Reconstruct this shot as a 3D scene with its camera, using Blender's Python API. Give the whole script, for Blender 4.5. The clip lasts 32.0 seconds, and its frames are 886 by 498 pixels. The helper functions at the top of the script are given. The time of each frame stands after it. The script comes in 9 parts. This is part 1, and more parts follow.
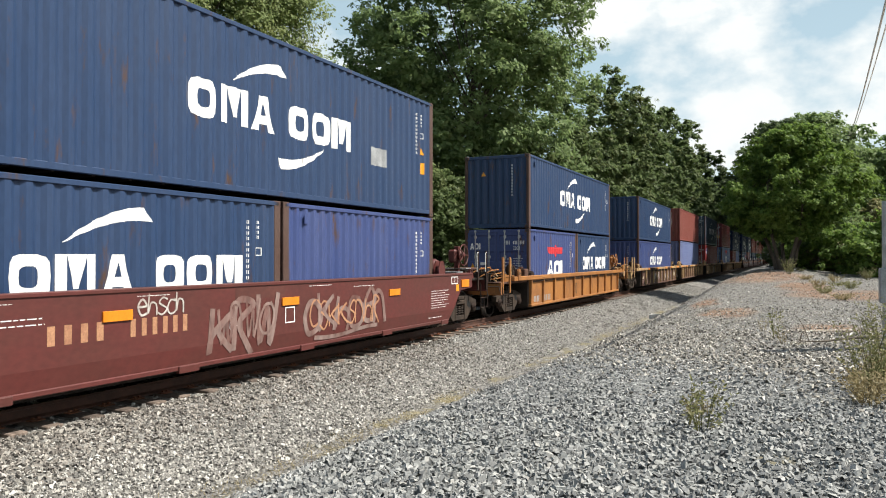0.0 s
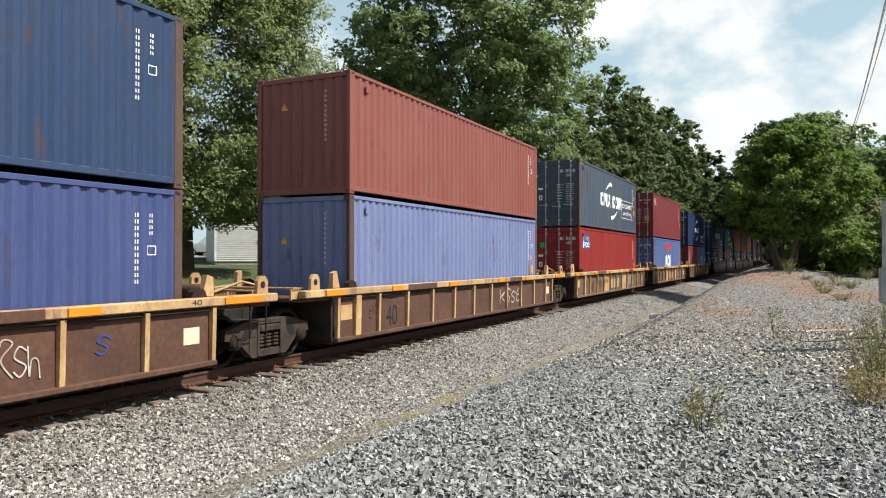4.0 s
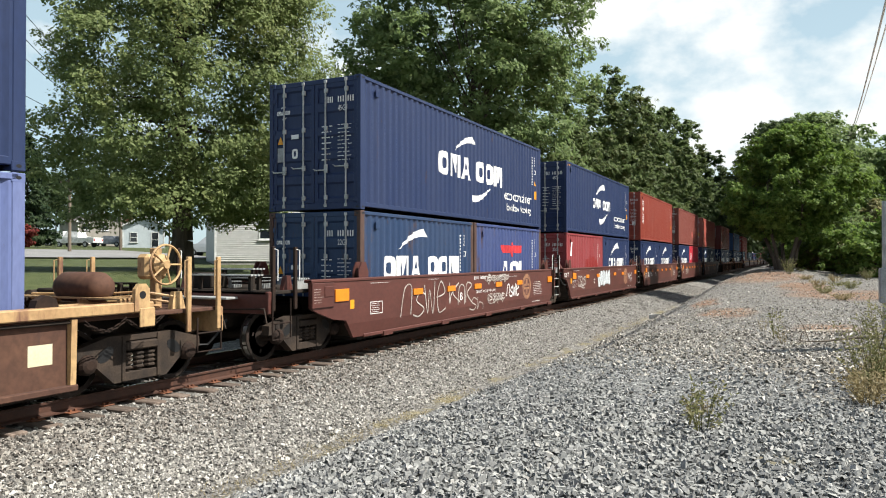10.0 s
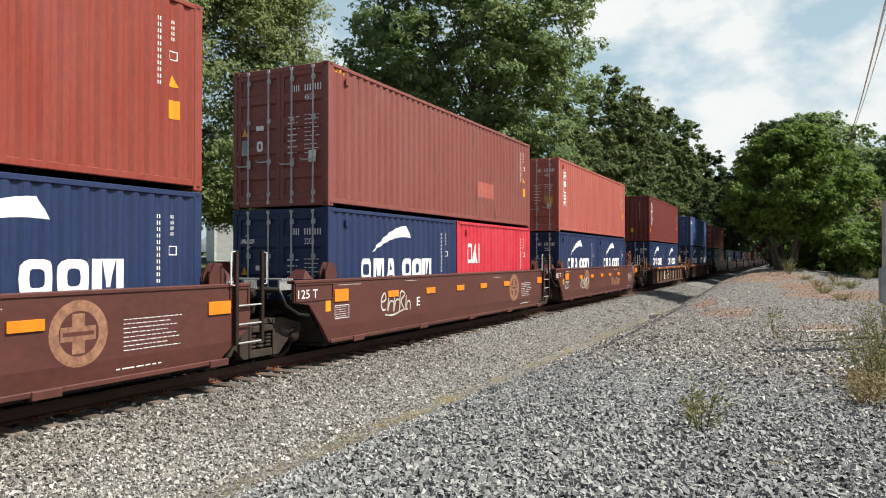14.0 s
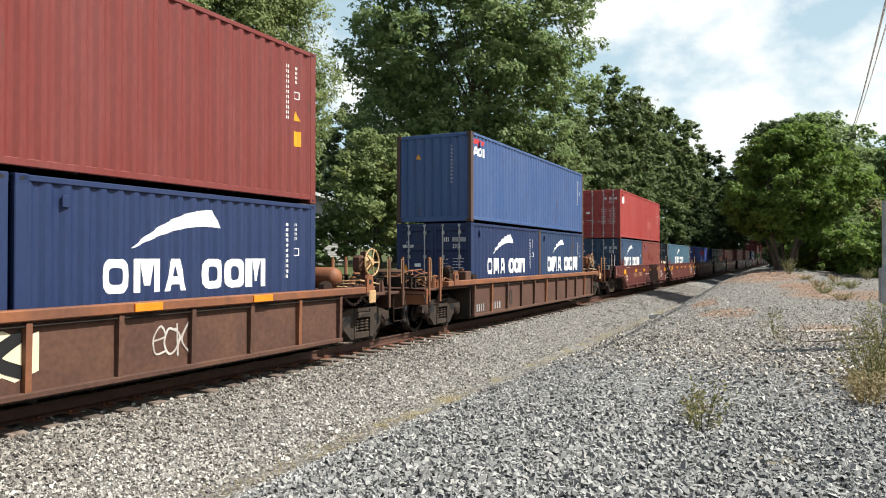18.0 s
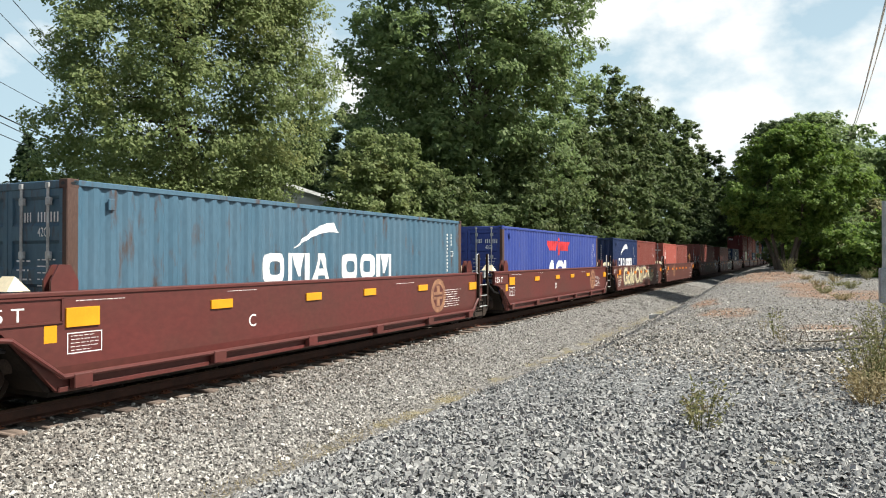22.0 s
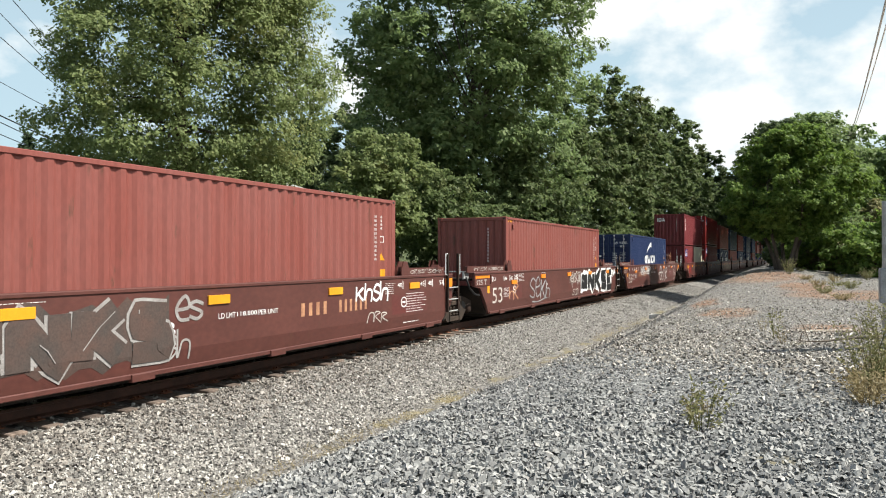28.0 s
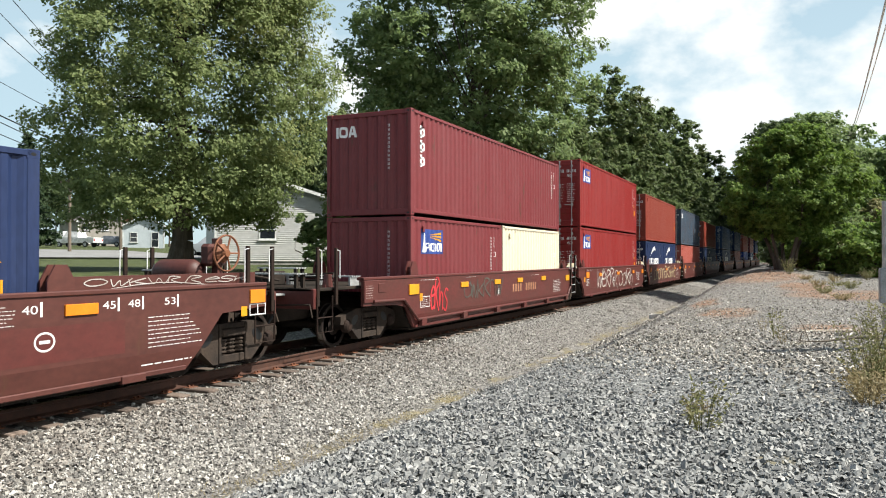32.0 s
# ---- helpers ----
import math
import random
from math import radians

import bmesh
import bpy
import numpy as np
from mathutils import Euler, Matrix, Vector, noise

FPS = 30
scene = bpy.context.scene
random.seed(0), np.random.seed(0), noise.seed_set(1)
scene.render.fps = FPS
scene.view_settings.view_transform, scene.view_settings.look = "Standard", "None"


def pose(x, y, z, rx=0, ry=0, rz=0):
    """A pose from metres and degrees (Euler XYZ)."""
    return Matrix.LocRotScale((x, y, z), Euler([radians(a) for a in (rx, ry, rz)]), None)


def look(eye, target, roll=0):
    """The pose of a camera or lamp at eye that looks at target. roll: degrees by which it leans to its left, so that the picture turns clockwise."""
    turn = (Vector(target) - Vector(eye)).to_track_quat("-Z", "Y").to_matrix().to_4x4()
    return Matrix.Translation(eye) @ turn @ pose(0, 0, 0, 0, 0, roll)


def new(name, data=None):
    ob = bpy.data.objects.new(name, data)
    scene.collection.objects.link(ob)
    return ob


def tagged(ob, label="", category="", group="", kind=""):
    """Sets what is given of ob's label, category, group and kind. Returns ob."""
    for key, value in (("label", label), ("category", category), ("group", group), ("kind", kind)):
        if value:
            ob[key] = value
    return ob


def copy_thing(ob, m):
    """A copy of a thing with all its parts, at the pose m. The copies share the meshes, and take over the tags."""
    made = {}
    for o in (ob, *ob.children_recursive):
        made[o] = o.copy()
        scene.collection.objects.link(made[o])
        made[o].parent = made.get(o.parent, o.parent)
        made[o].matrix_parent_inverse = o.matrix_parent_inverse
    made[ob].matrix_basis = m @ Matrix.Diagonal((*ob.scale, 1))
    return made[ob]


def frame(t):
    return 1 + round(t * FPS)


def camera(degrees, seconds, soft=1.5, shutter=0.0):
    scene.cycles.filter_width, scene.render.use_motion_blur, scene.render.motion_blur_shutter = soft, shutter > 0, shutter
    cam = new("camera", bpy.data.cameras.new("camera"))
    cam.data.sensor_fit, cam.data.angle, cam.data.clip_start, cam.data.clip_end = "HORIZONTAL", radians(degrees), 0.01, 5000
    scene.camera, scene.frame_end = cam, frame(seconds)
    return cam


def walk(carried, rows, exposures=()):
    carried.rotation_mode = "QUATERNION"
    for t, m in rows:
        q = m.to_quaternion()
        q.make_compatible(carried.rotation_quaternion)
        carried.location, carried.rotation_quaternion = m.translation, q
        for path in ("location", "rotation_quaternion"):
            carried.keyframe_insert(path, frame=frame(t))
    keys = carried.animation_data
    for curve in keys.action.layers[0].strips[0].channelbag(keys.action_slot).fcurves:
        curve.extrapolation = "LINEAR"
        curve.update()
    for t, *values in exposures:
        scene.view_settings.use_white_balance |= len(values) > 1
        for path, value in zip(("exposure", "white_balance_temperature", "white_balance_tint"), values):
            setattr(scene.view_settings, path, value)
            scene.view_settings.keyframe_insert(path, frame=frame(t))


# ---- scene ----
# ---------------------------------------------------------------- camera
TX = -9.592                      # centre line of the track, which runs along y
RAIL_Z = 0.17                    # the top of the rails
cam = camera(62.13, 32.0, soft=1.05)
EYE = (0.0, 0.0, 2.045)
AIM = pose(*EYE, 90.68, 0, 25.73)
walk(cam, [(0.0, AIM), (32.0, AIM)], exposures=[(t, e, 6600, 7) for t, e in ((0, 0.72), (6, 0.70), (7, 0.62), (8, 0.55), (9, 0.70), (10, 0.80), (11, 0.64), (12, 0.72), (13, 0.66), (14, 0.58), (15.5, 0.72), (17, 0.80), (18, 0.82),
                                                                                                   (19, 0.70), (20, 0.60), (20.5, 0.80), (21, 0.64), (22, 0.80), (28, 0.82), (32, 0.84))])

# ---------------------------------------------------------------- world, sun, exposure
SUN_AZ = math.atan2(0.22, 0.97)  # towards the sun, from +x
SUN_EL = radians(52)
sun_dir = Vector((math.cos(SUN_EL) * math.cos(SUN_AZ), math.cos(SUN_EL) * math.sin(SUN_AZ), math.sin(SUN_EL)))
sun = new("sun", bpy.data.lights.new("sun", "SUN"))
sun.data.energy, sun.data.angle, sun.data.color = 5.0, radians(0.6), (1.0, 0.96, 0.90)
sun.matrix_world = look(sun_dir * 60, (0, 0, 0))


def make_world():
    world = bpy.data.worlds.new("sky")
    scene.world = world
    world.use_nodes = True
    nt = world.node_tree
    nt.nodes.clear()
    n, ln = nt.nodes.new, nt.links.new
    out, bg = n("ShaderNodeOutputWorld"), n("ShaderNodeBackground")
    sky = n("ShaderNodeTexSky")
    sky.sky_type, sky.sun_disc = "NISHITA", False
    sky.sun_elevation, sky.sun_rotation = SUN_EL, radians(90) - SUN_AZ
    sky.dust_density, sky.ozone_density, sky.air_density = 0.8, 1.2, 1.0
    tc = n("ShaderNodeTexCoord")
    mp = n("ShaderNodeMapping")
    mp.inputs["Scale"].default_value = (2.2, 2.2, 3.4)
    mp.inputs["Location"].default_value = (0.35, 0.15, 0.4)
    big, small = n("ShaderNodeTexNoise"), n("ShaderNodeTexNoise")
    big.inputs["Scale"].default_value, big.inputs["Detail"].default_value, big.inputs["Roughness"].default_value = 2.1, 7, 0.55
    small.inputs["Scale"].default_value, small.inputs["Detail"].default_value = 5.0, 5
    mixn = n("ShaderNodeMath")
    mixn.operation = "MULTIPLY_ADD"
    mixn.inputs[1].default_value = 0.22
    ramp = n("ShaderNodeValToRGB")
    ramp.color_ramp.elements[0].position, ramp.color_ramp.elements[1].position = 0.575, 0.70
    mix = n("ShaderNodeMix")
    mix.data_type = "RGBA"
    mix.inputs["B"].default_value = (8.6, 9.0, 9.4, 1)
    shade = n("ShaderNodeMix")
    shade.data_type = "RGBA"
    shade.inputs["A"].default_value, shade.inputs["B"].default_value = (7.6, 8.3, 8.9, 1), (11.2, 11.2, 11.2, 1)
    ln(tc.outputs["Generated"], mp.inputs["Vector"])
    ln(mp.outputs["Vector"], big.inputs["Vector"])
    ln(mp.outputs["Vector"], small.inputs["Vector"])
    ln(small.outputs["Fac"], mixn.inputs[0])
    ln(big.outputs["Fac"], mixn.inputs[2])
    # the cloud field thickens gradually up the line
    dot = n("ShaderNodeVectorMath")
    dot.operation = "DOT_PRODUCT"
    dot.inputs[1].default_value = (0.165, 0.045, -0.10)
    ln(tc.outputs["Generated"], dot.inputs[0])
    bias = n("ShaderNodeMath")
    ln(mixn.outputs[0], bias.inputs[0])
    ln(dot.outputs["Value"], bias.inputs[1])
    ln(bias.outputs[0], ramp.inputs["Fac"])
    haze = n("ShaderNodeMix")
    haze.data_type = "RGBA"
    # haze lies low: it thins out with height
    up = n("ShaderNodeSeparateXYZ")
    ln(tc.outputs["Generated"], up.inputs[0])
    low = n("ShaderNodeMapRange")
    low.interpolation_type = "SMOOTHSTEP"
    low.inputs["From Min"].default_value, low.inputs["From Max"].default_value = 0.22, 0.75
    low.inputs["To Min"].default_value, low.inputs["To Max"].default_value = 0.72, 0.05
    ln(up.outputs["Z"], low.inputs["Value"])
    ln(low.outputs[0], haze.inputs["Factor"])
    haze.inputs["B"].default_value = (6.2, 8.1, 9.2, 1)
    ln(sky.outputs["Color"], haze.inputs["A"])
    ln(big.outputs["Fac"], shade.inputs["Factor"])
    ln(haze.outputs["Result"], mix.inputs["A"])
    ln(shade.outputs["Result"], mix.inputs["B"])
    ln(ramp.outputs["Color"], mix.inputs["Factor"])
    ln(mix.outputs["Result"], bg.inputs["Color"])
    bg.inputs["Strength"].default_value = 0.062
    ln(bg.outputs["Background"], out.inputs["Surface"])


make_world()


# ---------------------------------------------------------------- materials
MATS = {}


def surface(name, color, second=None, rough=0.6, metal=0.0, scale=3.0, fine=40.0, amount=0.5, bump=0.1, rust=0.0, streak=(1, 1, 1),
            vary=0.0, rust_color=(0.10, 0.035, 0.015), spec=0.4):
    """A painted or natural surface: two scales of colour variation, rust or dirt stains, fine relief."""
    if name in MATS:
        return MATS[name]
    m = bpy.data.materials.new(name)
    m.use_nodes = True
    nt = m.node_tree
    n, ln = nt.nodes.new, nt.links.new
    bsdf = nt.nodes["Principled BSDF"]
    tc = n("ShaderNodeTexCoord")
    oi = n("ShaderNodeObjectInfo")
    add = n("ShaderNodeVectorMath")
    add.operation = "MULTIPLY_ADD"
    cr = n("ShaderNodeCombineXYZ")
    for k in range(3):
        ln(oi.outputs["Random"], cr.inputs[k])
    add.inputs[1].default_value = (37.0, 53.0, 29.0)
    ln(cr.outputs[0], add.inputs[0])
    ln(tc.outputs["Object"], add.inputs[2])
    mp = n("ShaderNodeMapping")
    mp.inputs["Scale"].default_value = streak
    ln(add.outputs[0], mp.inputs["Vector"])
    a, b = n("ShaderNodeTexNoise"), n("ShaderNodeTexNoise")
    a.inputs["Scale"].default_value, a.inputs["Detail"].default_value, a.inputs["Roughness"].default_value = scale, 6, 0.6
    b.inputs["Scale"].default_value, b.inputs["Detail"].default_value = fine, 4
    ln(mp.outputs[0], a.inputs["Vector"])
    ln(mp.outputs[0], b.inputs["Vector"])
    second = second or tuple(c * 0.62 for c in color)
    r1 = n("ShaderNodeValToRGB")
    r1.color_ramp.elements[0].position, r1.color_ramp.elements[1].position = 0.36, 0.66
    r1.color_ramp.elements[0].color, r1.color_ramp.elements[1].color = (*color, 1), (*second, 1)
    ln(a.outputs["Fac"], r1.inputs["Fac"])
    mix = n("ShaderNodeMix")
    mix.data_type, mix.blend_type = "RGBA", "MULTIPLY"
    mix.inputs["Factor"].default_value = amount
    r2 = n("ShaderNodeValToRGB")
    r2.color_ramp.elements[0].position, r2.color_ramp.elements[1].position = 0.3, 0.7
    r2.color_ramp.elements[0].color, r2.color_ramp.elements[1].color = (0.55, 0.55, 0.55, 1), (1.3, 1.3, 1.3, 1)
    ln(b.outputs["Fac"], r2.inputs["Fac"])
    ln(r1.outputs["Color"], mix.inputs["A"])
    ln(r2.outputs["Color"], mix.inputs["B"])
    col = mix.outputs["Result"]
    if vary:
        hs = n("ShaderNodeHueSaturation")
        mr = n("ShaderNodeMapRange")
        mr.inputs["To Min"].default_value, mr.inputs["To Max"].default_value = 1 - vary, 1 + vary
        ln(oi.outputs["Random"], mr.inputs["Value"])
        ln(mr.outputs[0], hs.inputs["Value"])
        ln(col, hs.inputs["Color"])
        col = hs.outputs["Color"]
    if rust:
        mp2 = n("ShaderNodeMapping")
        mp2.inputs["Scale"].default_value = (1.0, 1.0, 0.25)
        ln(add.outputs[0], mp2.inputs["Vector"])
        c = n("ShaderNodeTexNoise")
        c.inputs["Scale"].default_value, c.inputs["Detail"].default_value, c.inputs["Roughness"].default_value = 3.3, 9, 0.72
        ln(mp2.outputs[0], c.inputs["Vector"])
        r3 = n("ShaderNodeValToRGB")
        r3.color_ramp.elements[0].position, r3.color_ramp.elements[1].position = 0.66 - 0.14 * rust, 0.72 - 0.05 * rust
        ln(c.outputs["Fac"], r3.inputs["Fac"])
        mx = n("ShaderNodeMix")
        mx.data_type = "RGBA"
        ln(r3.outputs["Color"], mx.inputs["Factor"])
        ln(col, mx.inputs["A"])
        mx.inputs["B"].default_value = (*rust_color, 1)
        col = mx.outputs["Result"]
    ln(col, bsdf.inputs["Base Color"])
    bsdf.inputs["Roughness"].default_value = rough
    bsdf.inputs["Metallic"].default_value = metal
    bsdf.inputs["Specular IOR Level"].default_value = spec
    if bump:
        bp = n("ShaderNodeBump")
        bp.inputs["Strength"].default_value, bp.inputs["Distance"].default_value = bump, 0.01
        ln(b.outputs["Fac"], bp.inputs["Height"])
        ln(bp.outputs["Normal"], bsdf.inputs["Normal"])
    MATS[name] = m
    return m


def paint(name, color, rust=0.35, fade=1.15):
    """Weathered container paint with faded streaks and rust spots."""
    grey = sum(color) / 3
    faded = tuple(min(0.9, (c * 0.85 + grey * 0.15) * fade) for c in color)
    return surface("paint_" + name, color, faded, rough=0.45, scale=1.3, fine=22, amount=0.25, bump=0.04, rust=rust, streak=(1, 1, 0.3), rust_color=(0.075, 0.042, 0.028), spec=0.25)


PAINT = {
    "navy": paint("navy", (0.016, 0.029, 0.082), 0.15),
    "navy_old": paint("navy_old", (0.020, 0.042, 0.098), 0.6),
    "slate": paint("slate", (0.048, 0.074, 0.108), 1.15),
    "teal": paint("teal", (0.055, 0.115, 0.165), 0.8),
    "blue": paint("blue", (0.040, 0.060, 0.165), 0.65),
    "blue_pale": paint("blue_pale", (0.125, 0.155, 0.30), 0.55),
    "blue_bright": paint("blue_bright", (0.072, 0.112, 0.27), 0.4),
    "blue_mid": paint("blue_mid", (0.042, 0.082, 0.20), 0.45),
    "blue_deep": paint("blue_deep", (0.032, 0.055, 0.235), 0.25),
    "blue_dusty": paint("blue_dusty", (0.100, 0.130, 0.280), 0.3),
    "red": paint("red", (0.215, 0.018, 0.017), 0.12),
    "maroon": paint("maroon", (0.160, 0.028, 0.032), 0.45),
    "orange_red": paint("orange_red", (0.225, 0.040, 0.026), 0.15),
    "brown_red": paint("brown_red", (0.194, 0.056, 0.045), 0.45),
    "brown_dark": paint("brown_dark", (0.150, 0.030, 0.026), 0.25),
    "salmon": paint("salmon", (0.355, 0.085, 0.064), 0.25),
    "scarlet": paint("scarlet", (0.305, 0.048, 0.044), 0.2),
    "crimson": paint("crimson", (0.480, 0.020, 0.040), 0.05),
    "steel_blue": paint("steel_blue", (0.040, 0.072, 0.130), 0.7),
    "faded_red": paint("faded_red", (0.235, 0.040, 0.044), 0.35),
    "cream": paint("cream", (0.62, 0.56, 0.42), 0.1, 1.05),
}
CAR = {
    "brown": surface("car_brown", (0.070, 0.0215, 0.0165), (0.094, 0.030, 0.023), rough=0.55, scale=0.9, fine=14, amount=0.35, rust=0.3,
                     streak=(1, 0.6, 1), rust_color=(0.075, 0.030, 0.018)),
    "red_brown": surface("car_red_brown", (0.100, 0.022, 0.019), (0.078, 0.024, 0.019), rough=0.5, scale=0.9, fine=14, amount=0.35, rust=0.3,
                         streak=(1, 0.6, 1), rust_color=(0.075, 0.030, 0.018)),
    "orange": surface("car_orange", (0.330, 0.135, 0.032), (0.210, 0.085, 0.027), rough=0.6, scale=1.1, fine=16, amount=0.4, rust=0.55,
                      rust_color=(0.13, 0.05, 0.025)),
    "tan": surface("car_tan", (0.480, 0.320, 0.155), (0.310, 0.180, 0.088), rough=0.6, scale=1.0, fine=16, amount=0.5, rust=1.05,
                   rust_color=(0.15, 0.07, 0.045)),
    "dirty_tan": surface("car_dirty_tan", (0.092, 0.050, 0.032), (0.150, 0.088, 0.050), rough=0.75, scale=0.7, fine=10, amount=0.5, rust=0.5,
                     rust_color=(0.07, 0.035, 0.025), streak=(1, 1, 0.6)),
    "grime": surface("car_grime", (0.062, 0.028, 0.019), (0.094, 0.044, 0.027), rough=0.85, scale=0.8, fine=12, amount=0.5, rust=0.4,
                     rust_color=(0.06, 0.03, 0.022)),
    "rust_orange": surface("car_rust_orange", (0.220, 0.080, 0.032), (0.130, 0.052, 0.030), rough=0.65, scale=1.0, fine=16, amount=0.4, rust=0.6,
                           rust_color=(0.09, 0.04, 0.025)),
}
DARK = surface("underframe_dark", (0.020, 0.017, 0.015), (0.042, 0.032, 0.026), rough=0.8, spec=0.1, scale=2, amount=0.5)
TRUCK_STEEL = surface("truck_steel", (0.034, 0.028, 0.025), (0.062, 0.046, 0.036), rough=0.9, spec=0.06, scale=3, amount=0.5)
WHEEL_STEEL = surface("wheel_steel", (0.022, 0.018, 0.016), (0.040, 0.030, 0.025), rough=0.8, metal=0.0, spec=0.08, scale=3)
TREAD = surface("wheel_tread", (0.42, 0.42, 0.42), (0.30, 0.29, 0.28), rough=0.28, metal=1.0, bump=0.02)
GALV = surface("galvanised", (0.47, 0.48, 0.48), (0.33, 0.33, 0.32), rough=0.5, metal=0.3, scale=5)
CAST = surface("casting_rust", (0.020, 0.014, 0.012), (0.034, 0.021, 0.016), rough=0.75, spec=0.12, scale=6)
POST_RUST = surface("post_rust", (0.082, 0.048, 0.038), (0.064, 0.032, 0.023), rough=0.7, scale=4, streak=(1, 1, 0.3))
WHITE = surface("lettering_white", (0.80, 0.80, 0.79), (0.66, 0.66, 0.65), rough=0.5, scale=2, amount=0.2, bump=0, rust=0.12)
CREAMY = surface("lettering_cream", (0.68, 0.60, 0.42), (0.58, 0.50, 0.34), rough=0.55, scale=2, amount=0.2, bump=0)
RED_MARK = surface("lettering_red", (0.58, 0.035, 0.045), rough=0.5, scale=2, amount=0.15, bump=0)
YELLOW = surface("reflector_yellow", (0.68, 0.30, 0.015), (0.60, 0.25, 0.010), rough=0.35, amount=0.15, bump=0)
AMBER = surface("reflector_amber", (0.72, 0.22, 0.015), (0.62, 0.18, 0.010), rough=0.35, amount=0.15, bump=0)
BLACK = surface("black_paint", (0.012, 0.012, 0.013), rough=0.5)
GREEN_MARK = surface("label_green", (0.03, 0.42, 0.12), rough=0.5, bump=0)
BLUE_MARK = surface("label_blue", (0.03, 0.07, 0.30), rough=0.5, bump=0)
GREY_MARK = surface("label_grey", (0.32, 0.33, 0.34), rough=0.5, bump=0)
PALE_GRAF = surface("spray_pale", (0.52, 0.49, 0.46), (0.30, 0.25, 0.22), rough=0.6, scale=4, bump=0, rust=0.25)
GOLD_GRAF = surface("spray_cream", (0.60, 0.52, 0.33), (0.44, 0.36, 0.22), rough=0.6, scale=4, bump=0)
GREY_GRAF = surface("spray_grey", (0.060, 0.062, 0.052), (0.10, 0.095, 0.08), rough=0.6, scale=4, bump=0)
HAZE_GRAF = surface("spray_washed_out", (0.250, 0.180, 0.160), (0.125, 0.055, 0.045), rough=0.6, scale=2.2, fine=9, amount=0.6, bump=0, streak=(1, 1, 0.5))
SMOKE_GRAF = surface("spray_smoke", (0.050, 0.044, 0.040), (0.085, 0.050, 0.040), rough=0.6, scale=1.6, bump=0)
SILVER_GRAF = surface("spray_silver_white", (0.56, 0.60, 0.62), (0.40, 0.42, 0.44), rough=0.6, scale=3, fine=14, amount=0.4, bump=0)
DULL_GRAF = surface("spray_dull_silver", (0.33, 0.32, 0.31), (0.23, 0.21, 0.20), rough=0.6, scale=3, bump=0)
EMBLEM = surface("emblem_faded_gold", (0.31, 0.160, 0.088), (0.175, 0.080, 0.052), rough=0.6, scale=5, fine=18, amount=0.5, bump=0)
FADED = surface("lettering_faded", (0.42, 0.22, 0.12), (0.30, 0.14, 0.08), rough=0.6, scale=6, bump=0)


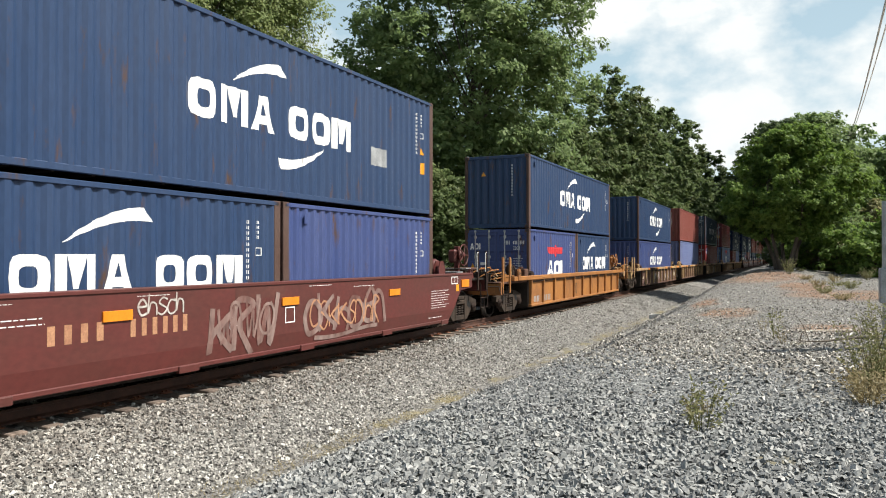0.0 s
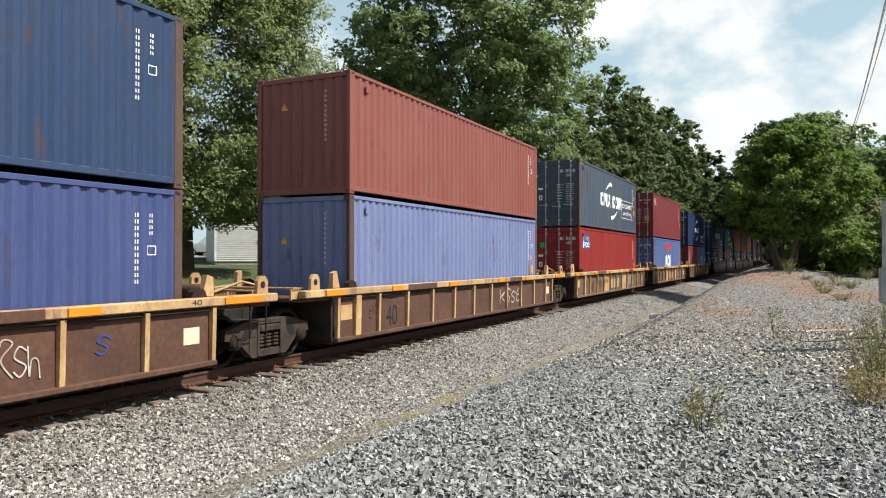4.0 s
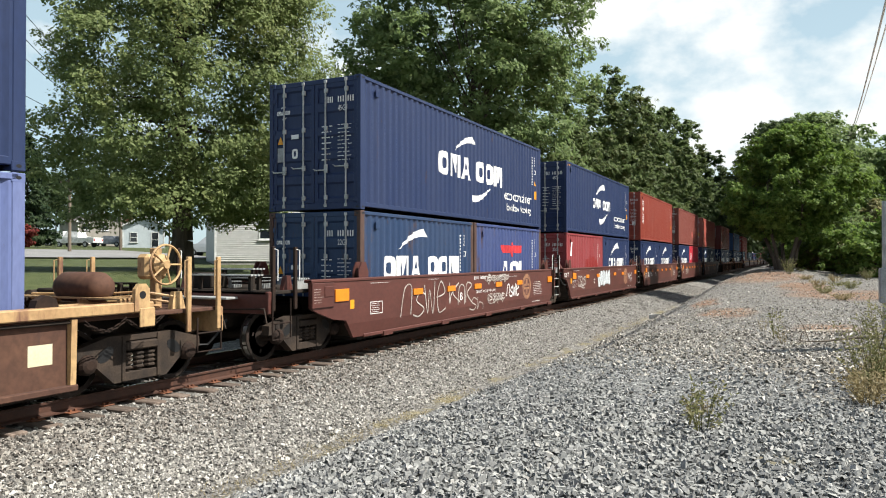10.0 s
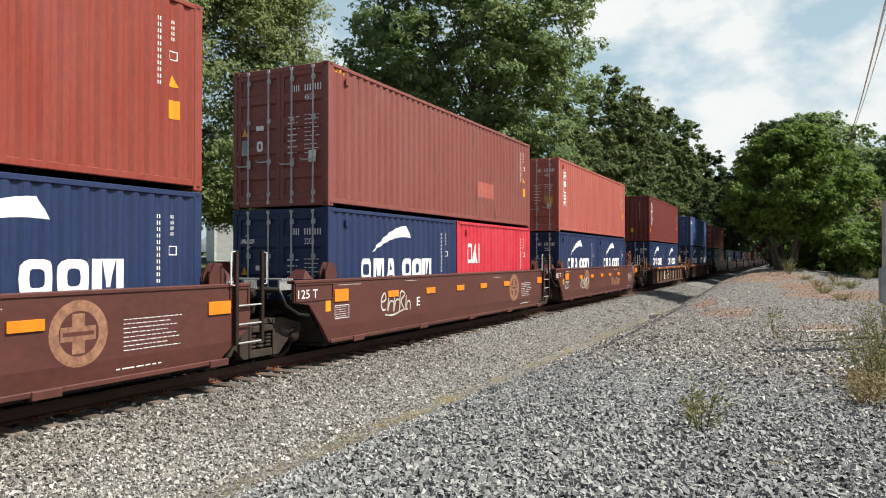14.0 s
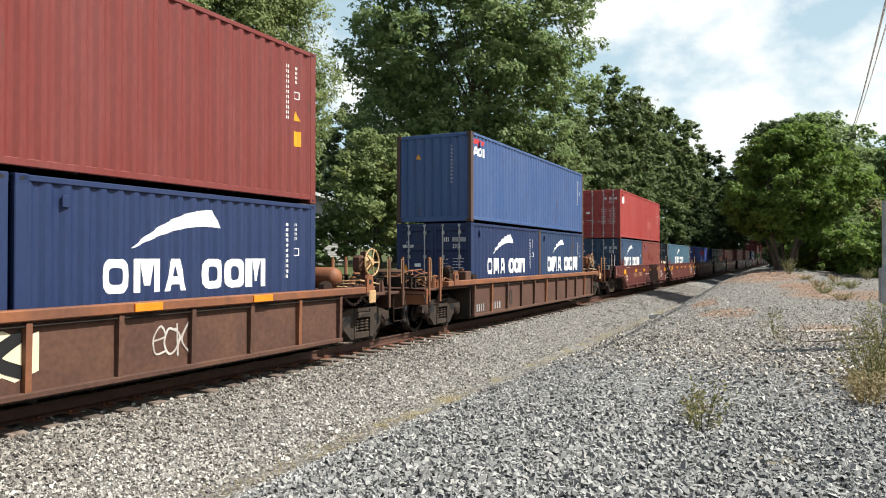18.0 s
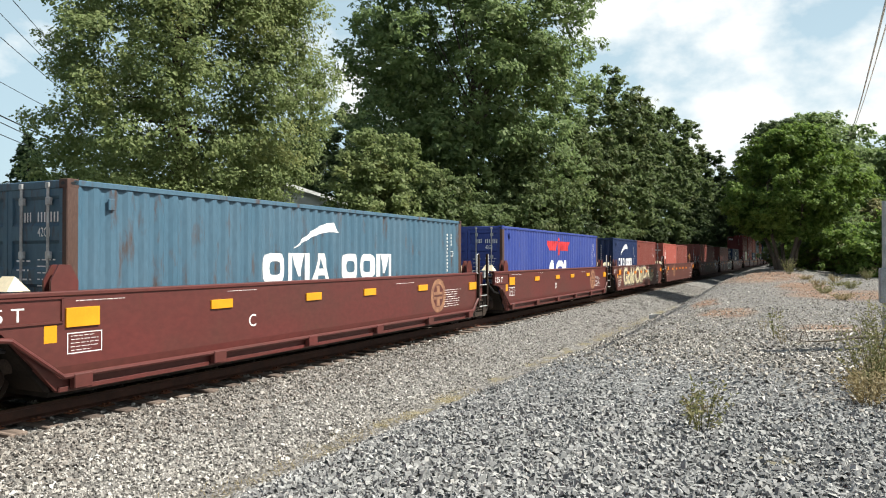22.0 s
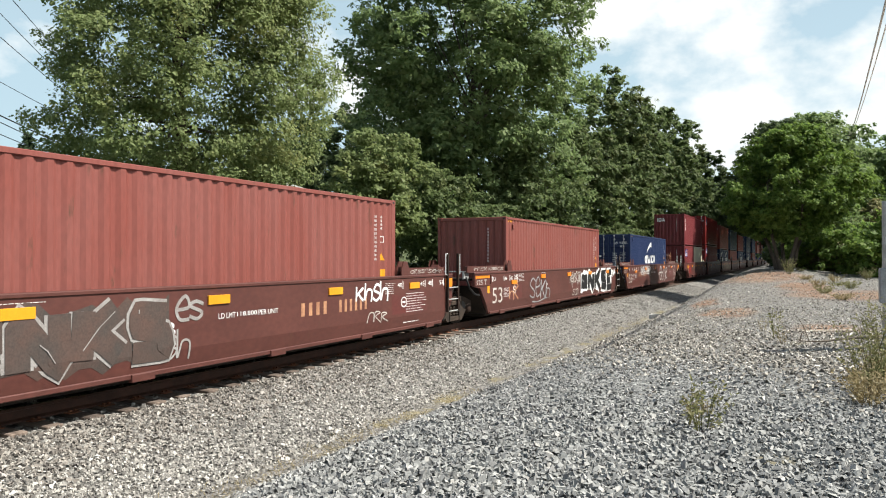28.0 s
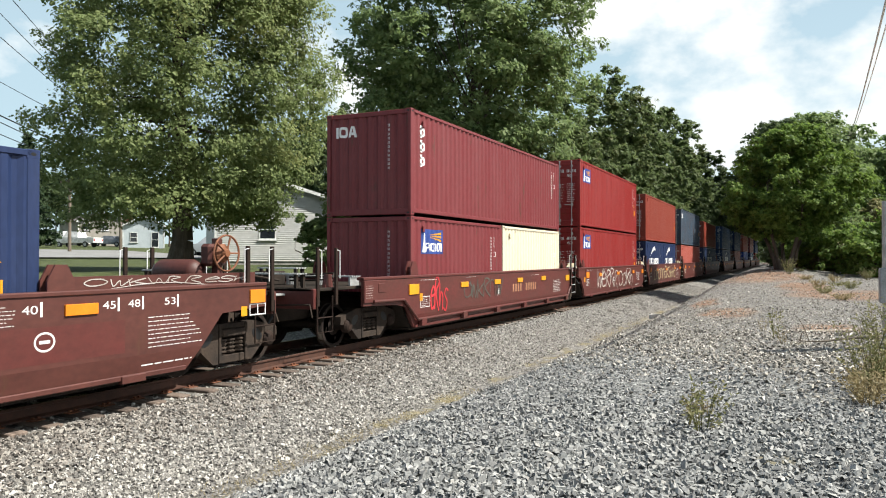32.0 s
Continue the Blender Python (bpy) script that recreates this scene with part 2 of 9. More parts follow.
# ---------------------------------------------------------------- mesh building
class Shape:
    """Collects vertices and faces for one mesh."""

    def __init__(self):
        self.v, self.f, self.m, self.seen = [], [], [], {}

    def add(self, verts, faces, mat=0):
        k = len(self.v)
        self.v += [tuple(p) for p in verts]
        self.f += [tuple(k + i for i in q) for q in faces]
        self.m += [mat] * len(faces)
        return self

    def box(self, x0, x1, y0, y1, z0, z1, c=0.0, mat=0):
        if c <= 0:
            vs = [(x, y, z) for x in (x0, x1) for y in (y0, y1) for z in (z0, z1)]
            return self.add(vs, [(0, 1, 3, 2), (4, 6, 7, 5), (0, 4, 5, 1), (2, 3, 7, 6), (0, 2, 6, 4), (1, 5, 7, 3)], mat)
        c = min(c, (x1 - x0) * 0.45, (y1 - y0) * 0.45, (z1 - z0) * 0.45)
        vs, lo, hi = [], (x0, y0, z0), (x1, y1, z1)
        ix = {}
        for sx in (0, 1):
            for sy in (0, 1):
                for sz in (0, 1):
                    s = (sx, sy, sz)
                    for ax in range(3):
                        p = [hi[k] if s[k] else lo[k] for k in range(3)]
                        for k in range(3):
                            if k != ax:
                                p[k] += -c if s[k] else c
                        ix[(s, ax)] = len(vs)
                        vs.append(p)
        fs = []
        for ax in range(3):
            o = [k for k in range(3) if k != ax]
            for s in (0, 1):
                ring = []
                for a, b in ((0, 0), (1, 0), (1, 1), (0, 1)):
                    q = [0, 0, 0]
                    q[ax], q[o[0]], q[o[1]] = s, a, b
                    ring.append(ix[(tuple(q), ax)])
                fs.append(ring if (s == 1) == (ax != 1) else ring[::-1])
            for a in (0, 1):
                for b in (0, 1):
                    q0, q1 = [0, 0, 0], [0, 0, 0]
                    q0[o[0]] = q1[o[0]] = a
                    q0[o[1]] = q1[o[1]] = b
                    q1[ax] = 1
                    fs.append([ix[(tuple(q0), o[0])], ix[(tuple(q1), o[0])], ix[(tuple(q1), o[1])], ix[(tuple(q0), o[1])]])
        for sx in (0, 1):
            for sy in (0, 1):
                for sz in (0, 1):
                    fs.append([ix[((sx, sy, sz), k)] for k in range(3)])
        return self.add(vs, fs, mat)

    def tube(self, a, b, r, n=8, r2=None, caps=True, mat=0):
        a, b = Vector(a), Vector(b)
        r2 = r if r2 is None else r2
        w = (b - a).normalized()
        u = w.orthogonal().normalized()
        t = w.cross(u)
        vs = []
        for p, q in ((a, r), (b, r2)):
            vs += [p + (u * math.cos(2 * math.pi * k / n) + t * math.sin(2 * math.pi * k / n)) * q for k in range(n)]
        fs = [(k, (k + 1) % n, n + (k + 1) % n, n + k) for k in range(n)]
        if caps:
            fs += [tuple(range(n))[::-1], tuple(range(n, 2 * n))]
        return self.add(vs, fs, mat)

    def pipe(self, pts, r, n=6, mat=0):
        pts = [Vector(p) for p in pts]
        vs, u = [], None
        for k, p in enumerate(pts):
            w = (pts[min(k + 1, len(pts) - 1)] - pts[max(k - 1, 0)]).normalized()
            u = w.orthogonal().normalized() if u is None else (u - w * u.dot(w)).normalized()
            t = w.cross(u)
            vs += [p + (u * math.cos(2 * math.pi * j / n) + t * math.sin(2 * math.pi * j / n)) * r for j in range(n)]
        fs = [(k * n + j, k * n + (j + 1) % n, (k + 1) * n + (j + 1) % n, (k + 1) * n + j) for k in range(len(pts) - 1) for j in range(n)]
        return self.add(vs, fs + [tuple(range(n))[::-1], tuple(range(len(vs) - n, len(vs)))], mat)

    def lathe(self, axis_point, axis, profile, n=20, mat=0):
        """profile: (distance along the axis, radius)"""
        p0, w = Vector(axis_point), Vector(axis).normalized()
        u = w.orthogonal().normalized()
        t = w.cross(u)
        vs = []
        for d, r in profile:
            vs += [p0 + w * d + (u * math.cos(2 * math.pi * k / n) + t * math.sin(2 * math.pi * k / n)) * r for k in range(n)]
        fs = []
        for j in range(len(profile) - 1):
            fs += [(j * n + k, j * n + (k + 1) % n, (j + 1) * n + (k + 1) % n, (j + 1) * n + k) for k in range(n)]
        fs += [tuple(range(n))[::-1], tuple(range((len(profile) - 1) * n, len(profile) * n))]
        return self.add(vs, fs, mat)

    def slab(self, outline, x0, x1, mat=0):
        """A plate with an outline in (y, z), thick from x0 to x1."""
        n = len(outline)
        vs = [(x0, y, z) for y, z in outline] + [(x1, y, z) for y, z in outline]
        fs = [tuple(range(n))[::-1], tuple(range(n, 2 * n))] + [(k, (k + 1) % n, n + (k + 1) % n, n + k) for k in range(n)]
        return self.add(vs, fs, mat)

    def mesh(self, name, *mats, smooth=False):
        me = bpy.data.meshes.new(name)
        me.from_pydata(self.v, [], self.f)
        for m in mats:
            me.materials.append(m)
        if len(mats) > 1:
            me.polygons.foreach_set("material_index", self.m)
        bm = bmesh.new()
        bm.from_mesh(me)
        bmesh.ops.recalc_face_normals(bm, faces=bm.faces)
        bm.to_mesh(me)
        bm.free()
        if smooth:
            me.shade_smooth()
        return me


def part(name, shape, mats, parent, label="", smooth=False, at=(0, 0, 0)):
    """ONE mesh object under a thing or a part; shape: a Shape, or a mesh to share."""
    if isinstance(shape, Shape):
        shape = shape.mesh(name, *(mats if isinstance(mats, (list, tuple)) else [mats]), smooth=smooth)
    ob = new(name, shape)
    ob.parent = parent
    ob.location = at
    if label:
        ob["label"] = label
    return ob


def thing(name, label, category, group="", kind="", at=(0, 0, 0), rz=0.0):
    ob = new(name)
    ob.empty_display_size = 0.2
    ob.location, ob.rotation_euler = at, (0, 0, rz)
    return tagged(ob, label, category, group, kind)
# ---------------------------------------------------------------- the ground
def smooth(a, b, x):
    t = min(1.0, max(0.0, (x - a) / (b - a)))
    return t * t * (3 - 2 * t)


def lerp_pts(pts, x):
    if x <= pts[0][0]:
        return pts[0][1]
    for (a, p), (b, q) in zip(pts, pts[1:]):
        if x <= b:
            return p + (q - p) * (x - a) / (b - a)
    return pts[-1][1]


CROSS = ((-200, 7.0), (-100, 4.1), (-56, 2.6), (-45, 2.12), (-37, 1.80), (-30, 1.66), (-19, 1.60), (-16, 1.05), (-13.4, -0.20), (-12.4, -0.28), (-11.4, -0.07), (-8.05, -0.07), (-7.2, -0.22),
         (-5.72, -0.55), (-5.25, -0.48), (-3.8, 0.22), (-2.4, 0.42), (0, 0.50), (6, 0.62), (14, 1.0), (60, 2.5), (200, 6))


def ground_z(x, y):
    z = lerp_pts(CROSS, x)
    rise = smooth(-5.6, -3.0, x)
    z += rise * 0.60 * smooth(12, 62, y)
    z += 0.42 * smooth(24, 46, y) * math.exp(-((x + 1.4) / 2.6) ** 2)      # low berm under the yard trees
    if -13.2 < x < -3 or x > -3:
        z += 0.05 * noise.noise(Vector((x * 0.35, y * 0.35, 0))) * smooth(-8.2, -6.6, x)
    z += 0.02 * noise.noise(Vector((x * 1.7, y * 1.7, 3.0))) * smooth(-8.2, -7.2, x)
    return z


def spot(bear, depth):
    """The place on the ground in a direction (as a share of the view from its middle) and at a distance along the view."""
    r = (bear - 784) / 1301.4
    c, s = math.cos(radians(25.73)), math.sin(radians(25.73))
    return ((r * c - s) * depth, (r * s + c) * depth)


def ground_material():
    m = bpy.data.materials.new("ground")
    m.use_nodes = True
    nt = m.node_tree
    n, ln = nt.nodes.new, nt.links.new
    bsdf = nt.nodes["Principled BSDF"]
    geo = n("ShaderNodeNewGeometry")
    sep = n("ShaderNodeSeparateXYZ")
    ln(geo.outputs["Position"], sep.inputs[0])

    def noise_tex(scale, detail=5, rough=0.6):
        t = n("ShaderNodeTexNoise")
        t.inputs["Scale"].default_value, t.inputs["Detail"].default_value, t.inputs["Roughness"].default_value = scale, detail, rough
        ln(geo.outputs["Position"], t.inputs["Vector"])
        return t.outputs["Fac"]

    def voronoi(scale, out="Color"):
        t = n("ShaderNodeTexVoronoi")
        t.inputs["Scale"].default_value = scale
        ln(geo.outputs["Position"], t.inputs["Vector"])
        return t.outputs[out]

    def ramp(fac, stops):
        r = n("ShaderNodeValToRGB")
        e = r.color_ramp.elements
        while len(e) < len(stops):
            e.new(0.5)
        for q, (p, c) in zip(e, stops):
            q.position, q.color = p, (*c, 1)
        ln(fac, r.inputs["Fac"])
        return r.outputs["Color"]

    def mixc(fac, a, b):
        x = n("ShaderNodeMix")
        x.data_type = "RGBA"
        ln(fac, x.inputs["Factor"])
        ln(a, x.inputs["A"])
        ln(b, x.inputs["B"])
        return x.outputs["Result"]

    def math_(op, a, b=None, clamp=False):
        x = n("ShaderNodeMath")
        x.operation, x.use_clamp = op, clamp
        for k, v in enumerate((a, b)):
            if v is None:
                continue
            if isinstance(v, (int, float)):
                x.inputs[k].default_value = v
            else:
                ln(v, x.inputs[k])
        return x.outputs[0]

    def step(value, a, b):
        x = n("ShaderNodeMapRange")
        x.interpolation_type = "SMOOTHSTEP"
        x.inputs["From Min"].default_value, x.inputs["From Max"].default_value = a, b
        ln(value, x.inputs["Value"])
        return x.outputs[0]

    sepc = n("ShaderNodeSeparateColor")
    ln(voronoi(21.0), sepc.inputs[0])
    stone = sepc.outputs[0]
    ballast = ramp(stone, [(0.0, (0.08, 0.076, 0.070)), (0.3, (0.16, 0.152, 0.14)), (0.7, (0.22, 0.21, 0.195)), (1.0, (0.36, 0.34, 0.31))])
    grey = ramp(stone, [(0.0, (0.080, 0.082, 0.082)), (0.4, (0.175, 0.178, 0.174)), (0.85, (0.28, 0.28, 0.27)), (1.0, (0.48, 0.48, 0.46))])
    dirt = ramp(noise_tex(1.1, 8), [(0.3, (0.19, 0.098, 0.060)), (0.55, (0.27, 0.165, 0.105)), (0.75, (0.34, 0.29, 0.235))])
    straw = ramp(noise_tex(9.0, 6), [(0.3, (0.15, 0.13, 0.075)), (0.6, (0.26, 0.225, 0.14)), (0.8, (0.36, 0.32, 0.22))])
    lawn = ramp(noise_tex(2.2, 8), [(0.3, (0.050, 0.066, 0.024)), (0.55, (0.078, 0.094, 0.036)), (0.8, (0.125, 0.128, 0.058))])
    wob = math_("MULTIPLY", math_("SUBTRACT", noise_tex(0.8, 5), 0.5), 1.5)
    x = math_("ADD", sep.outputs[0], wob)
    y = sep.outputs[1]
    # gravel yard: dark stone near, mixed with bare soil further on
    soil = None
    for bear, d, rx, ry in ((1288, 20.5, 0.75, 2.0), (1352, 37.0, 2.2, 5.0), (1465, 15.6, 0.9, 1.6), (1500, 26.0, 2.2, 2.6), (1420, 30.0, 1.2, 3.0), (1250, 25.0, 0.5, 2.2)):
        px, py = spot(bear, d)
        dx = math_("MULTIPLY", math_("ADD", math_("ADD", sep.outputs[0], -px), math_("MULTIPLY", wob, 0.9)), 1 / rx)
        dy = math_("MULTIPLY", math_("ADD", math_("ADD", y, -py), math_("MULTIPLY", wob, 2.0)), 1 / ry)
        near_ = math_("SUBTRACT", 1.0, step(math_("SQRT", math_("ADD", math_("MULTIPLY", dx, dx), math_("MULTIPLY", dy, dy))), 0.55, 1.15))
        soil = near_ if soil is None else math_("MAXIMUM", soil, near_)
    soil = math_("MULTIPLY", soil, 0.85)
    yard = mixc(math_("MULTIPLY", step(math_("ADD", math_("ADD", y, math_("MULTIPLY", sep.outputs[0], 0.8)), math_("MULTIPLY", wob, 3.0)), 8, 15), 0.95), grey, ballast)
    yard = mixc(soil, yard, dirt)
    yard = mixc(math_("MULTIPLY", step(noise_tex(0.8, 5), 0.63, 0.72), 0.7), yard, straw)
    yard = mixc(math_("MULTIPLY", step(x, 3.5, 7.0), 0.8), yard, dirt)
    swale = math_("MULTIPLY", math_("SUBTRACT", 1.0, step(math_("ABSOLUTE", math_("ADD", math_("ADD", sep.outputs[0], 5.68), math_("MULTIPLY", wob, 0.15))), 0.10, 0.42)), step(noise_tex(1.3, 4), 0.46, 0.64))
    track = mixc(swale, ballast, straw)
    c = mixc(step(math_("ADD", sep.outputs[0], math_("MULTIPLY", wob, 0.25)), -5.65, -5.2), track, yard)
    c = mixc(math_("SUBTRACT", 1.0, step(x, -14.5, -12.8)), c, lawn)
    far = step(y, 64, 80)
    c = mixc(math_("MULTIPLY", far, step(x, -6.0, -3.0)), c, lawn)
    ln(c, bsdf.inputs["Base Color"])
    bsdf.inputs["Roughness"].default_value = 0.9
    bsdf.inputs["Specular IOR Level"].default_value = 0.25
    bp = n("ShaderNodeBump")
    bp.inputs["Strength"].default_value, bp.inputs["Distance"].default_value = 0.9, 0.05
    vd = voronoi(21.0, "Distance")
    hgt = math_("ADD", math_("MULTIPLY", vd, -1.0), math_("MULTIPLY", noise_tex(60, 3), 0.5))
    ln(hgt, bp.inputs["Height"])
    ln(bp.outputs["Normal"], bsdf.inputs["Normal"])
    return m


def axis(spans):
    out = []
    for a, b, s in spans:
        out += list(np.arange(a, b - 1e-6, s))
    return out + [spans[-1][1]]


def make_ground():
    xs = axis([(-900, -120, 60), (-120, -40, 4), (-40, -14, 1.5), (-14, -8, 0.4), (-8, 4, 0.22), (4, 16, 0.8), (16, 60, 6), (60, 900, 80)])
    ys = axis([(-200, -10, 30), (-10, 3, 1.0), (3, 24, 0.3), (24, 70, 0.9), (70, 200, 8), (200, 1500, 130)])
    vs = [(x, y, ground_z(x, y)) for y in ys for x in xs]
    nx = len(xs)
    fs = [(j * nx + i, j * nx + i + 1, (j + 1) * nx + i + 1, (j + 1) * nx + i) for j in range(len(ys) - 1) for i in range(nx - 1)]
    me = bpy.data.meshes.new("ground")
    me.from_pydata(vs, [], fs)
    me.materials.append(ground_material())
    me.shade_smooth()
    tagged(new("ground", me), "gravel yard, grassy swale and lawn beside the railway line", "ground", kind="structure")


make_ground()

# ---------------------------------------------------------------- the track
RAIL = surface("rail_rust", (0.074, 0.030, 0.018), (0.046, 0.021, 0.014), rough=0.7, scale=6, fine=60)
RAIL_TOP = surface("rail_polished", (0.46, 0.45, 0.44), (0.34, 0.32, 0.30), rough=0.25, metal=1.0, bump=0.02)
TIE = surface("tie_wood", (0.085, 0.062, 0.050), (0.170, 0.130, 0.105), rough=0.9, scale=3, fine=30, streak=(0.3, 6, 3), vary=0.3, bump=0.4)
PLATE = surface("tie_plate", (0.20, 0.075, 0.035), (0.12, 0.05, 0.03), rough=0.8, scale=8)


def make_track():
    t = thing("railway_track", "rusty steel rails spiked to weathered wooden ties in ballast", "railway track", kind="structure")
    prof = [(-0.07, -0.185), (0.07, -0.185), (0.07, -0.165), (0.015, -0.14), (0.012, -0.045), (0.036, -0.035), (0.036, -0.008), (0.026, 0.0), (-0.026, 0.0), (-0.036, -0.008), (-0.036, -0.035), (-0.012, -0.045), (-0.015, -0.14), (-0.07, -0.165)]
    n = len(prof)
    for sx in (0.7535, -0.7535):
        s = Shape()
        vs = [(TX + sx + x, y, RAIL_Z + z) for y in (-60, 400) for x, z in prof]
        fs = [(k, (k + 1) % n, n + (k + 1) % n, n + k) for k in range(n)] + [tuple(range(n)), tuple(range(n, 2 * n))]
        s.add(vs, fs)
        s.m = [1 if k == 7 else 0 for k in range(n)] + [0, 0]
        part("rail", s, [RAIL, RAIL_TOP], t)
    tie = Shape().box(-1.3, 1.3, -0.115, 0.115, -0.40, -0.195, 0.012).mesh("tie", TIE)
    plate = Shape().box(-0.18, 0.18, -0.095, 0.095, -0.197, -0.183, 0.004).box(0.09, 0.125, -0.05, -0.02, -0.185, -0.155).box(0.09, 0.125, 0.03, 0.06, -0.185, -0.155).mesh("tie_plate", PLATE)
    rng = random.Random(5)
    for k in range(230):
        y = -6 + 0.53 * k
        o = part("tie", tie, TIE, t, at=(TX + rng.uniform(-0.05, 0.08), y + rng.uniform(-0.03, 0.03), RAIL_Z + rng.uniform(-0.008, 0.008)))
        o.rotation_euler = (0, 0, rng.uniform(-0.015, 0.015))
        if y < 45:
            part("tie_plate", plate, PLATE, t, at=(TX + 0.7535, y, RAIL_Z + 0.004))


make_track()
# ---------------------------------------------------------------- loose stone
def stone_material(name, stops):
    m = bpy.data.materials.new(name)
    m.use_nodes = True
    nt = m.node_tree
    n, ln = nt.nodes.new, nt.links.new
    bsdf = nt.nodes["Principled BSDF"]
    geo = n("ShaderNodeNewGeometry")
    r = n("ShaderNodeValToRGB")
    e = r.color_ramp.elements
    while len(e) < len(stops):
        e.new(0.5)
    for q, (p, c) in zip(e, stops):
        q.position, q.color = p, (*c, 1)
    ln(geo.outputs["Random Per Island"], r.inputs["Fac"])
    t = n("ShaderNodeTexNoise")
    t.inputs["Scale"].default_value, t.inputs["Detail"].default_value = 45, 4
    ln(geo.outputs["Position"], t.inputs["Vector"])
    mx = n("ShaderNodeMix")
    mx.data_type, mx.blend_type = "RGBA", "MULTIPLY"
    mx.inputs["Factor"].default_value = 0.5
    rr = n("ShaderNodeValToRGB")
    rr.color_ramp.elements[0].position, rr.color_ramp.elements[1].position = 0.3, 0.65
    rr.color_ramp.elements[0].color, rr.color_ramp.elements[1].color = (0.6, 0.6, 0.6, 1), (1.25, 1.25, 1.25, 1)
    ln(t.outputs["Fac"], rr.inputs["Fac"])
    ln(r.outputs["Color"], mx.inputs["A"])
    ln(rr.outputs["Color"], mx.inputs["B"])
    ln(mx.outputs["Result"], bsdf.inputs["Base Color"])
    bsdf.inputs["Roughness"].default_value = 0.85
    bsdf.inputs["Specular IOR Level"].default_value = 0.3
    return m


def scatter_stones(name, label, spots, smin, smax, mat, seed, chips=False):
    """spots: x, y of each stone. Broken stone: eight-cornered lumps, knocked out of square."""
    rng = np.random.default_rng(seed)
    n = len(spots)
    base = np.array([(x, y, z) for x in (-1, 1) for y in (-1, 1) for z in (-1, 1)], float)
    v = base[None] * (1 + rng.uniform(-0.55, 0.30, (n, 8, 3)))
    size = smin + (smax - smin) * rng.random(n) ** 1.8
    v *= (size[:, None] * rng.uniform(0.55, 1.15, (n, 3)) * (1, 1, 0.62))[:, None, :] * 0.5
    a = rng.uniform(0, 2 * np.pi, (n, 3)) * (1, 0.25, 0.25)
    ca, sa = np.cos(a), np.sin(a)
    x, y, z = v[..., 0], v[..., 1], v[..., 2]
    y, z = y * ca[:, 1:2] - z * sa[:, 1:2], y * sa[:, 1:2] + z * ca[:, 1:2]
    x, z = x * ca[:, 2:3] - z * sa[:, 2:3], x * sa[:, 2:3] + z * ca[:, 2:3]
    x, y = x * ca[:, 0:1] - y * sa[:, 0:1], x * sa[:, 0:1] + y * ca[:, 0:1]
    gz = np.array([ground_z(p, q) for p, q in spots])
    lift = size * rng.uniform(-0.02, 0.30, n)
    v = np.stack([x + spots[:, 0:1], y + spots[:, 1:2], z + (gz + lift)[:, None]], -1).reshape(-1, 3)
    if chips:       # three-sided chips where the stones are far off
        v = v.reshape(-1, 8, 3)
        apex = (v[:, 1] + v[:, 3] + v[:, 5] + v[:, 7]) / 4 + (v[:, 7] - v[:, 0]) * (0.25, 0.25, 0.0)
        v = np.stack([v[:, 0] * 1.3 - apex * 0.3, v[:, 2] * 1.15 - apex * 0.15, (v[:, 4] + v[:, 6]) * 0.65 - apex * 0.3, apex], 1).reshape(-1, 3)
        f = (np.arange(n)[:, None, None] * 4 + np.array([(0, 3, 1), (1, 3, 2), (2, 3, 0)])[None]).reshape(-1, 3)
    else:
        quads = np.array([(0, 1, 3, 2), (4, 6, 7, 5), (0, 4, 5, 1), (2, 3, 7, 6), (1, 5, 7, 3)])   # the underside is buried
        f = (np.arange(n)[:, None, None] * 8 + quads[None]).reshape(-1, 4)
    me = quick_mesh(name, v, f, mat)
    tagged(new(name, me), label, "gravel", kind="stuff")


def quick_mesh(name, v, f, mat):
    me = bpy.data.meshes.new(name)
    me.vertices.add(len(v))
    me.vertices.foreach_set("co", np.asarray(v, np.float32).ravel())
    k = f.shape[1]
    me.loops.add(f.size)
    me.loops.foreach_set("vertex_index", f.ravel().astype(np.int32))
    me.polygons.add(len(f))
    me.polygons.foreach_set("loop_start", np.arange(len(f), dtype=np.int32) * k)
    me.update(calc_edges=True)
    me.shade_flat()
    me.materials.append(mat)
    return me


BALLAST = stone_material("ballast_stone", [(0.0, (0.085, 0.080, 0.076)), (0.35, (0.22, 0.208, 0.19)), (0.8, (0.40, 0.38, 0.345)), (1.0, (0.56, 0.54, 0.50))])
GREYSTONE = stone_material("grey_stone", [(0.0, (0.12, 0.12, 0.118)), (0.4, (0.222, 0.222, 0.217)), (0.88, (0.325, 0.325, 0.312)), (0.97, (0.36, 0.345, 0.32)), (1.0, (0.46, 0.45, 0.43))])

STAINED = stone_material("stained_ballast_stone", [(0.0, (0.060, 0.054, 0.049)), (0.35, (0.160, 0.142, 0.126)), (0.8, (0.300, 0.272, 0.240)), (1.0, (0.47, 0.44, 0.40))])
PALESTONE = stone_material("pale_stone", [(0.0, (0.09, 0.082, 0.072)), (0.4, (0.27, 0.248, 0.216)), (0.85, (0.44, 0.41, 0.36)), (1.0, (0.66, 0.63, 0.58))])


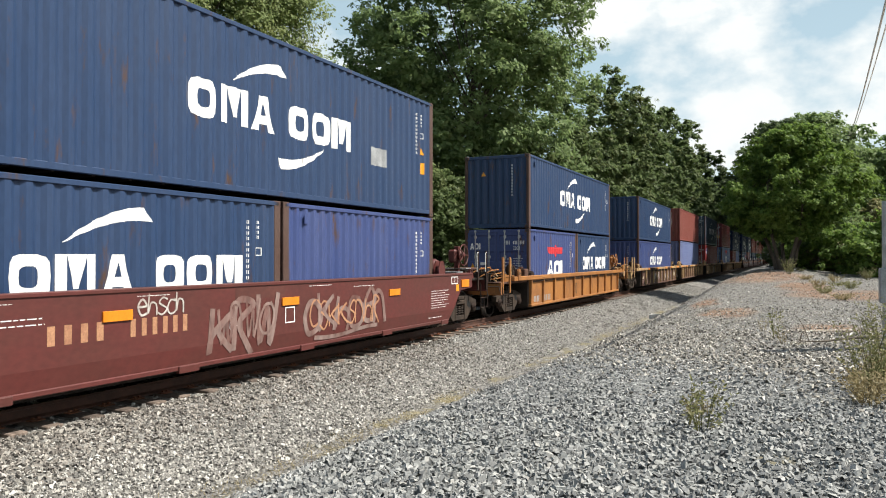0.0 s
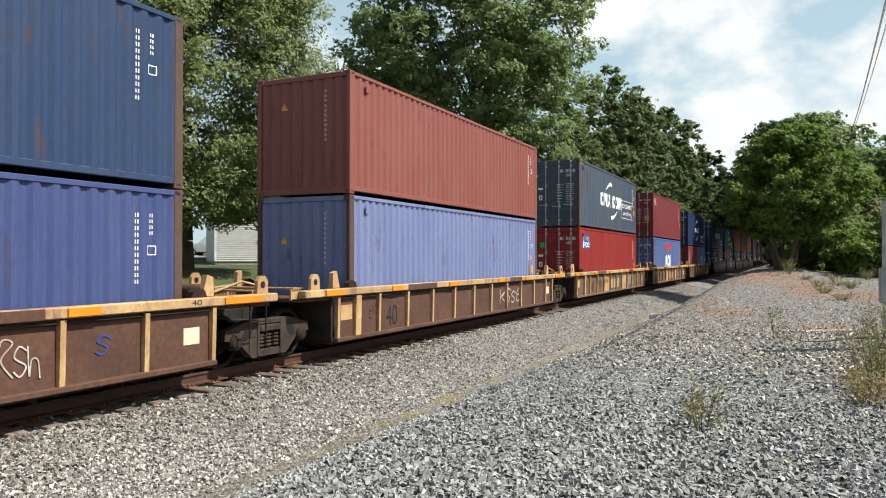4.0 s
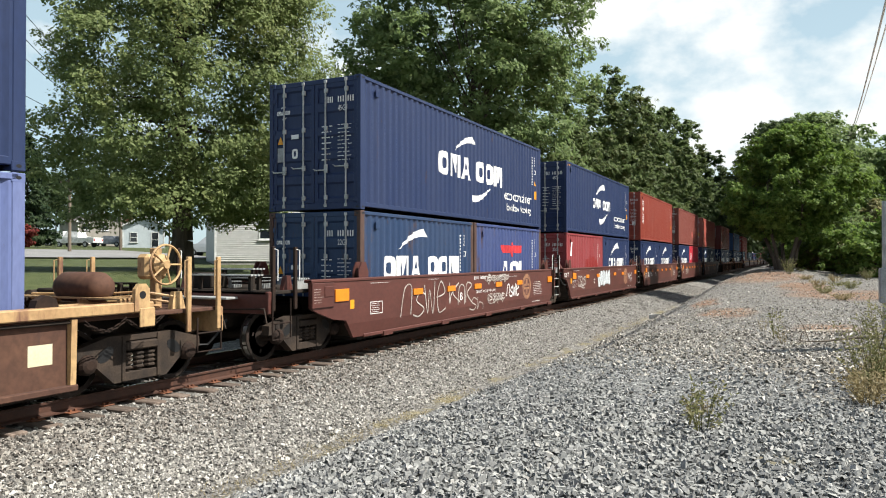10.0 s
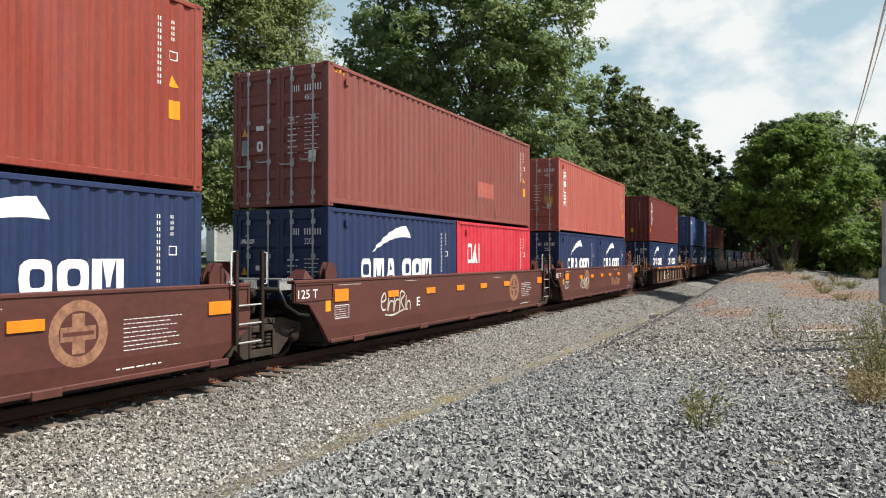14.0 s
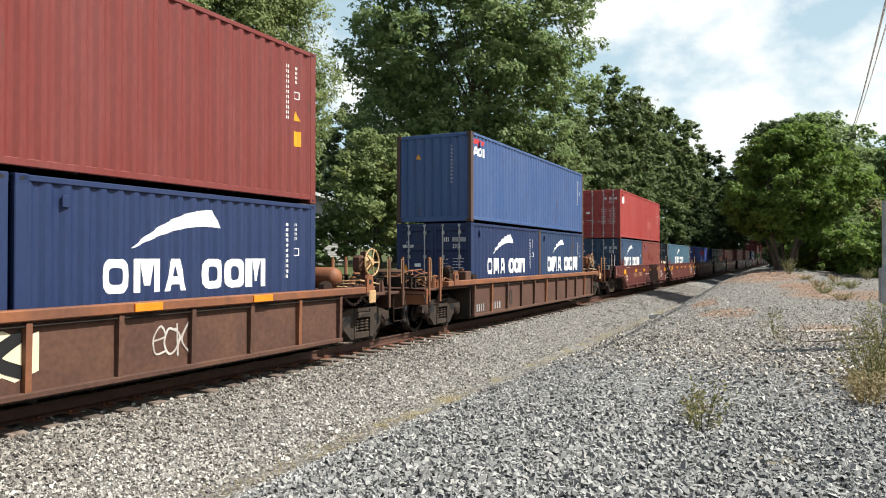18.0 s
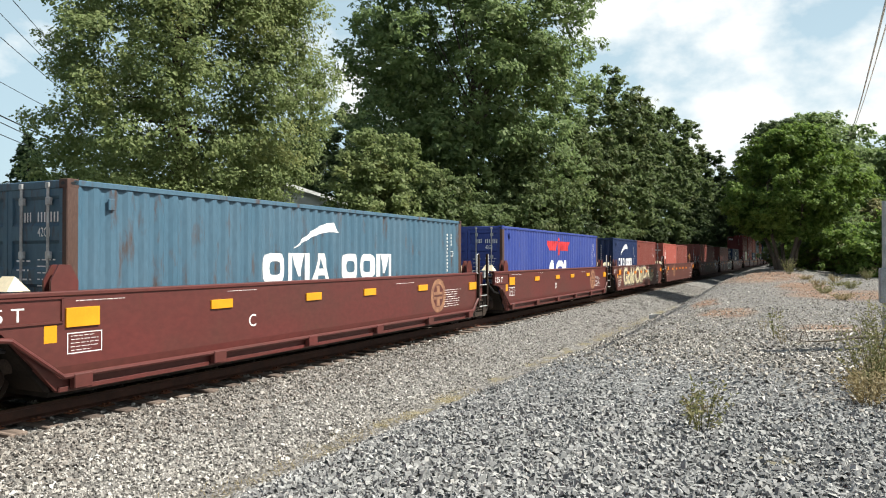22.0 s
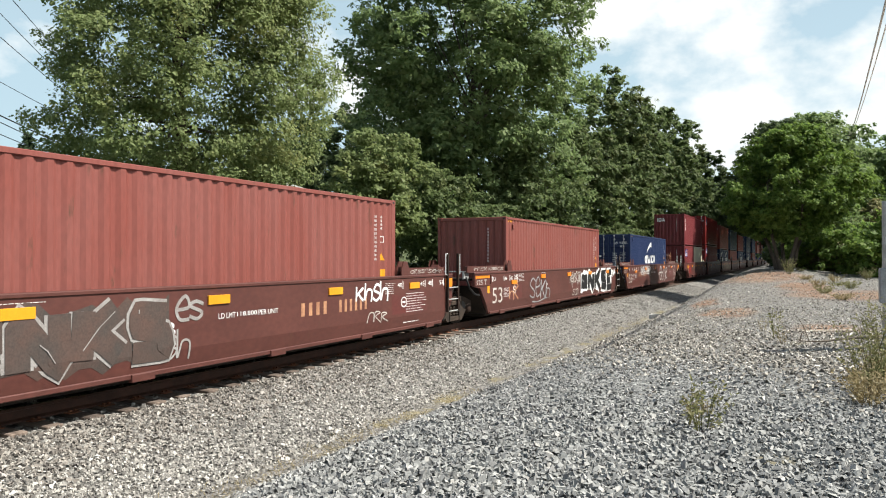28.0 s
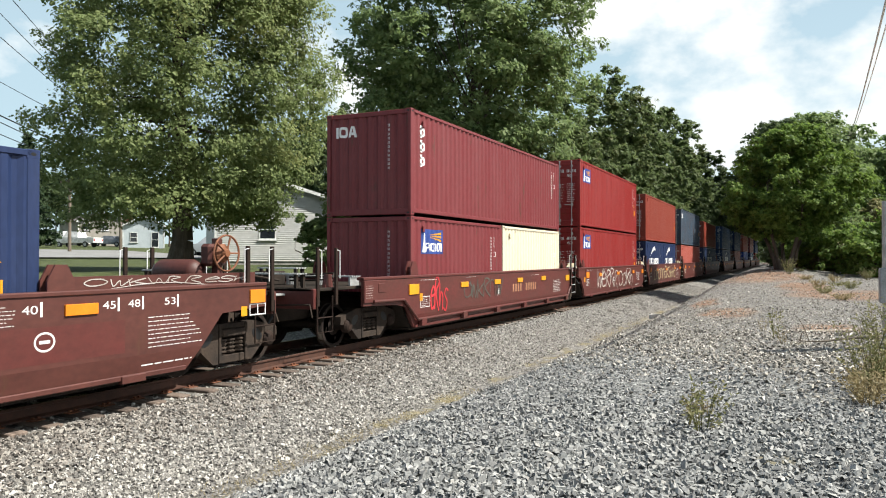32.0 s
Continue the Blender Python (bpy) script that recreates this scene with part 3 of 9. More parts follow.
def make_stones():
    rng = np.random.default_rng(11)
    n = 66000
    y = 3.5 + 58 * rng.random(n) ** 1.75
    x = rng.uniform(-8.28, -5.35, n)
    keep = (np.abs(x + 5.66) > 0.20) | (rng.random(n) < 0.12)
    at, near = np.stack([x, y], 1), y < 17
    dirty = x + 0.35 * rng.normal(size=n) < -7.15       # brake dust and rust lie near the ties
    scatter_stones("ballast", "pale grey broken ballast stones on the track shoulder", at[keep & near & ~dirty], 0.024, 0.056, BALLAST, 12)
    scatter_stones("stained_ballast", "brown-stained broken ballast stones beside the ties", at[keep & near & dirty], 0.024, 0.056, STAINED, 19)
    scatter_stones("far_ballast", "pale grey ballast stones up the line", at[keep & ~near], 0.026, 0.062, BALLAST, 16, chips=True)
    n = 100000
    y = 3.4 + 44 * rng.random(n) ** 1.9
    x = -5.48 + (5.9 + 0.11 * y) * rng.random(n)
    keep = rng.random(n) < np.clip(1.25 - y / 32, 0.36, 1) * np.where(x < -5.0, 0.8, 1)
    far = y + 0.8 * x + rng.normal(size=n) * 1.3 > 10.6
    at = np.stack([x, y], 1)
    scatter_stones("gravel", "blue-grey crushed stone on the yard", at[keep & ~far & (y < 8.5)], 0.022, 0.058, GREYSTONE, 13)
    scatter_stones("far_gravel", "blue-grey crushed stone further up the yard", at[keep & ~far & (y >= 8.5)], 0.024, 0.062, GREYSTONE, 18, chips=True)
    scatter_stones("yard_stone", "pale weathered stones strewn over bare soil", at[keep & far & (y < 17)], 0.024, 0.062, PALESTONE, 15)
    scatter_stones("far_yard_stone", "pale weathered stones on the bare soil under the trees", at[keep & far & (y >= 17)], 0.026, 0.066, PALESTONE, 17, chips=True)
    n = 3600
    y = rng.uniform(3.5, 30, n)
    x = rng.uniform(-10.9, -8.25, n)
    scatter_stones("track_stone", "pale ballast stones between the ties", np.stack([x, y], 1), 0.03, 0.07, BALLAST, 14)


make_stones()


# ---------------------------------------------------------------- trees and plants
def leaf_material(name, dark, mid, light, autumn=None):
    m = bpy.data.materials.new(name)
    m.use_nodes = True
    nt = m.node_tree
    n, ln = nt.nodes.new, nt.links.new
    bsdf = nt.nodes["Principled BSDF"]
    out = nt.nodes["Material Output"]
    geo = n("ShaderNodeNewGeometry")
    r = n("ShaderNodeValToRGB")
    e = r.color_ramp.elements
    e.new(0.5)
    for q, (p, c) in zip(e, ((0.0, dark), (0.5, mid), (1.0, light))):
        q.position, q.color = p, (*c, 1)
    ln(geo.outputs["Random Per Island"], r.inputs["Fac"])
    t = n("ShaderNodeTexNoise")
    t.inputs["Scale"].default_value, t.inputs["Detail"].default_value = 0.45, 3
    ln(geo.outputs["Position"], t.inputs["Vector"])
    rr = n("ShaderNodeValToRGB")
    rr.color_ramp.elements[0].position, rr.color_ramp.elements[1].position = 0.55, 0.75
    ln(t.outputs["Fac"], rr.inputs["Fac"])
    mx = n("ShaderNodeMix")
    mx.data_type = "RGBA"
    ln(rr.outputs["Color"], mx.inputs["Factor"])
    ln(r.outputs["Color"], mx.inputs["A"])
    mx.inputs["B"].default_value = (*(autumn or light), 1)
    half = n("ShaderNodeMath")
    half.operation = "MULTIPLY"
    half.inputs[1].default_value = 0.6
    ln(rr.outputs["Color"], half.inputs[0])
    ln(half.outputs[0], mx.inputs["Factor"])
    ln(mx.outputs["Result"], bsdf.inputs["Base Color"])
    bsdf.inputs["Roughness"].default_value = 0.55
    bsdf.inputs["Specular IOR Level"].default_value = 0.22
    tr = n("ShaderNodeBsdfTranslucent")
    ln(mx.outputs["Result"], tr.inputs["Color"])
    ms = n("ShaderNodeMixShader")
    ms.inputs[0].default_value = 0.52
    ln(bsdf.outputs[0], ms.inputs[1])
    ln(tr.outputs[0], ms.inputs[2])
    ln(ms.outputs[0], out.inputs["Surface"])
    return m


BARK = surface("bark", (0.060, 0.047, 0.036), (0.115, 0.092, 0.072), rough=0.95, scale=3, fine=22, streak=(2, 2, 0.4), bump=0.8)
LEAF = {
    "maple": leaf_material("leaf_maple", (0.156, 0.206, 0.080), (0.200, 0.252, 0.098), (0.266, 0.310, 0.132), (0.340, 0.314, 0.115)),
    "row": leaf_material("leaf_row", (0.092, 0.132, 0.050), (0.122, 0.168, 0.064), (0.174, 0.214, 0.088), (0.190, 0.188, 0.084)),
    "oak": leaf_material("leaf_oak", (0.136, 0.196, 0.076), (0.178, 0.248, 0.096), (0.246, 0.312, 0.128), (0.236, 0.280, 0.130)),
    "dark": leaf_material("leaf_dark", (0.050, 0.074, 0.031), (0.068, 0.100, 0.040), (0.102, 0.134, 0.055), (0.112, 0.118, 0.055)),
    "bright": leaf_material("leaf_bright", (0.082, 0.142, 0.030), (0.128, 0.205, 0.043), (0.215, 0.300, 0.068), (0.225, 0.300, 0.066)),
    "conifer": leaf_material("leaf_conifer", (0.021, 0.042, 0.021), (0.039, 0.070, 0.031), (0.072, 0.104, 0.044)),
    "weed": leaf_material("leaf_weed", (0.135, 0.145, 0.058), (0.205, 0.205, 0.088), (0.33, 0.30, 0.155), (0.36, 0.31, 0.17)),
    "dry": leaf_material("leaf_dry", (0.20, 0.155, 0.075), (0.31, 0.25, 0.13), (0.42, 0.36, 0.22)),
    "red": leaf_material("leaf_red", (0.12, 0.022, 0.022), (0.20, 0.035, 0.03), (0.26, 0.07, 0.05)),
    "lawn": leaf_material("leaf_lawn", (0.035, 0.070, 0.014), (0.065, 0.110, 0.024), (0.11, 0.15, 0.04)),
}


def leaf_cloud(name, centres, radii, count, size, mat, rng, squash=0.75, heart=(0.0, 0.0, 0.0), twigs=22, inner=0.13):
    """Leaves on twigs, twigs on clumps: the pads of leaves face outwards and up, with gaps of shade between them.
    heart: the middle of the crown; inner: the share of leaves that fill the clumps' insides."""
    centres, radii = np.asarray(centres, float), np.asarray(radii, float)
    m = len(centres)
    out = centres - np.asarray(heart)
    out /= np.linalg.norm(out, axis=1)[:, None] + 1e-6
    d = rng.normal(size=(m, twigs, 3)) * 0.8 + out[:, None, :] * 0.75 + (0, 0, 0.45)
    d /= np.linalg.norm(d, axis=2)[:, :, None]
    own = np.stack([rng.uniform(0.85, 1.3, m), rng.uniform(0.85, 1.3, m), squash * rng.uniform(0.7, 1.1, m)], 1)
    tc = centres[:, None, :] + d * own[:, None, :] * (radii[:, None] * rng.uniform(0.45, 1.22, (m, twigs)))[:, :, None]
    tr = radii[:, None] * rng.uniform(0.14, 0.38, (m, twigs))
    tc, tr, td = tc.reshape(-1, 3), tr.ravel(), d.reshape(-1, 3)
    pick = rng.choice(len(tc), count, p=tr ** 2 / (tr ** 2).sum())
    o = rng.normal(size=(count, 3))
    o /= np.linalg.norm(o, axis=1)[:, None]
    p = tc[pick] + o * (1, 1, 0.62) * (tr[pick] * rng.random(count) ** 0.45)[:, None]
    p[:, 2] -= 0.30 * (np.linalg.norm(o[:, :2], axis=1) * tr[pick]) * rng.random(count)      # the sprays droop at their rims
    core = rng.random(count) < inner
    p[core] = centres[pick[core] // twigs] + o[core] * (radii[pick[core] // twigs] * rng.random(core.sum()) ** 0.4 * 0.75)[:, None]
    nrm = td[pick] * 0.55 + o * 0.35 + rng.normal(size=(count, 3)) * 0.40 + (0.34, 0.06, 0.50)      # leaves turn to the light
    nrm /= np.linalg.norm(nrm, axis=1)[:, None]
    t = np.cross(nrm, rng.normal(size=(count, 3)))
    t /= np.linalg.norm(t, axis=1)[:, None]
    b = np.cross(nrm, t)
    s = (size * rng.uniform(0.6, 1.25, count) * np.where(core, 1.5, 1.0))[:, None]
    if size > 0.13:         # leaves of the farther trees: plain three-cornered ones
        v = np.stack([p - t * s * 0.55 + b * s * 0.42, p + t * s * 0.70, p - t * s * 0.5 - b * s * 0.46], 1).reshape(-1, 3)
        return quick_mesh(name, v, np.arange(count * 3).reshape(-1, 3), mat)
    v = np.stack([p - t * s * 0.55, p + b * s * 0.40 + nrm * s * 0.10, p + t * s * 0.6, p - b * s * 0.40 + nrm * s * 0.10], 1).reshape(-1, 3)
    f = np.arange(count * 4).reshape(-1, 4)
    return quick_mesh(name, v, f, mat)


def tree(label, x, y, height, radius, low, leaves, size, mat, seed, trunk=0.3, stems=1, clumps=60, lean=(0, 0), category="tree", group="trees along the line", skirt=1.0, top=0.85, z=None, fine=1.0, profile=None):
    """low: height above its foot at which the crown begins; top: how full the crown's upper part is; fine: size of the clumps;
    profile: (share of the crown's height, share of its radius)."""
    rng = np.random.default_rng(seed)
    r2 = random.Random(seed)
    z = ground_z(x, y) if z is None else z
    ob = thing("tree" if height > 4.5 else "bush", label, category, group, at=(x, y, z - 0.05))
    cz, rz = (height + low) / 2, (height - low) / 2
    if low == 0:        # bushes: leafy down to the ground
        cz, rz = height * 0.40, height * 0.60
    cs, rs = [], []
    lob = rng.uniform(0, 6.28, 6)
    for k in range(clumps):
        d = rng.normal(size=3)
        d /= np.linalg.norm(d)
        an = math.atan2(d[1], d[0])
        wob = 1 + 0.15 * math.sin(3 * an + lob[0] + 2 * d[2]) + 0.11 * math.sin(5 * an + lob[1] - 3 * d[2]) + 0.10 * math.sin(4 * d[2] + lob[2] + an)
        q = (0.70 + 0.26 * rng.random()) if k % 4 else 0.45 * rng.random() + 0.1
        taper = (1 - (1 - top) * max(0, d[2]) * 1.2) * (1 + (skirt - 1) * min(1, max(0, -2 * d[2])))
        rr = radius * (0.13 + 0.13 * rng.random() ** 1.5) * 1.28 * fine * (1.0 if k % 4 else 1.5)
        c = np.array([d[0] * (radius - rr * 0.6) * q * wob * taper + lean[0] * d[2], d[1] * (radius - rr * 0.6) * q * wob * taper + lean[1] * d[2], cz + d[2] * (rz - rr * 0.5) * (q + 0.06) * (1 + 0.06 * math.sin(2 * an + lob[3]))])
        if profile:
            t = rng.random()
            while rng.random() > lerp_pts(profile, t) + 0.15:
                t = rng.random()
            rad = (radius * lerp_pts(profile, t) - rr * 0.6) * (q if k % 4 else q + 0.15) * (1 + (wob - 1) * 0.7)
            c = np.array([rad * math.cos(an) + lean[0] * (t - 0.15), rad * math.sin(an) + lean[1] * (t - 0.15), low + rr * 0.4 + t * (height - low - rr * 0.8)])
        cs.append(c)
        rs.append(rr)
    s = Shape()
    fork = low + 0.25 * (height - low)
    tips = []
    for k in range(stems):
        an = 2 * math.pi * k / max(1, stems) + 0.4
        off = (0.0, 0.0) if stems == 1 else (0.35 * math.cos(an), 0.35 * math.sin(an))
        lx, ly = off[0] * (1 if stems == 1 else 4.5), off[1] * (1 if stems == 1 else 4.5)
        pts = []
        for j in range(6):
            t = j / 5
            pts.append(Vector((off[0] + (lx - off[0]) * t + r2.uniform(-0.1, 0.1) * (j > 0), off[1] + (ly - off[1]) * t + r2.uniform(-0.1, 0.1) * (j > 0), t * fork)))
        w0 = trunk if stems == 1 else trunk * 0.6
        for j in range(5):
            flare = 1.35 if j == 0 else 1.0
            s.tube(pts[j], pts[j + 1], w0 * flare * (1 - 0.09 * j), 9, w0 * (1 - 0.09 * (j + 1)), caps=j == 0)
        tips.append((pts[-1], w0 * 0.55))
    order = sorted(range(0, len(cs), 4 if radius > 4 else 1), key=lambda i: rng.random())[: (34 if radius > 4 else 12)]
    for i in order:
        base, w = tips[i % len(tips)]
        c = Vector(cs[i])
        start = base + (Vector((0, 0, 1)) * ((c.z - base.z) * 0.35) if c.z > base.z else Vector((0, 0, -0.3)))
        start.z = max(start.z, low * 0.6)
        mid = start.lerp(c, 0.5) + Vector((r2.uniform(-0.3, 0.3), r2.uniform(-0.3, 0.3), 0.25))
        s.tube(base, start, w * 0.55, 7, w * 0.36, caps=False)
        s.tube(start, mid, w * 0.34, 6, w * 0.2, caps=False)
        s.tube(mid, c, w * 0.2, 5, w * 0.06, caps=False)
    part("trunk", s, BARK, ob, "bark-covered trunk and limbs")
    part("crown", leaf_cloud("crown", cs, rs, leaves, size, mat, rng, heart=(0, 0, cz - 0.25 * rz)), mat, ob, "leafy crown")
    return ob


def conifer(label, x, y, height, radius, seed):
    rng = np.random.default_rng(seed)
    z = ground_z(x, y)
    ob = thing("conifer", label, "tree", "trees along the line", at=(x, y, z - 0.05))
    cs, rs = [], []
    for k in range(170):
        t = rng.random() ** 0.8
        an = rng.uniform(0, 6.28)
        r = radius * (1 - t ** 1.7) * rng.uniform(0.35, 0.92)
        cs.append((r * math.cos(an), r * math.sin(an), 0.5 + t * (height - 0.7)))
        rs.append(0.27 * radius * (1.1 - 0.7 * t))
    part("trunk", Shape().tube((0, 0, 0), (0, 0, height * 0.95), 0.16, 8, 0.03), BARK, ob)
    part("crown", leaf_cloud("crown", cs, rs, 15000, 0.30, LEAF["conifer"], rng, heart=(0, 0, height * 0.3)), LEAF["conifer"], ob)


def make_trees():
    x, y = spot(317, 26)
    tree("tall broad maple with light green leaves beginning to turn", x, y, 16.8, 5.2, 1.75, 215000, 0.106, LEAF["maple"], 5, trunk=0.40, clumps=520, fine=0.66, lean=(1.5, 0.7), profile=((0, 0.74), (0.1, 0.92), (0.25, 1.0), (0.5, 0.92), (0.75, 0.70), (1, 0.2)))
    x, y = spot(836, 50)
    tree("huge dark green shade tree behind the railway", x, y, 25.2, 8.9, 0.6, 160000, 0.220, LEAF["oak"], 8, trunk=0.45, clumps=430, fine=0.60, profile=((0, 0.62), (0.2, 0.84), (0.6, 1.0), (0.76, 0.92), (0.9, 0.62), (1, 0.25)))
    tall = [(1085, 77, 21.2, 5.4, 1.0, 20000, 0.40, "row", 21), (1010, 62, 15.6, 4.8, 0.5, 16000, 0.34, "row", 22), (1165, 101, 23.4, 5.4, 1.0, 17000, 0.48, "row", 23),
            (1125, 84, 20.6, 5.0, 0.5, 17000, 0.42, "row", 33), (1206, 124, 25.4, 5.6, 1.0, 14000, 0.56, "row", 24), (1250, 159, 25.0, 6.0, 1.0, 12000, 0.75, "dark", 25),
            (1285, 208, 25.5, 7.0, 0.5, 11000, 0.9, "dark", 26), (1316, 280, 30, 9.0, 0.5, 10000, 1.2, "dark", 27)]
    middle = [(668, 37, 7.2, 3.0, 0.8, 15000, 0.20, "maple", 28), (548, 76, 15.2, 4.4, 1.0, 11000, 0.45, "dark", 29), (610, 66, 14.0, 4.4, 0.5, 11000, 0.40, "dark", 30),
              (700, 60, 14.5, 5.0, 0.5, 11000, 0.36, "dark", 34), (930, 46, 8.4, 4.0, 0.2, 13000, 0.27, "row", 31), (780, 40, 5.6, 3.2, 0.1, 12000, 0.22, "row", 32),
              (878, 37, 4.6, 2.6, 0.0, 9000, 0.20, "row", 35), (990, 52, 6.5, 3.4, 0.0, 9000, 0.27, "dark", 37)]
    low_row = [(1070, 62, 8.0, 3.6, 0.0, 8000, 0.33, "row", 38), (1130, 81, 8.0, 3.5, 0.0, 7000, 0.40, "dark", 39), (1190, 110, 10.0, 4.0, 0.0, 7000, 0.5, "dark", 40),
               (1236, 148, 18.0, 6.0, 0.0, 9000, 0.7, "dark", 81), (1264, 185, 22.0, 7.0, 0.0, 9000, 0.8, "dark", 82), (1225, 120, 12.0, 4.5, 0.0, 7000, 0.5, "dark", 83)]
    names = {"row": "dense mid-green leafy tree beside the railway", "dark": "dark green leafy tree in the row behind the track", "maple": "small light green leafy tree near the house"}
    for bear, d, h, r, low, n, sz, kind, seed in tall + middle + low_row:
        x, y = spot(bear, d)
        if x + 0.85 * r > -12.0:
            x = -12.0 - 0.85 * r
        tree(names[kind], x, y, h, r, low, int(n * 1.6), sz * 0.72, LEAF[kind], seed, trunk=0.25, clumps=230, fine=0.60)
    x, y = spot(566, 36)
    tree("rounded dark green shrub beside the house", x, y, 3.4, 1.5, 0.0, 8000, 0.16, LEAF["oak"], 41, trunk=0.06, clumps=20, category="bush", stems=3)
    x, y = spot(48, 76)
    conifer("dark green conical evergreen tree", x, y, 12.0, 3.0, 42)
    x, y = spot(8, 60)
    conifer("small dark green clipped evergreen", x, y, 5.2, 1.3, 43)
    for bear, d, h, r, kind, seed in ((30, 66, 2.4, 1.9, "red", 44), (100, 125, 15, 7, "dark", 45), (185, 135, 17, 8, "dark", 46), (300, 120, 15, 7, "dark", 47), (420, 95, 12, 5.5, "dark", 48), (-30, 100, 9, 5, "dark", 49), (480, 90, 13, 5.0, "dark", 56)):
        x, y = spot(bear, d)
        tree("red-leaved shrub in a front garden" if kind == "red" else "leafy tree behind the far houses", x, y, h, r, 0.1 if h < 4 else 1.5, 5000, 0.2 if h < 4 else 0.55, LEAF[kind], seed, trunk=0.15, clumps=26, group="trees round the houses")
    # the right-hand side
    x, y = spot(1387, 43)
    tree("multi-stemmed bright green tree leaning over the line", x, y, 8.6, 4.4, 1.9, 72000, 0.14, LEAF["bright"], 61, trunk=0.20, stems=5, clumps=300, fine=0.44, lean=(0.9, 0.3), profile=((0, 0.40), (0.18, 0.80), (0.45, 1.0), (0.72, 0.70), (0.88, 0.55), (1, 0.22)), group="trees on the yard side")
    yard_edge = [(1448, 80, 16.8, 6.2, 0.8, 26000, 0.30, "oak", 62), (1540, 84, 17.2, 6.0, 0.5, 15000, 0.42, "oak", 63), (1620, 72, 14.5, 5.0, 0.5, 10000, 0.4, "oak", 64),
                 (1425, 130, 19, 6.5, 3.0, 11000, 0.6, "dark", 65), (1432, 104, 17, 6.0, 2.0, 11000, 0.5, "dark", 66), (1490, 60, 4.6, 2.6, 0.0, 9000, 0.24, "bright", 67),
                 (1555, 58, 5.6, 2.8, 0.0, 9000, 0.26, "weed", 68), (1440, 66, 4.4, 2.6, 0.0, 7000, 0.26, "dark", 69), (1404, 72, 6.4, 3.0, 0.0, 8000, 0.28, "dark", 71),
                 (1436, 66, 14.0, 5.0, 2.4, 16000, 0.28, "oak", 84), (1446, 76, 15.5, 5.2, 1.5, 14000, 0.32, "dark", 85),
                 (1402, 215, 24, 8.0, 0.5, 9000, 0.9, "dark", 86), (1398, 300, 30, 10.0, 0.5, 8000, 1.2, "dark", 87), (1500, 64, 9.0, 4.4, 0.3, 14000, 0.25, "bright", 88)]
    thicket = [(1412, 80, 7.4, 3.6, 0.0, 8000, 0.3, "dark", 72), (1500, 74, 7.6, 4.0, 0.0, 8000, 0.3, "dark", 73), (1562, 70, 6.6, 3.4, 0.0, 7000, 0.3, "oak", 74),
               (1436, 53, 2.4, 1.9, 0.0, 5000, 0.17, "bright", 75), (1482, 47, 2.6, 1.9, 0.0, 6000, 0.17, "weed", 76), (1534, 43, 3.2, 2.2, 0.0, 7000, 0.18, "bright", 77),
               (1585, 39, 4.2, 2.5, 0.0, 7000, 0.18, "bright", 78), (1398, 52, 2.6, 1.8, 0.0, 5000, 0.18, "dark", 79), (1420, 57, 3.4, 2.0, 0.0, 5000, 0.18, "dark", 80),
               (1700, 60, 11, 4.5, 0.5, 7000, 0.4, "oak", 70), (1452, 47, 3.4, 2.2, 0.0, 9000, 0.16, "bright", 120), (1500, 50, 4.4, 2.4, 0.0, 9000, 0.17, "oak", 121), (1412, 50, 3.0, 1.7, 0.0, 6000, 0.16, "dark", 122), (1470, 56, 6.0, 3.0, 0.0, 9000, 0.2, "oak", 123)]
    overhang = [(1376 + 2.2 * k, 68 + 8.5 * k, 13.8 + 1.35 * k, 4.8 + 0.3 * k, 2.8, 10500, 0.31 + 0.030 * k, "dark", 91 + k) for k in range(18)]
    overhang += [(1300 + 45 * k, 330 + 9 * k, 30, 14, 0.0, 5000, 1.3, "dark", 110 + k) for k in range(4)]
    for bear, d, h, r, low, n, sz, kind, seed in yard_edge + thicket + overhang:
        x, y = spot(bear, d)
        tree("green leafy tree at the edge of the yard" if h > 5 else "low leafy thicket at the edge of the yard", x, y, h, r, low, n, sz, LEAF[kind], seed, trunk=0.16, clumps=64, stems=1 if h > 7 else 3, group="trees on the yard side", category="tree" if h > 5 else "bush")


make_trees()


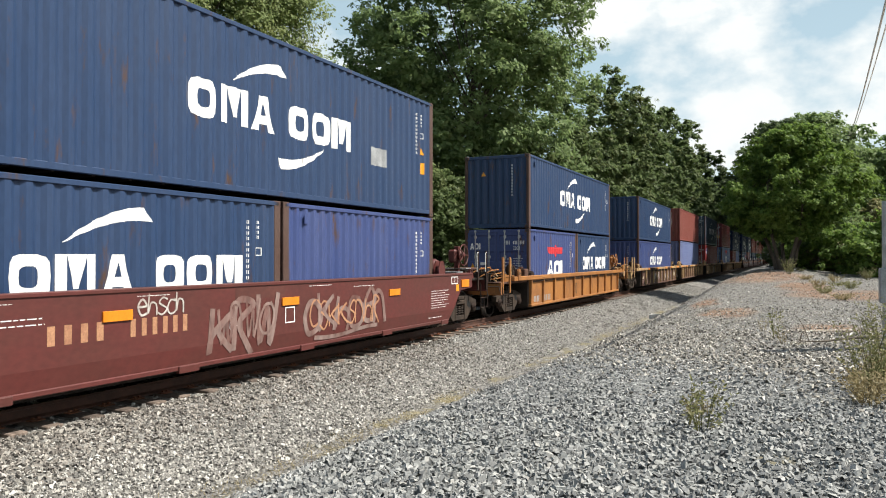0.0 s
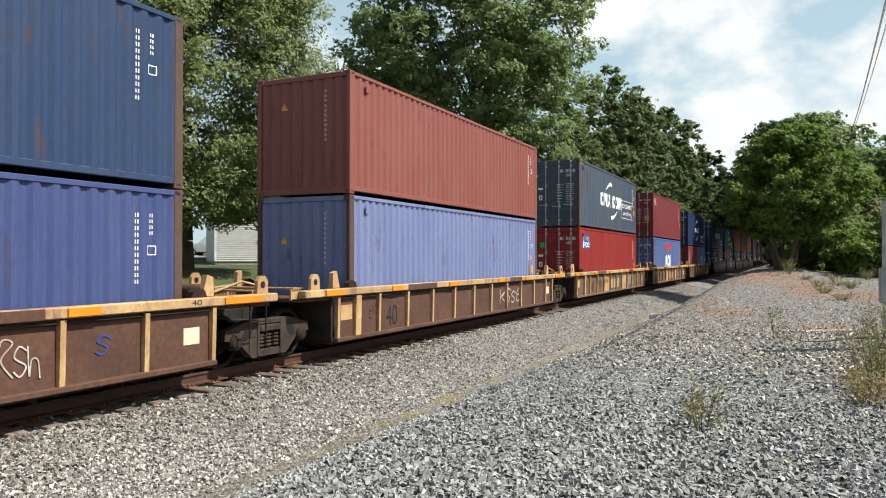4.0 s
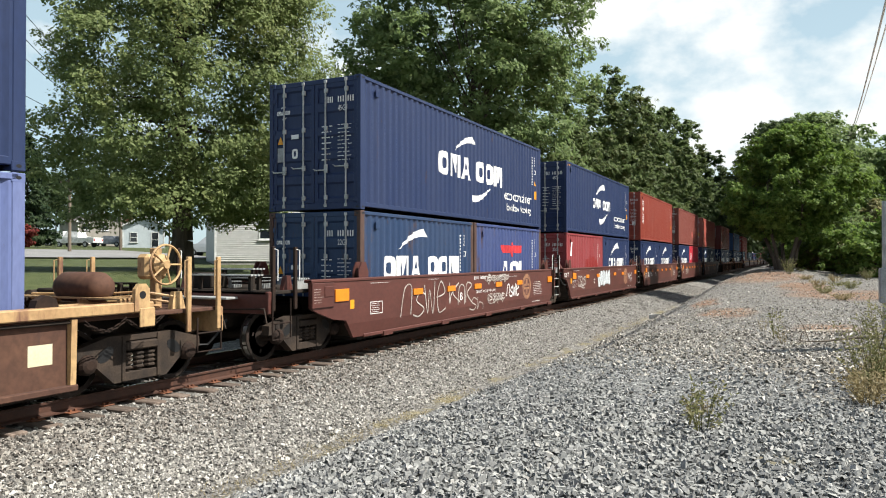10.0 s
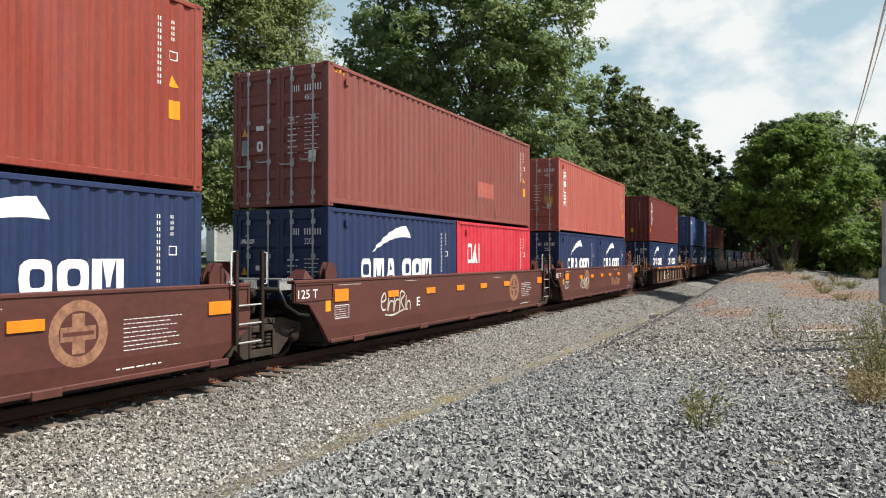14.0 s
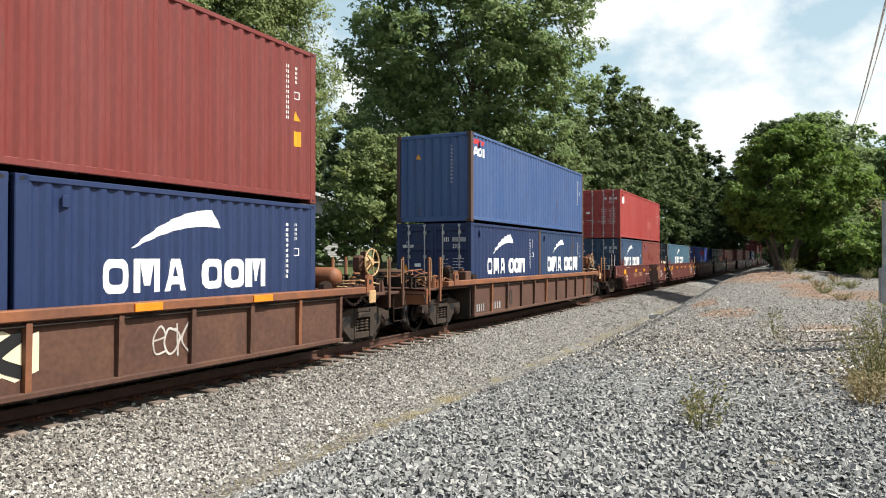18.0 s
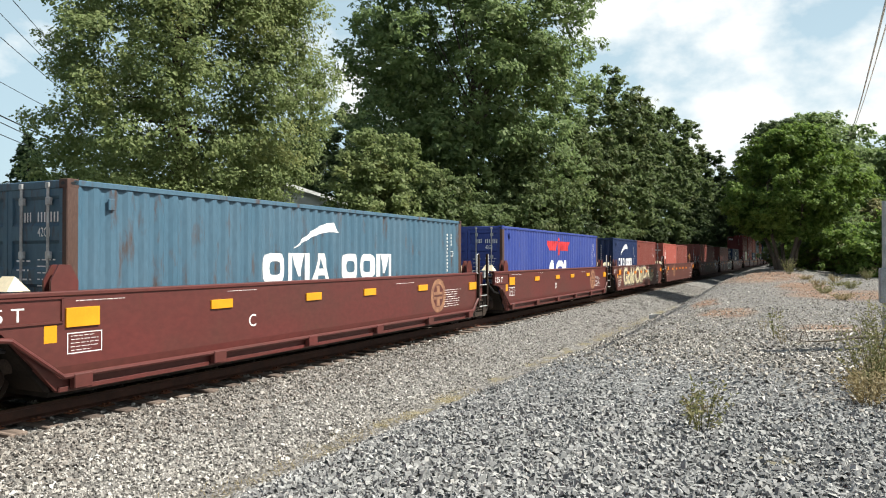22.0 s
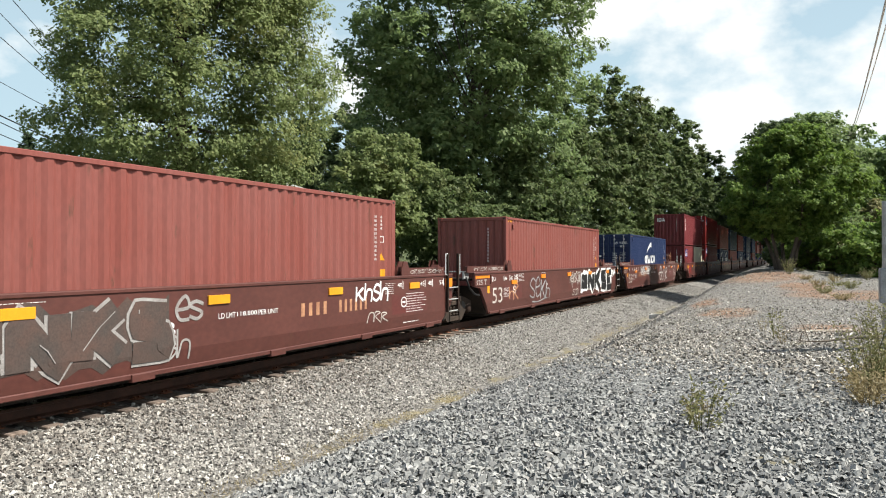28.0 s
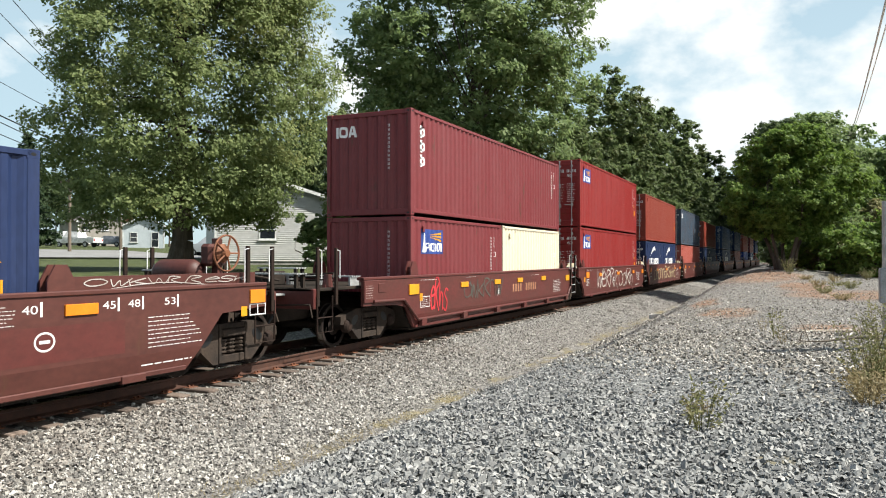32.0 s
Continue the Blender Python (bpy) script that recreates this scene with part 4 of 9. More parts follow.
def weed(label, x, y, height, spread, stems, mat, seed, leaf=0.05, group="weeds on the gravel"):
    rng = random.Random(seed)
    z = ground_z(x, y)
    ob = thing("weed", label, "weed", group, at=(x, y, z))
    s = Shape()
    vs, fs = [], []
    for k in range(stems):
        an, l = rng.uniform(0, 6.28), height * rng.uniform(0.55, 1.0)
        bx, by = 0.12 * spread * math.cos(an), 0.12 * spread * math.sin(an)
        ex, ey = spread * rng.uniform(0.2, 0.6) * math.cos(an), spread * rng.uniform(0.2, 0.6) * math.sin(an)
        pts = [Vector((bx + (ex - bx) * t ** 1.5, by + (ey - by) * t ** 1.5, l * t)) for t in (0, 0.35, 0.7, 1.0)]
        for a, b, w in zip(pts, pts[1:], (1.0, 0.75, 0.5)):
            s.tube(a, b, 0.0045 * w * (1 + height * 0.4), 4, 0.0035 * w, caps=False)
        for j in range(int(14 * height / leaf * 0.06) + 7):
            t = rng.uniform(0.12, 1.0)
            p = pts[0].lerp(pts[-1], t) + Vector((rng.uniform(-1, 1), rng.uniform(-1, 1), rng.uniform(-0.5, 1))) * 0.06 * spread
            d = Vector((rng.uniform(-1, 1), rng.uniform(-1, 1), rng.uniform(-0.2, 1.0))).normalized() * leaf * rng.uniform(0.6, 1.4)
            w = d.orthogonal().normalized() * leaf * 0.22
            i = len(vs)
            vs += [p, p + d * 0.5 + w, p + d, p + d * 0.5 - w]
            fs.append((i, i + 1, i + 2, i + 3))
    tagged(part("stalk", s, mat, ob), kind="stuff")
    tagged(part("foliage", Shape().add(vs, fs), mat, ob), kind="stuff")
    return ob


def make_weeds():
    x, y = spot(1240, 6.7)
    weed("spindly green weed growing through the gravel", x, y, 0.50, 0.55, 11, LEAF["weed"], 1, 0.05)
    x, y = spot(1212, 6.9)
    weed("spindly green weed growing through the gravel", x, y, 0.46, 0.3, 4, LEAF["weed"], 2, 0.045)
    x, y = spot(1372, 14.0)
    weed("tall thin weed standing in the gravel", x, y, 0.68, 0.35, 6, LEAF["weed"], 3, 0.06)
    rng = random.Random(9)
    for k in range(7):
        x, y = spot(1530 + 14 * k + rng.uniform(-6, 6), 8.3 + 0.6 * k + rng.uniform(-0.4, 0.8))
        weed("tall straggly yellow-green roadside weed", x, y, rng.uniform(0.75, 1.25), 0.6, 13, LEAF["weed"], 20 + k, 0.052, "weeds by the roadside")
    for k in range(6):
        x, y = spot(1530 + 9 * k + rng.uniform(-8, 8), 7.6 + 0.45 * k + rng.uniform(-0.4, 0.8))
        weed("clump of dry straw-coloured grass", x, y, rng.uniform(0.2, 0.42), 0.6, 24, LEAF["dry"], 40 + k, 0.05, "weeds by the roadside")
    for k in range(2):
        bear, d = rng.uniform(1400, 1560), rng.uniform(30, 52)
        x, y = spot(bear, d)
        if x < -2.5:
            continue
        weed("low green tuft on the stony ground" if k % 2 else "dry grass tuft on the stony ground", x, y, rng.uniform(0.08, 0.2), rng.uniform(0.5, 1.0), 12, LEAF["weed"], 70 + k, 0.12)
    for bear, d, h, kind in ((1396, 38, 0.85, "weed"), (1448, 30, 0.30, "dry"), (1458, 27, 0.28, "weed"), (1478, 33, 0.36, "dry"), (1506, 29, 0.34, "weed"), (1500, 44, 0.8, "weed"), (1535, 36, 0.6, "weed"), (1490, 24, 0.22, "dry"), (1425, 34, 0.2, "dry")):
        x, y = spot(bear, d)
        weed("bushy green weed at the edge of the dirt" if kind == "weed" else "low straw-coloured tuft on the dirt", x, y, h, 0.75, 30, LEAF[kind], int(bear), 0.07)
    for k, (bear, d, h) in enumerate(((1385, 13.2, 0.42), (1350, 15.5, 0.30), (1228, 7.2, 0.22), (1252, 7.4, 0.28))):
        x, y = spot(bear, d)
        weed("thin dry stalks standing in the gravel", x, y, h, 0.3, 5, LEAF["dry"], 130 + k, 0.03)
    # straw along the ditch
    vs, fs = [], []
    for k in range(3900):
        y = rng.uniform(4.2, 30)
        x = -5.68 + rng.gauss(0, 0.14)
        if noise.noise(Vector((x * 0.6, y * 0.55, 8))) < -0.12:
            continue
        z = ground_z(x, y)
        an, l = rng.uniform(0, 6.28), rng.uniform(0.03, 0.11)
        dx, dy, dz = math.cos(an) * l, math.sin(an) * l, rng.uniform(0.1, 0.8) * l
        i = len(vs)
        vs += [(x, y, z), (x + dx * 0.5 - dy * 0.05, y + dy * 0.5 + dx * 0.05, z + dz), (x + dx, y + dy, z + dz * 1.1), (x + dx * 0.5 + dy * 0.05, y + dy * 0.5 - dx * 0.05, z + dz)]
        fs.append((i, i + 1, i + 2, i + 3))
    me = Shape().add(vs, fs).mesh("ditch_grass", LEAF["dry"])
    tagged(new("ditch_grass", me), "short dry grass along the shallow ditch", "grass", kind="stuff")


make_weeds()


def make_litter():
    """A fallen branch, a bleached board and a pale rock on the yard."""
    rng = random.Random(31)
    wood = surface("dead_wood", (0.22, 0.185, 0.15), (0.14, 0.115, 0.09), rough=0.9, scale=5, streak=(4, 4, 0.5))
    x, y = spot(1522, 12.6)
    z = ground_z(x, y)
    b = thing("fallen_branch", "dead grey branch with bare twigs lying on the gravel", "branch", at=(x, y, z))
    limb = [Vector((0.75, 0.25, 0.10)), Vector((0.35, 0.10, 0.16)), Vector((-0.1, 0.0, 0.13)), Vector((-0.6, -0.1, 0.05)), Vector((-0.95, -0.05, 0.04))]
    t = Shape()
    for k in range(4):
        t.tube(limb[k], limb[k + 1], 0.040 - 0.008 * k, 7, 0.032 - 0.008 * k, caps=k == 0)
    part("limb", t, wood, b)
    for k in range(9):
        p = limb[k % 4].lerp(limb[k % 4 + 1], rng.random())
        q = p + Vector((rng.uniform(-0.45, 0.15), rng.uniform(-0.3, 0.35), rng.uniform(0.1, 0.42)))
        m = p.lerp(q, 0.5) + Vector((0, 0, 0.05))
        part("twig", Shape().tube(p, m, 0.011, 5, 0.008, caps=False).tube(m, q, 0.008, 5, 0.003), wood, b)
    x, y = spot(1462, 15.2)
    b = thing("board", "bleached weathered board lying on the bare soil", "board", at=(x, y, ground_z(x, y) + 0.01), rz=radians(28))
    part("plank", Shape().box(-0.55, 0.5, -0.06, 0.06, -0.01, 0.022, 0.006).box(-0.2, 0.62, 0.07, 0.11, -0.01, 0.015, 0.004), surface("bleached_wood", (0.42, 0.38, 0.31), (0.30, 0.26, 0.21), rough=0.9, scale=6, streak=(0.4, 5, 5)), b)
    for bear, d, size in ((1159, 23.5, 0.17), (1146, 25.5, 0.09)):
        x, y = spot(bear, d)
        r = thing("rock", "pale broken rock on the edge of the gravel", "rock", "pale rocks", at=(x, y, ground_z(x, y)))
        part("stone", Shape().add([(size * a * rng.uniform(0.6, 1.1), size * e * rng.uniform(0.6, 1.1), size * f * rng.uniform(0.5, 0.9)) for a in (-1, 1) for e in (-1, 1) for f in (-0.3, 1)],
                                  [(0, 1, 3, 2), (4, 6, 7, 5), (0, 4, 5, 1), (2, 3, 7, 6), (1, 5, 7, 3), (0, 2, 6, 4)]), surface("pale_rock", (0.62, 0.60, 0.57), (0.5, 0.48, 0.45), rough=0.9, scale=6), r)


make_litter()

# ---------------------------------------------------------------- houses, road, cars and poles beyond the line
SIDING = surface("siding", (0.50, 0.50, 0.48), (0.43, 0.43, 0.41), rough=0.6, scale=2, amount=0.2)
SIDING_TAN = surface("siding_tan", (0.30, 0.28, 0.245), (0.25, 0.23, 0.20), rough=0.65, scale=2, amount=0.2)
SIDING_BLUE = surface("siding_blue", (0.47, 0.52, 0.55), (0.41, 0.46, 0.49), rough=0.65, scale=2, amount=0.2)
ROOFING = surface("shingles", (0.16, 0.145, 0.13), (0.11, 0.10, 0.09), rough=0.9, scale=4, fine=40, amount=0.6)
TRIM = surface("trim_white", (0.78, 0.78, 0.76), rough=0.5, amount=0.15)
BRICK = surface("chimney_brick", (0.26, 0.10, 0.07), (0.20, 0.08, 0.06), rough=0.9, fine=30)
CONCRETE = surface("foundation", (0.33, 0.32, 0.30), rough=0.9)
PANE = surface("window_glass", (0.02, 0.025, 0.03), rough=0.06, amount=0.0, bump=0, spec=0.6)
ASPHALT = surface("asphalt_pale", (0.24, 0.235, 0.23), (0.18, 0.178, 0.175), rough=0.9, scale=0.6, fine=18)
POLE_WOOD = surface("pole_wood", (0.19, 0.155, 0.12), (0.13, 0.10, 0.078), rough=0.9, scale=3, streak=(4, 4, 0.3))


def house(label, x, y, z, rz, width, depth, wall_h, roof_h, siding, lap=0.12, windows=(), chimney=None, laps=True):
    """A gabled house, its gable wall on its local -y side."""
    h = thing("house", label, "house", "houses beyond the line", at=(x, y, z), rz=rz)
    w = width / 2
    part("foundation", Shape().box(-w + 0.03, w - 0.03, 0.03, depth - 0.03, -0.8, 0.40), CONCRETE, h)
    body = Shape()
    out = [(-w, 0.4), (w, 0.4), (w, wall_h), (0, wall_h + roof_h - 0.05), (-w, wall_h)]
    n = len(out)
    body.add([(a, 0.02, b) for a, b in out] + [(a, depth, b) for a, b in out], [tuple(range(n)), tuple(range(n, 2 * n))] + [(k, (k + 1) % n, n + (k + 1) % n, n + k) for k in range(n)])
    part("wall", body, siding, h)
    if laps:
        k = 0
        zz = 0.4
        while zz < wall_h + roof_h - 0.15:
            half = w if zz < wall_h else w * (1 - (zz - wall_h) / roof_h)
            t = Shape()
            t.add([(-half, 0.02, zz + lap), (half, 0.02, zz + lap), (half, -0.022, zz), (-half, -0.022, zz), (half, 0.02, zz), (-half, 0.02, zz)], [(0, 1, 2, 3), (3, 2, 4, 5)])
            part("siding_board", t, siding, h)
            zz += lap
    ov = 0.35
    for s in (1, -1):
        t = Shape()
        a, b = (s * (w + ov), wall_h - ov * roof_h / w), (0, wall_h + roof_h)
        t.add([(a[0], -ov, a[1]), (b[0], -ov, b[1]), (b[0], depth + ov, b[1]), (a[0], depth + ov, a[1]), (a[0], -ov, a[1] + 0.14), (b[0], -ov, b[1] + 0.14), (b[0], depth + ov, b[1] + 0.14), (a[0], depth + ov, a[1] + 0.14)],
              [(0, 1, 2, 3), (4, 5, 6, 7), (0, 1, 5, 4), (2, 3, 7, 6), (0, 3, 7, 4)])
        part("roof", t, ROOFING, h)
        t = Shape()
        t.add([(a[0], -ov - 0.03, a[1] - 0.04), (b[0], -ov - 0.03, b[1] - 0.04), (b[0], -ov - 0.03, b[1] + 0.15), (a[0], -ov - 0.03, a[1] + 0.15), (a[0], -ov, a[1] - 0.04), (b[0], -ov, b[1] - 0.04), (b[0], -ov, b[1] + 0.15), (a[0], -ov, a[1] + 0.15)],
              [(0, 1, 2, 3), (4, 5, 6, 7), (0, 1, 5, 4), (2, 3, 7, 6)])
        part("barge_board", t, TRIM, h)
        part("corner_board", Shape().box(min(s * (w - 0.08), s * (w + 0.03)), max(s * (w - 0.08), s * (w + 0.03)), -0.03, 0.05, 0.4, wall_h), TRIM, h)
    for cx, cz, ww, wh in windows:
        win = part("window", Shape().box(cx - ww / 2, cx + ww / 2, -0.05, 0.03, cz - wh / 2, cz + wh / 2), TRIM, h)
        part("pane", Shape().box(cx - ww / 2 + 0.07, cx + ww / 2 - 0.07, -0.056, -0.04, cz + 0.03, cz + wh / 2 - 0.07), PANE, win)
        part("pane", Shape().box(cx - ww / 2 + 0.07, cx + ww / 2 - 0.07, -0.056, -0.04, cz - wh / 2 + 0.07, cz - 0.03), PANE, win)
        part("sill", Shape().box(cx - ww / 2 - 0.06, cx + ww / 2 + 0.06, -0.10, 0.0, cz - wh / 2 - 0.06, cz - wh / 2), TRIM, win)
    if chimney:
        part("chimney", Shape().box(chimney[0] - 0.4, chimney[0] + 0.4, chimney[1], chimney[1] + 0.6, wall_h, wall_h + roof_h + 0.9), BRICK, h)
    return h


def parked_car(label, x, y, z, rz, coat, kind="sedan", group="cars by the road"):
    c = thing("car", label, "car", group, at=(x, y, z), rz=rz)
    L = 4.7 if kind != "pickup" else 5.6
    hgt, hood = {"sedan": (1.45, 0.92), "suv": (1.72, 1.05), "pickup": (1.85, 1.12)}[kind]
    prof = {"sedan": [(-2.3, 0.35), (-2.33, 0.75), (-1.9, 0.93), (-1.35, 0.97), (-0.75, 1.42), (0.45, 1.45), (1.25, 0.98), (2.15, 0.82), (2.33, 0.6), (2.3, 0.32)],
            "suv": [(-2.3, 0.4), (-2.33, 1.0), (-2.1, 1.55), (-1.8, 1.70), (0.3, 1.72), (1.05, 1.12), (2.1, 0.98), (2.33, 0.72), (2.3, 0.38)],
            "pickup": [(-2.75, 0.5), (-2.78, 1.12), (-0.75, 1.12), (-0.6, 1.82), (0.75, 1.85), (1.3, 1.2), (2.6, 1.12), (2.78, 0.8), (2.75, 0.45)]}[kind]
    n = len(prof)
    s = Shape()
    vs = []
    for yy, sc in ((-0.9, 0.0), (-0.84, 0.0), (0.84, 0.0), (0.9, 0.0)):
        for bear, pz in prof:
            inset = 0.16 * max(0, (pz - hood) / 0.6) if abs(yy) > 0.85 else 0.10 * max(0, (pz - hood) / 0.6)
            vs.append((bear, math.copysign(abs(yy) - inset, yy), pz if abs(yy) < 0.85 or pz < hood else pz - 0.02))
    fs = [tuple(range(n)), tuple(range(3 * n, 4 * n))]
    for j in range(3):
        fs += [(j * n + k, j * n + (k + 1) % n, (j + 1) * n + (k + 1) % n, (j + 1) * n + k) for k in range(n)]
    part("body", s.add(vs, fs), coat, c)
    x0, x1 = {"sedan": (-1.15, 1.0), "suv": (-1.95, 0.75), "pickup": (-0.5, 0.95)}[kind]
    for sy in (1, -1):
        yy = sy * 0.885
        out = [(x0, hood + 0.06), (x1, hood + 0.06), (x1 - 0.45, hgt - 0.1), (x0 + 0.35, hgt - 0.1)]
        g = Shape().add([(a, yy - sy * 0.13 * (b - hood) / 0.5, b) for a, b in out] + [(a, yy - sy * 0.05 - sy * 0.13 * (b - hood) / 0.5, b) for a, b in out], [(0, 1, 2, 3), (4, 5, 6, 7), (0, 1, 5, 4), (2, 3, 7, 6), (0, 3, 7, 4), (1, 2, 6, 5)])
        part("side_window", g, PANE, c)
        for wx in (-L * 0.30, L * 0.30):
            w = part("wheel", Shape().lathe((wx, sy * 0.70, 0.33), (0, sy, 0), [(0, 0.2), (0, 0.31), (0.03, 0.34), (0.19, 0.34), (0.22, 0.31), (0.22, 0.2)], 18), BLACK, c)
            part("rim", Shape().lathe((wx, sy * 0.90, 0.33), (0, sy, 0), [(0, 0.2), (0.03, 0.19), (0.02, 0.06)], 14), GALV, w)
        part("headlight", Shape().box(L / 2 - 0.16, L / 2 - 0.01, sy * 0.7 - 0.14, sy * 0.7 + 0.14, 0.62, 0.74, 0.03), GALV, c)
        part("tail_light", Shape().box(-L / 2 + 0.0, -L / 2 + 0.1, sy * 0.74 - 0.1, sy * 0.74 + 0.1, 0.72, 0.92, 0.03), RED_MARK, c)
    return c


CAR_SILVER = surface("car_silver", (0.46, 0.47, 0.48), (0.42, 0.43, 0.44), rough=0.25, metal=0.3, amount=0.05, bump=0)
CAR_WHITE = surface("car_white", (0.78, 0.78, 0.78), rough=0.25, amount=0.05, bump=0)
CAR_GREY = surface("car_grey", (0.20, 0.21, 0.23), rough=0.25, metal=0.3, amount=0.05, bump=0)
MOVING = []


def make_far_side():
    x, y = spot(497, 42)
    house("single-storey house with cream horizontal siding and shingled gable roof", x, y, 1.45, radians(46), 7.2, 11, 3.75, 1.05, SIDING, windows=((-0.75, 2.2, 0.95, 1.15),))
    x, y = spot(186, 104)
    house("two-storey tan house with a low gable roof", x, y, 3.1, radians(70), 7.2, 8, 4.0, 1.2, SIDING_TAN, windows=((-2.5, 3.3, 1.0, 1.0), (0.0, 3.3, 1.0, 1.0), (2.5, 3.3, 1.0, 1.0), (-2.5, 1.4, 1.0, 1.0), (2.4, 1.4, 1.0, 1.0)), laps=False)
    x, y = spot(254, 96)
    house("pale blue-white house with a brick chimney", x, y, 2.9, radians(46), 5.0, 8, 3.3, 1.2, SIDING_BLUE, windows=((-1.2, 1.8, 0.9, 1.3), (1.4, 1.5, 0.9, 2.0)), chimney=(-1.9, 2.0), laps=False)
    # road: a paved strip that climbs away
    s = Shape()
    pts = []
    for k in range(25):
        t = k / 24
        bear, d = -160 + 470 * t, 47 + 16 * t ** 1.2
        x, y = spot(bear, d)
        pts.append((x, y))
    vs, fs = [], []
    for k, (x, y) in enumerate(pts):
        a, b = pts[max(0, k - 1)], pts[min(len(pts) - 1, k + 1)]
        L = math.hypot(b[0] - a[0], b[1] - a[1])
        nx, ny = -(b[1] - a[1]) / L, (b[0] - a[0]) / L
        for q in range(-9, 10, 2):
            vs.append((x + nx * q, y + ny * q, ground_z(x + nx * q, y + ny * q) + 0.10 + 0.03 * (abs(q) < 5)))
    for k in range(24):
        for j in range(9):
            fs.append((10 * k + j, 10 * k + j + 1, 10 * k + j + 11, 10 * k + j + 10))
    me = Shape().add(vs, fs).mesh("road", ASPHALT)
    tagged(new("road", me), "pale grey residential street climbing past the houses", "road", kind="structure")
    for label, bear, d, rz, coat, kind in (("silver estate car parked beside the house", 376, 64, 205, CAR_SILVER, "suv"), ("grey sedan parked on the street", 195, 100, 200, CAR_GREY, "sedan"), ("white pickup truck parked on the grass", 136, 86, 196, CAR_WHITE, "pickup"),
                                         ("white car parked on the grass", 76, 88, 200, CAR_WHITE, "sedan"), ("white pickup truck parked on the grass", 112, 92, 192, CAR_WHITE, "pickup")):
        x, y = spot(bear, d)
        parked_car(label, x, y, ground_z(x, y), radians(rz), coat, kind)
    x, y = spot(-60, 55)
    MOVING.append(parked_car("silver sedan driving along the street", x, y, ground_z(x, y) + 0.05, radians(110), CAR_SILVER, "sedan"))
    for bear, d, hgt in ((326, 50, 8.0), (61, 90, 9.0), (123, 58, 6.4), (213, 74, 6.8)):
        x, y = spot(bear, d)
        z = ground_z(x, y)
        p = thing("utility_pole", "weathered wooden utility pole with a cross-arm", "utility pole", "poles", at=(x, y, z))
        part("pole", Shape().tube((0, 0, -0.2), (0, 0, hgt), 0.14, 10, 0.10), POLE_WOOD, p)
        part("cross_arm", Shape().box(-1.1, 1.1, -0.05, 0.05, hgt - 0.8, hgt - 0.68, 0.01), POLE_WOOD, p)
        for q in (-1.0, -0.4, 0.4, 1.0):
            part("insulator", Shape().lathe((q, 0, hgt - 0.68), (0, 0, 1), [(0, 0.03), (0.06, 0.06), (0.12, 0.03)], 8), GREY_MARK, p)

    def ray_point(bear, rise, d):
        x, y = spot(bear, d)
        return Vector((x, y, 2.045 + (456.4 - rise) / 1301.4 * d))
    for a, b, r in (((16, -5, 30), (326, 329, 50), 0.016), ((-10, 15, 30), (326, 343, 50), 0.016), ((-10, 58, 30), (326, 332, 50), 0.016), ((-10, 140, 30), (326, 307, 50), 0.014), ((-10, 200, 34), (326, 344, 50), 0.03), ((-10, 212, 34), (326, 356, 50), 0.022), ((-10, 234, 34), (326, 357, 50), 0.02),
                    ((1580, -35, 12.4), (1511, 224, 46), 0.022), ((1594, -35, 12.9), (1513, 226, 46.5), 0.016)):
        p, q = ray_point(*a), ray_point(*b)
        s = Shape()
        pts = []
        for k in range(9):
            t = k / 8
            m = p.lerp(q, t)
            m.z -= 0.5 * 4 * t * (1 - t) * 0.35
            pts.append(m)
        s.pipe(pts, r, 5)
        o = new("cable", s.mesh("cable", TRIM if a[0] > 1000 else BLACK))
        tagged(o, "thin overhead cable strung between utility poles", "cable", "overhead cables")
    # steel post at the edge of the yard
    x, y = spot(1577, 12.0)
    z = ground_z(x, y)
    p = thing("steel_post", "grey galvanised steel post with a bolted cabinet", "post", at=(x, y, z))
    part("post", Shape().tube((0, 0, -0.1), (0, 0, 2.42), 0.13, 12), GALV, p)
    part("cabinet", Shape().box(-0.17, 0.17, -0.14, 0.14, 0.75, 1.32, 0.015), GREY_MARK, p)


make_far_side()
# ---------------------------------------------------------------- flat marks that follow the sheet they are painted on
TEXTS = {}


def text_faces(words, height, bold=0.0):
    """Triangles of a line of writing, its capitals `height` high, from (0, 0) to the right."""
    key = (words, bold)
    if key not in TEXTS:
        cu = bpy.data.curves.new("writing", "FONT")
        cu.body, cu.size, cu.offset = words, 1.0, bold
        ob = bpy.data.objects.new("writing", cu)
        me = bpy.data.meshes.new_from_object(ob)
        polys = [[(me.vertices[i].co.x, me.vertices[i].co.y) for i in p.vertices] for p in me.polygons]
        bpy.data.objects.remove(ob)
        bpy.data.meshes.remove(me)
        bpy.data.curves.remove(cu)
        TEXTS[key] = polys
    s = height / 0.69
    return [[(x * s, y * s) for x, y in p] for p in TEXTS[key]]


def fit_box(polys, u0, v0, u1, v1):
    us, vs = [p[0] for q in polys for p in q], [p[1] for q in polys for p in q]
    a, b, c, d = min(us), max(us), min(vs), max(vs)
    return [[(u0 + (x - a) / (b - a) * (u1 - u0), v0 + (y - c) / (d - c) * (v1 - v0)) for x, y in q] for q in polys]


def fit_like(polys, ref, u0, v0, u1, v1):
    """Places polygons as fit_box() would place ref."""
    us, vs = [p[0] for q in ref for p in q], [p[1] for q in ref for p in q]
    a, b, c, d = min(us), max(us), min(vs), max(vs)
    return [[(u0 + (x - a) / (b - a) * (u1 - u0), v0 + (y - c) / (d - c) * (v1 - v0)) for x, y in q] for q in polys]


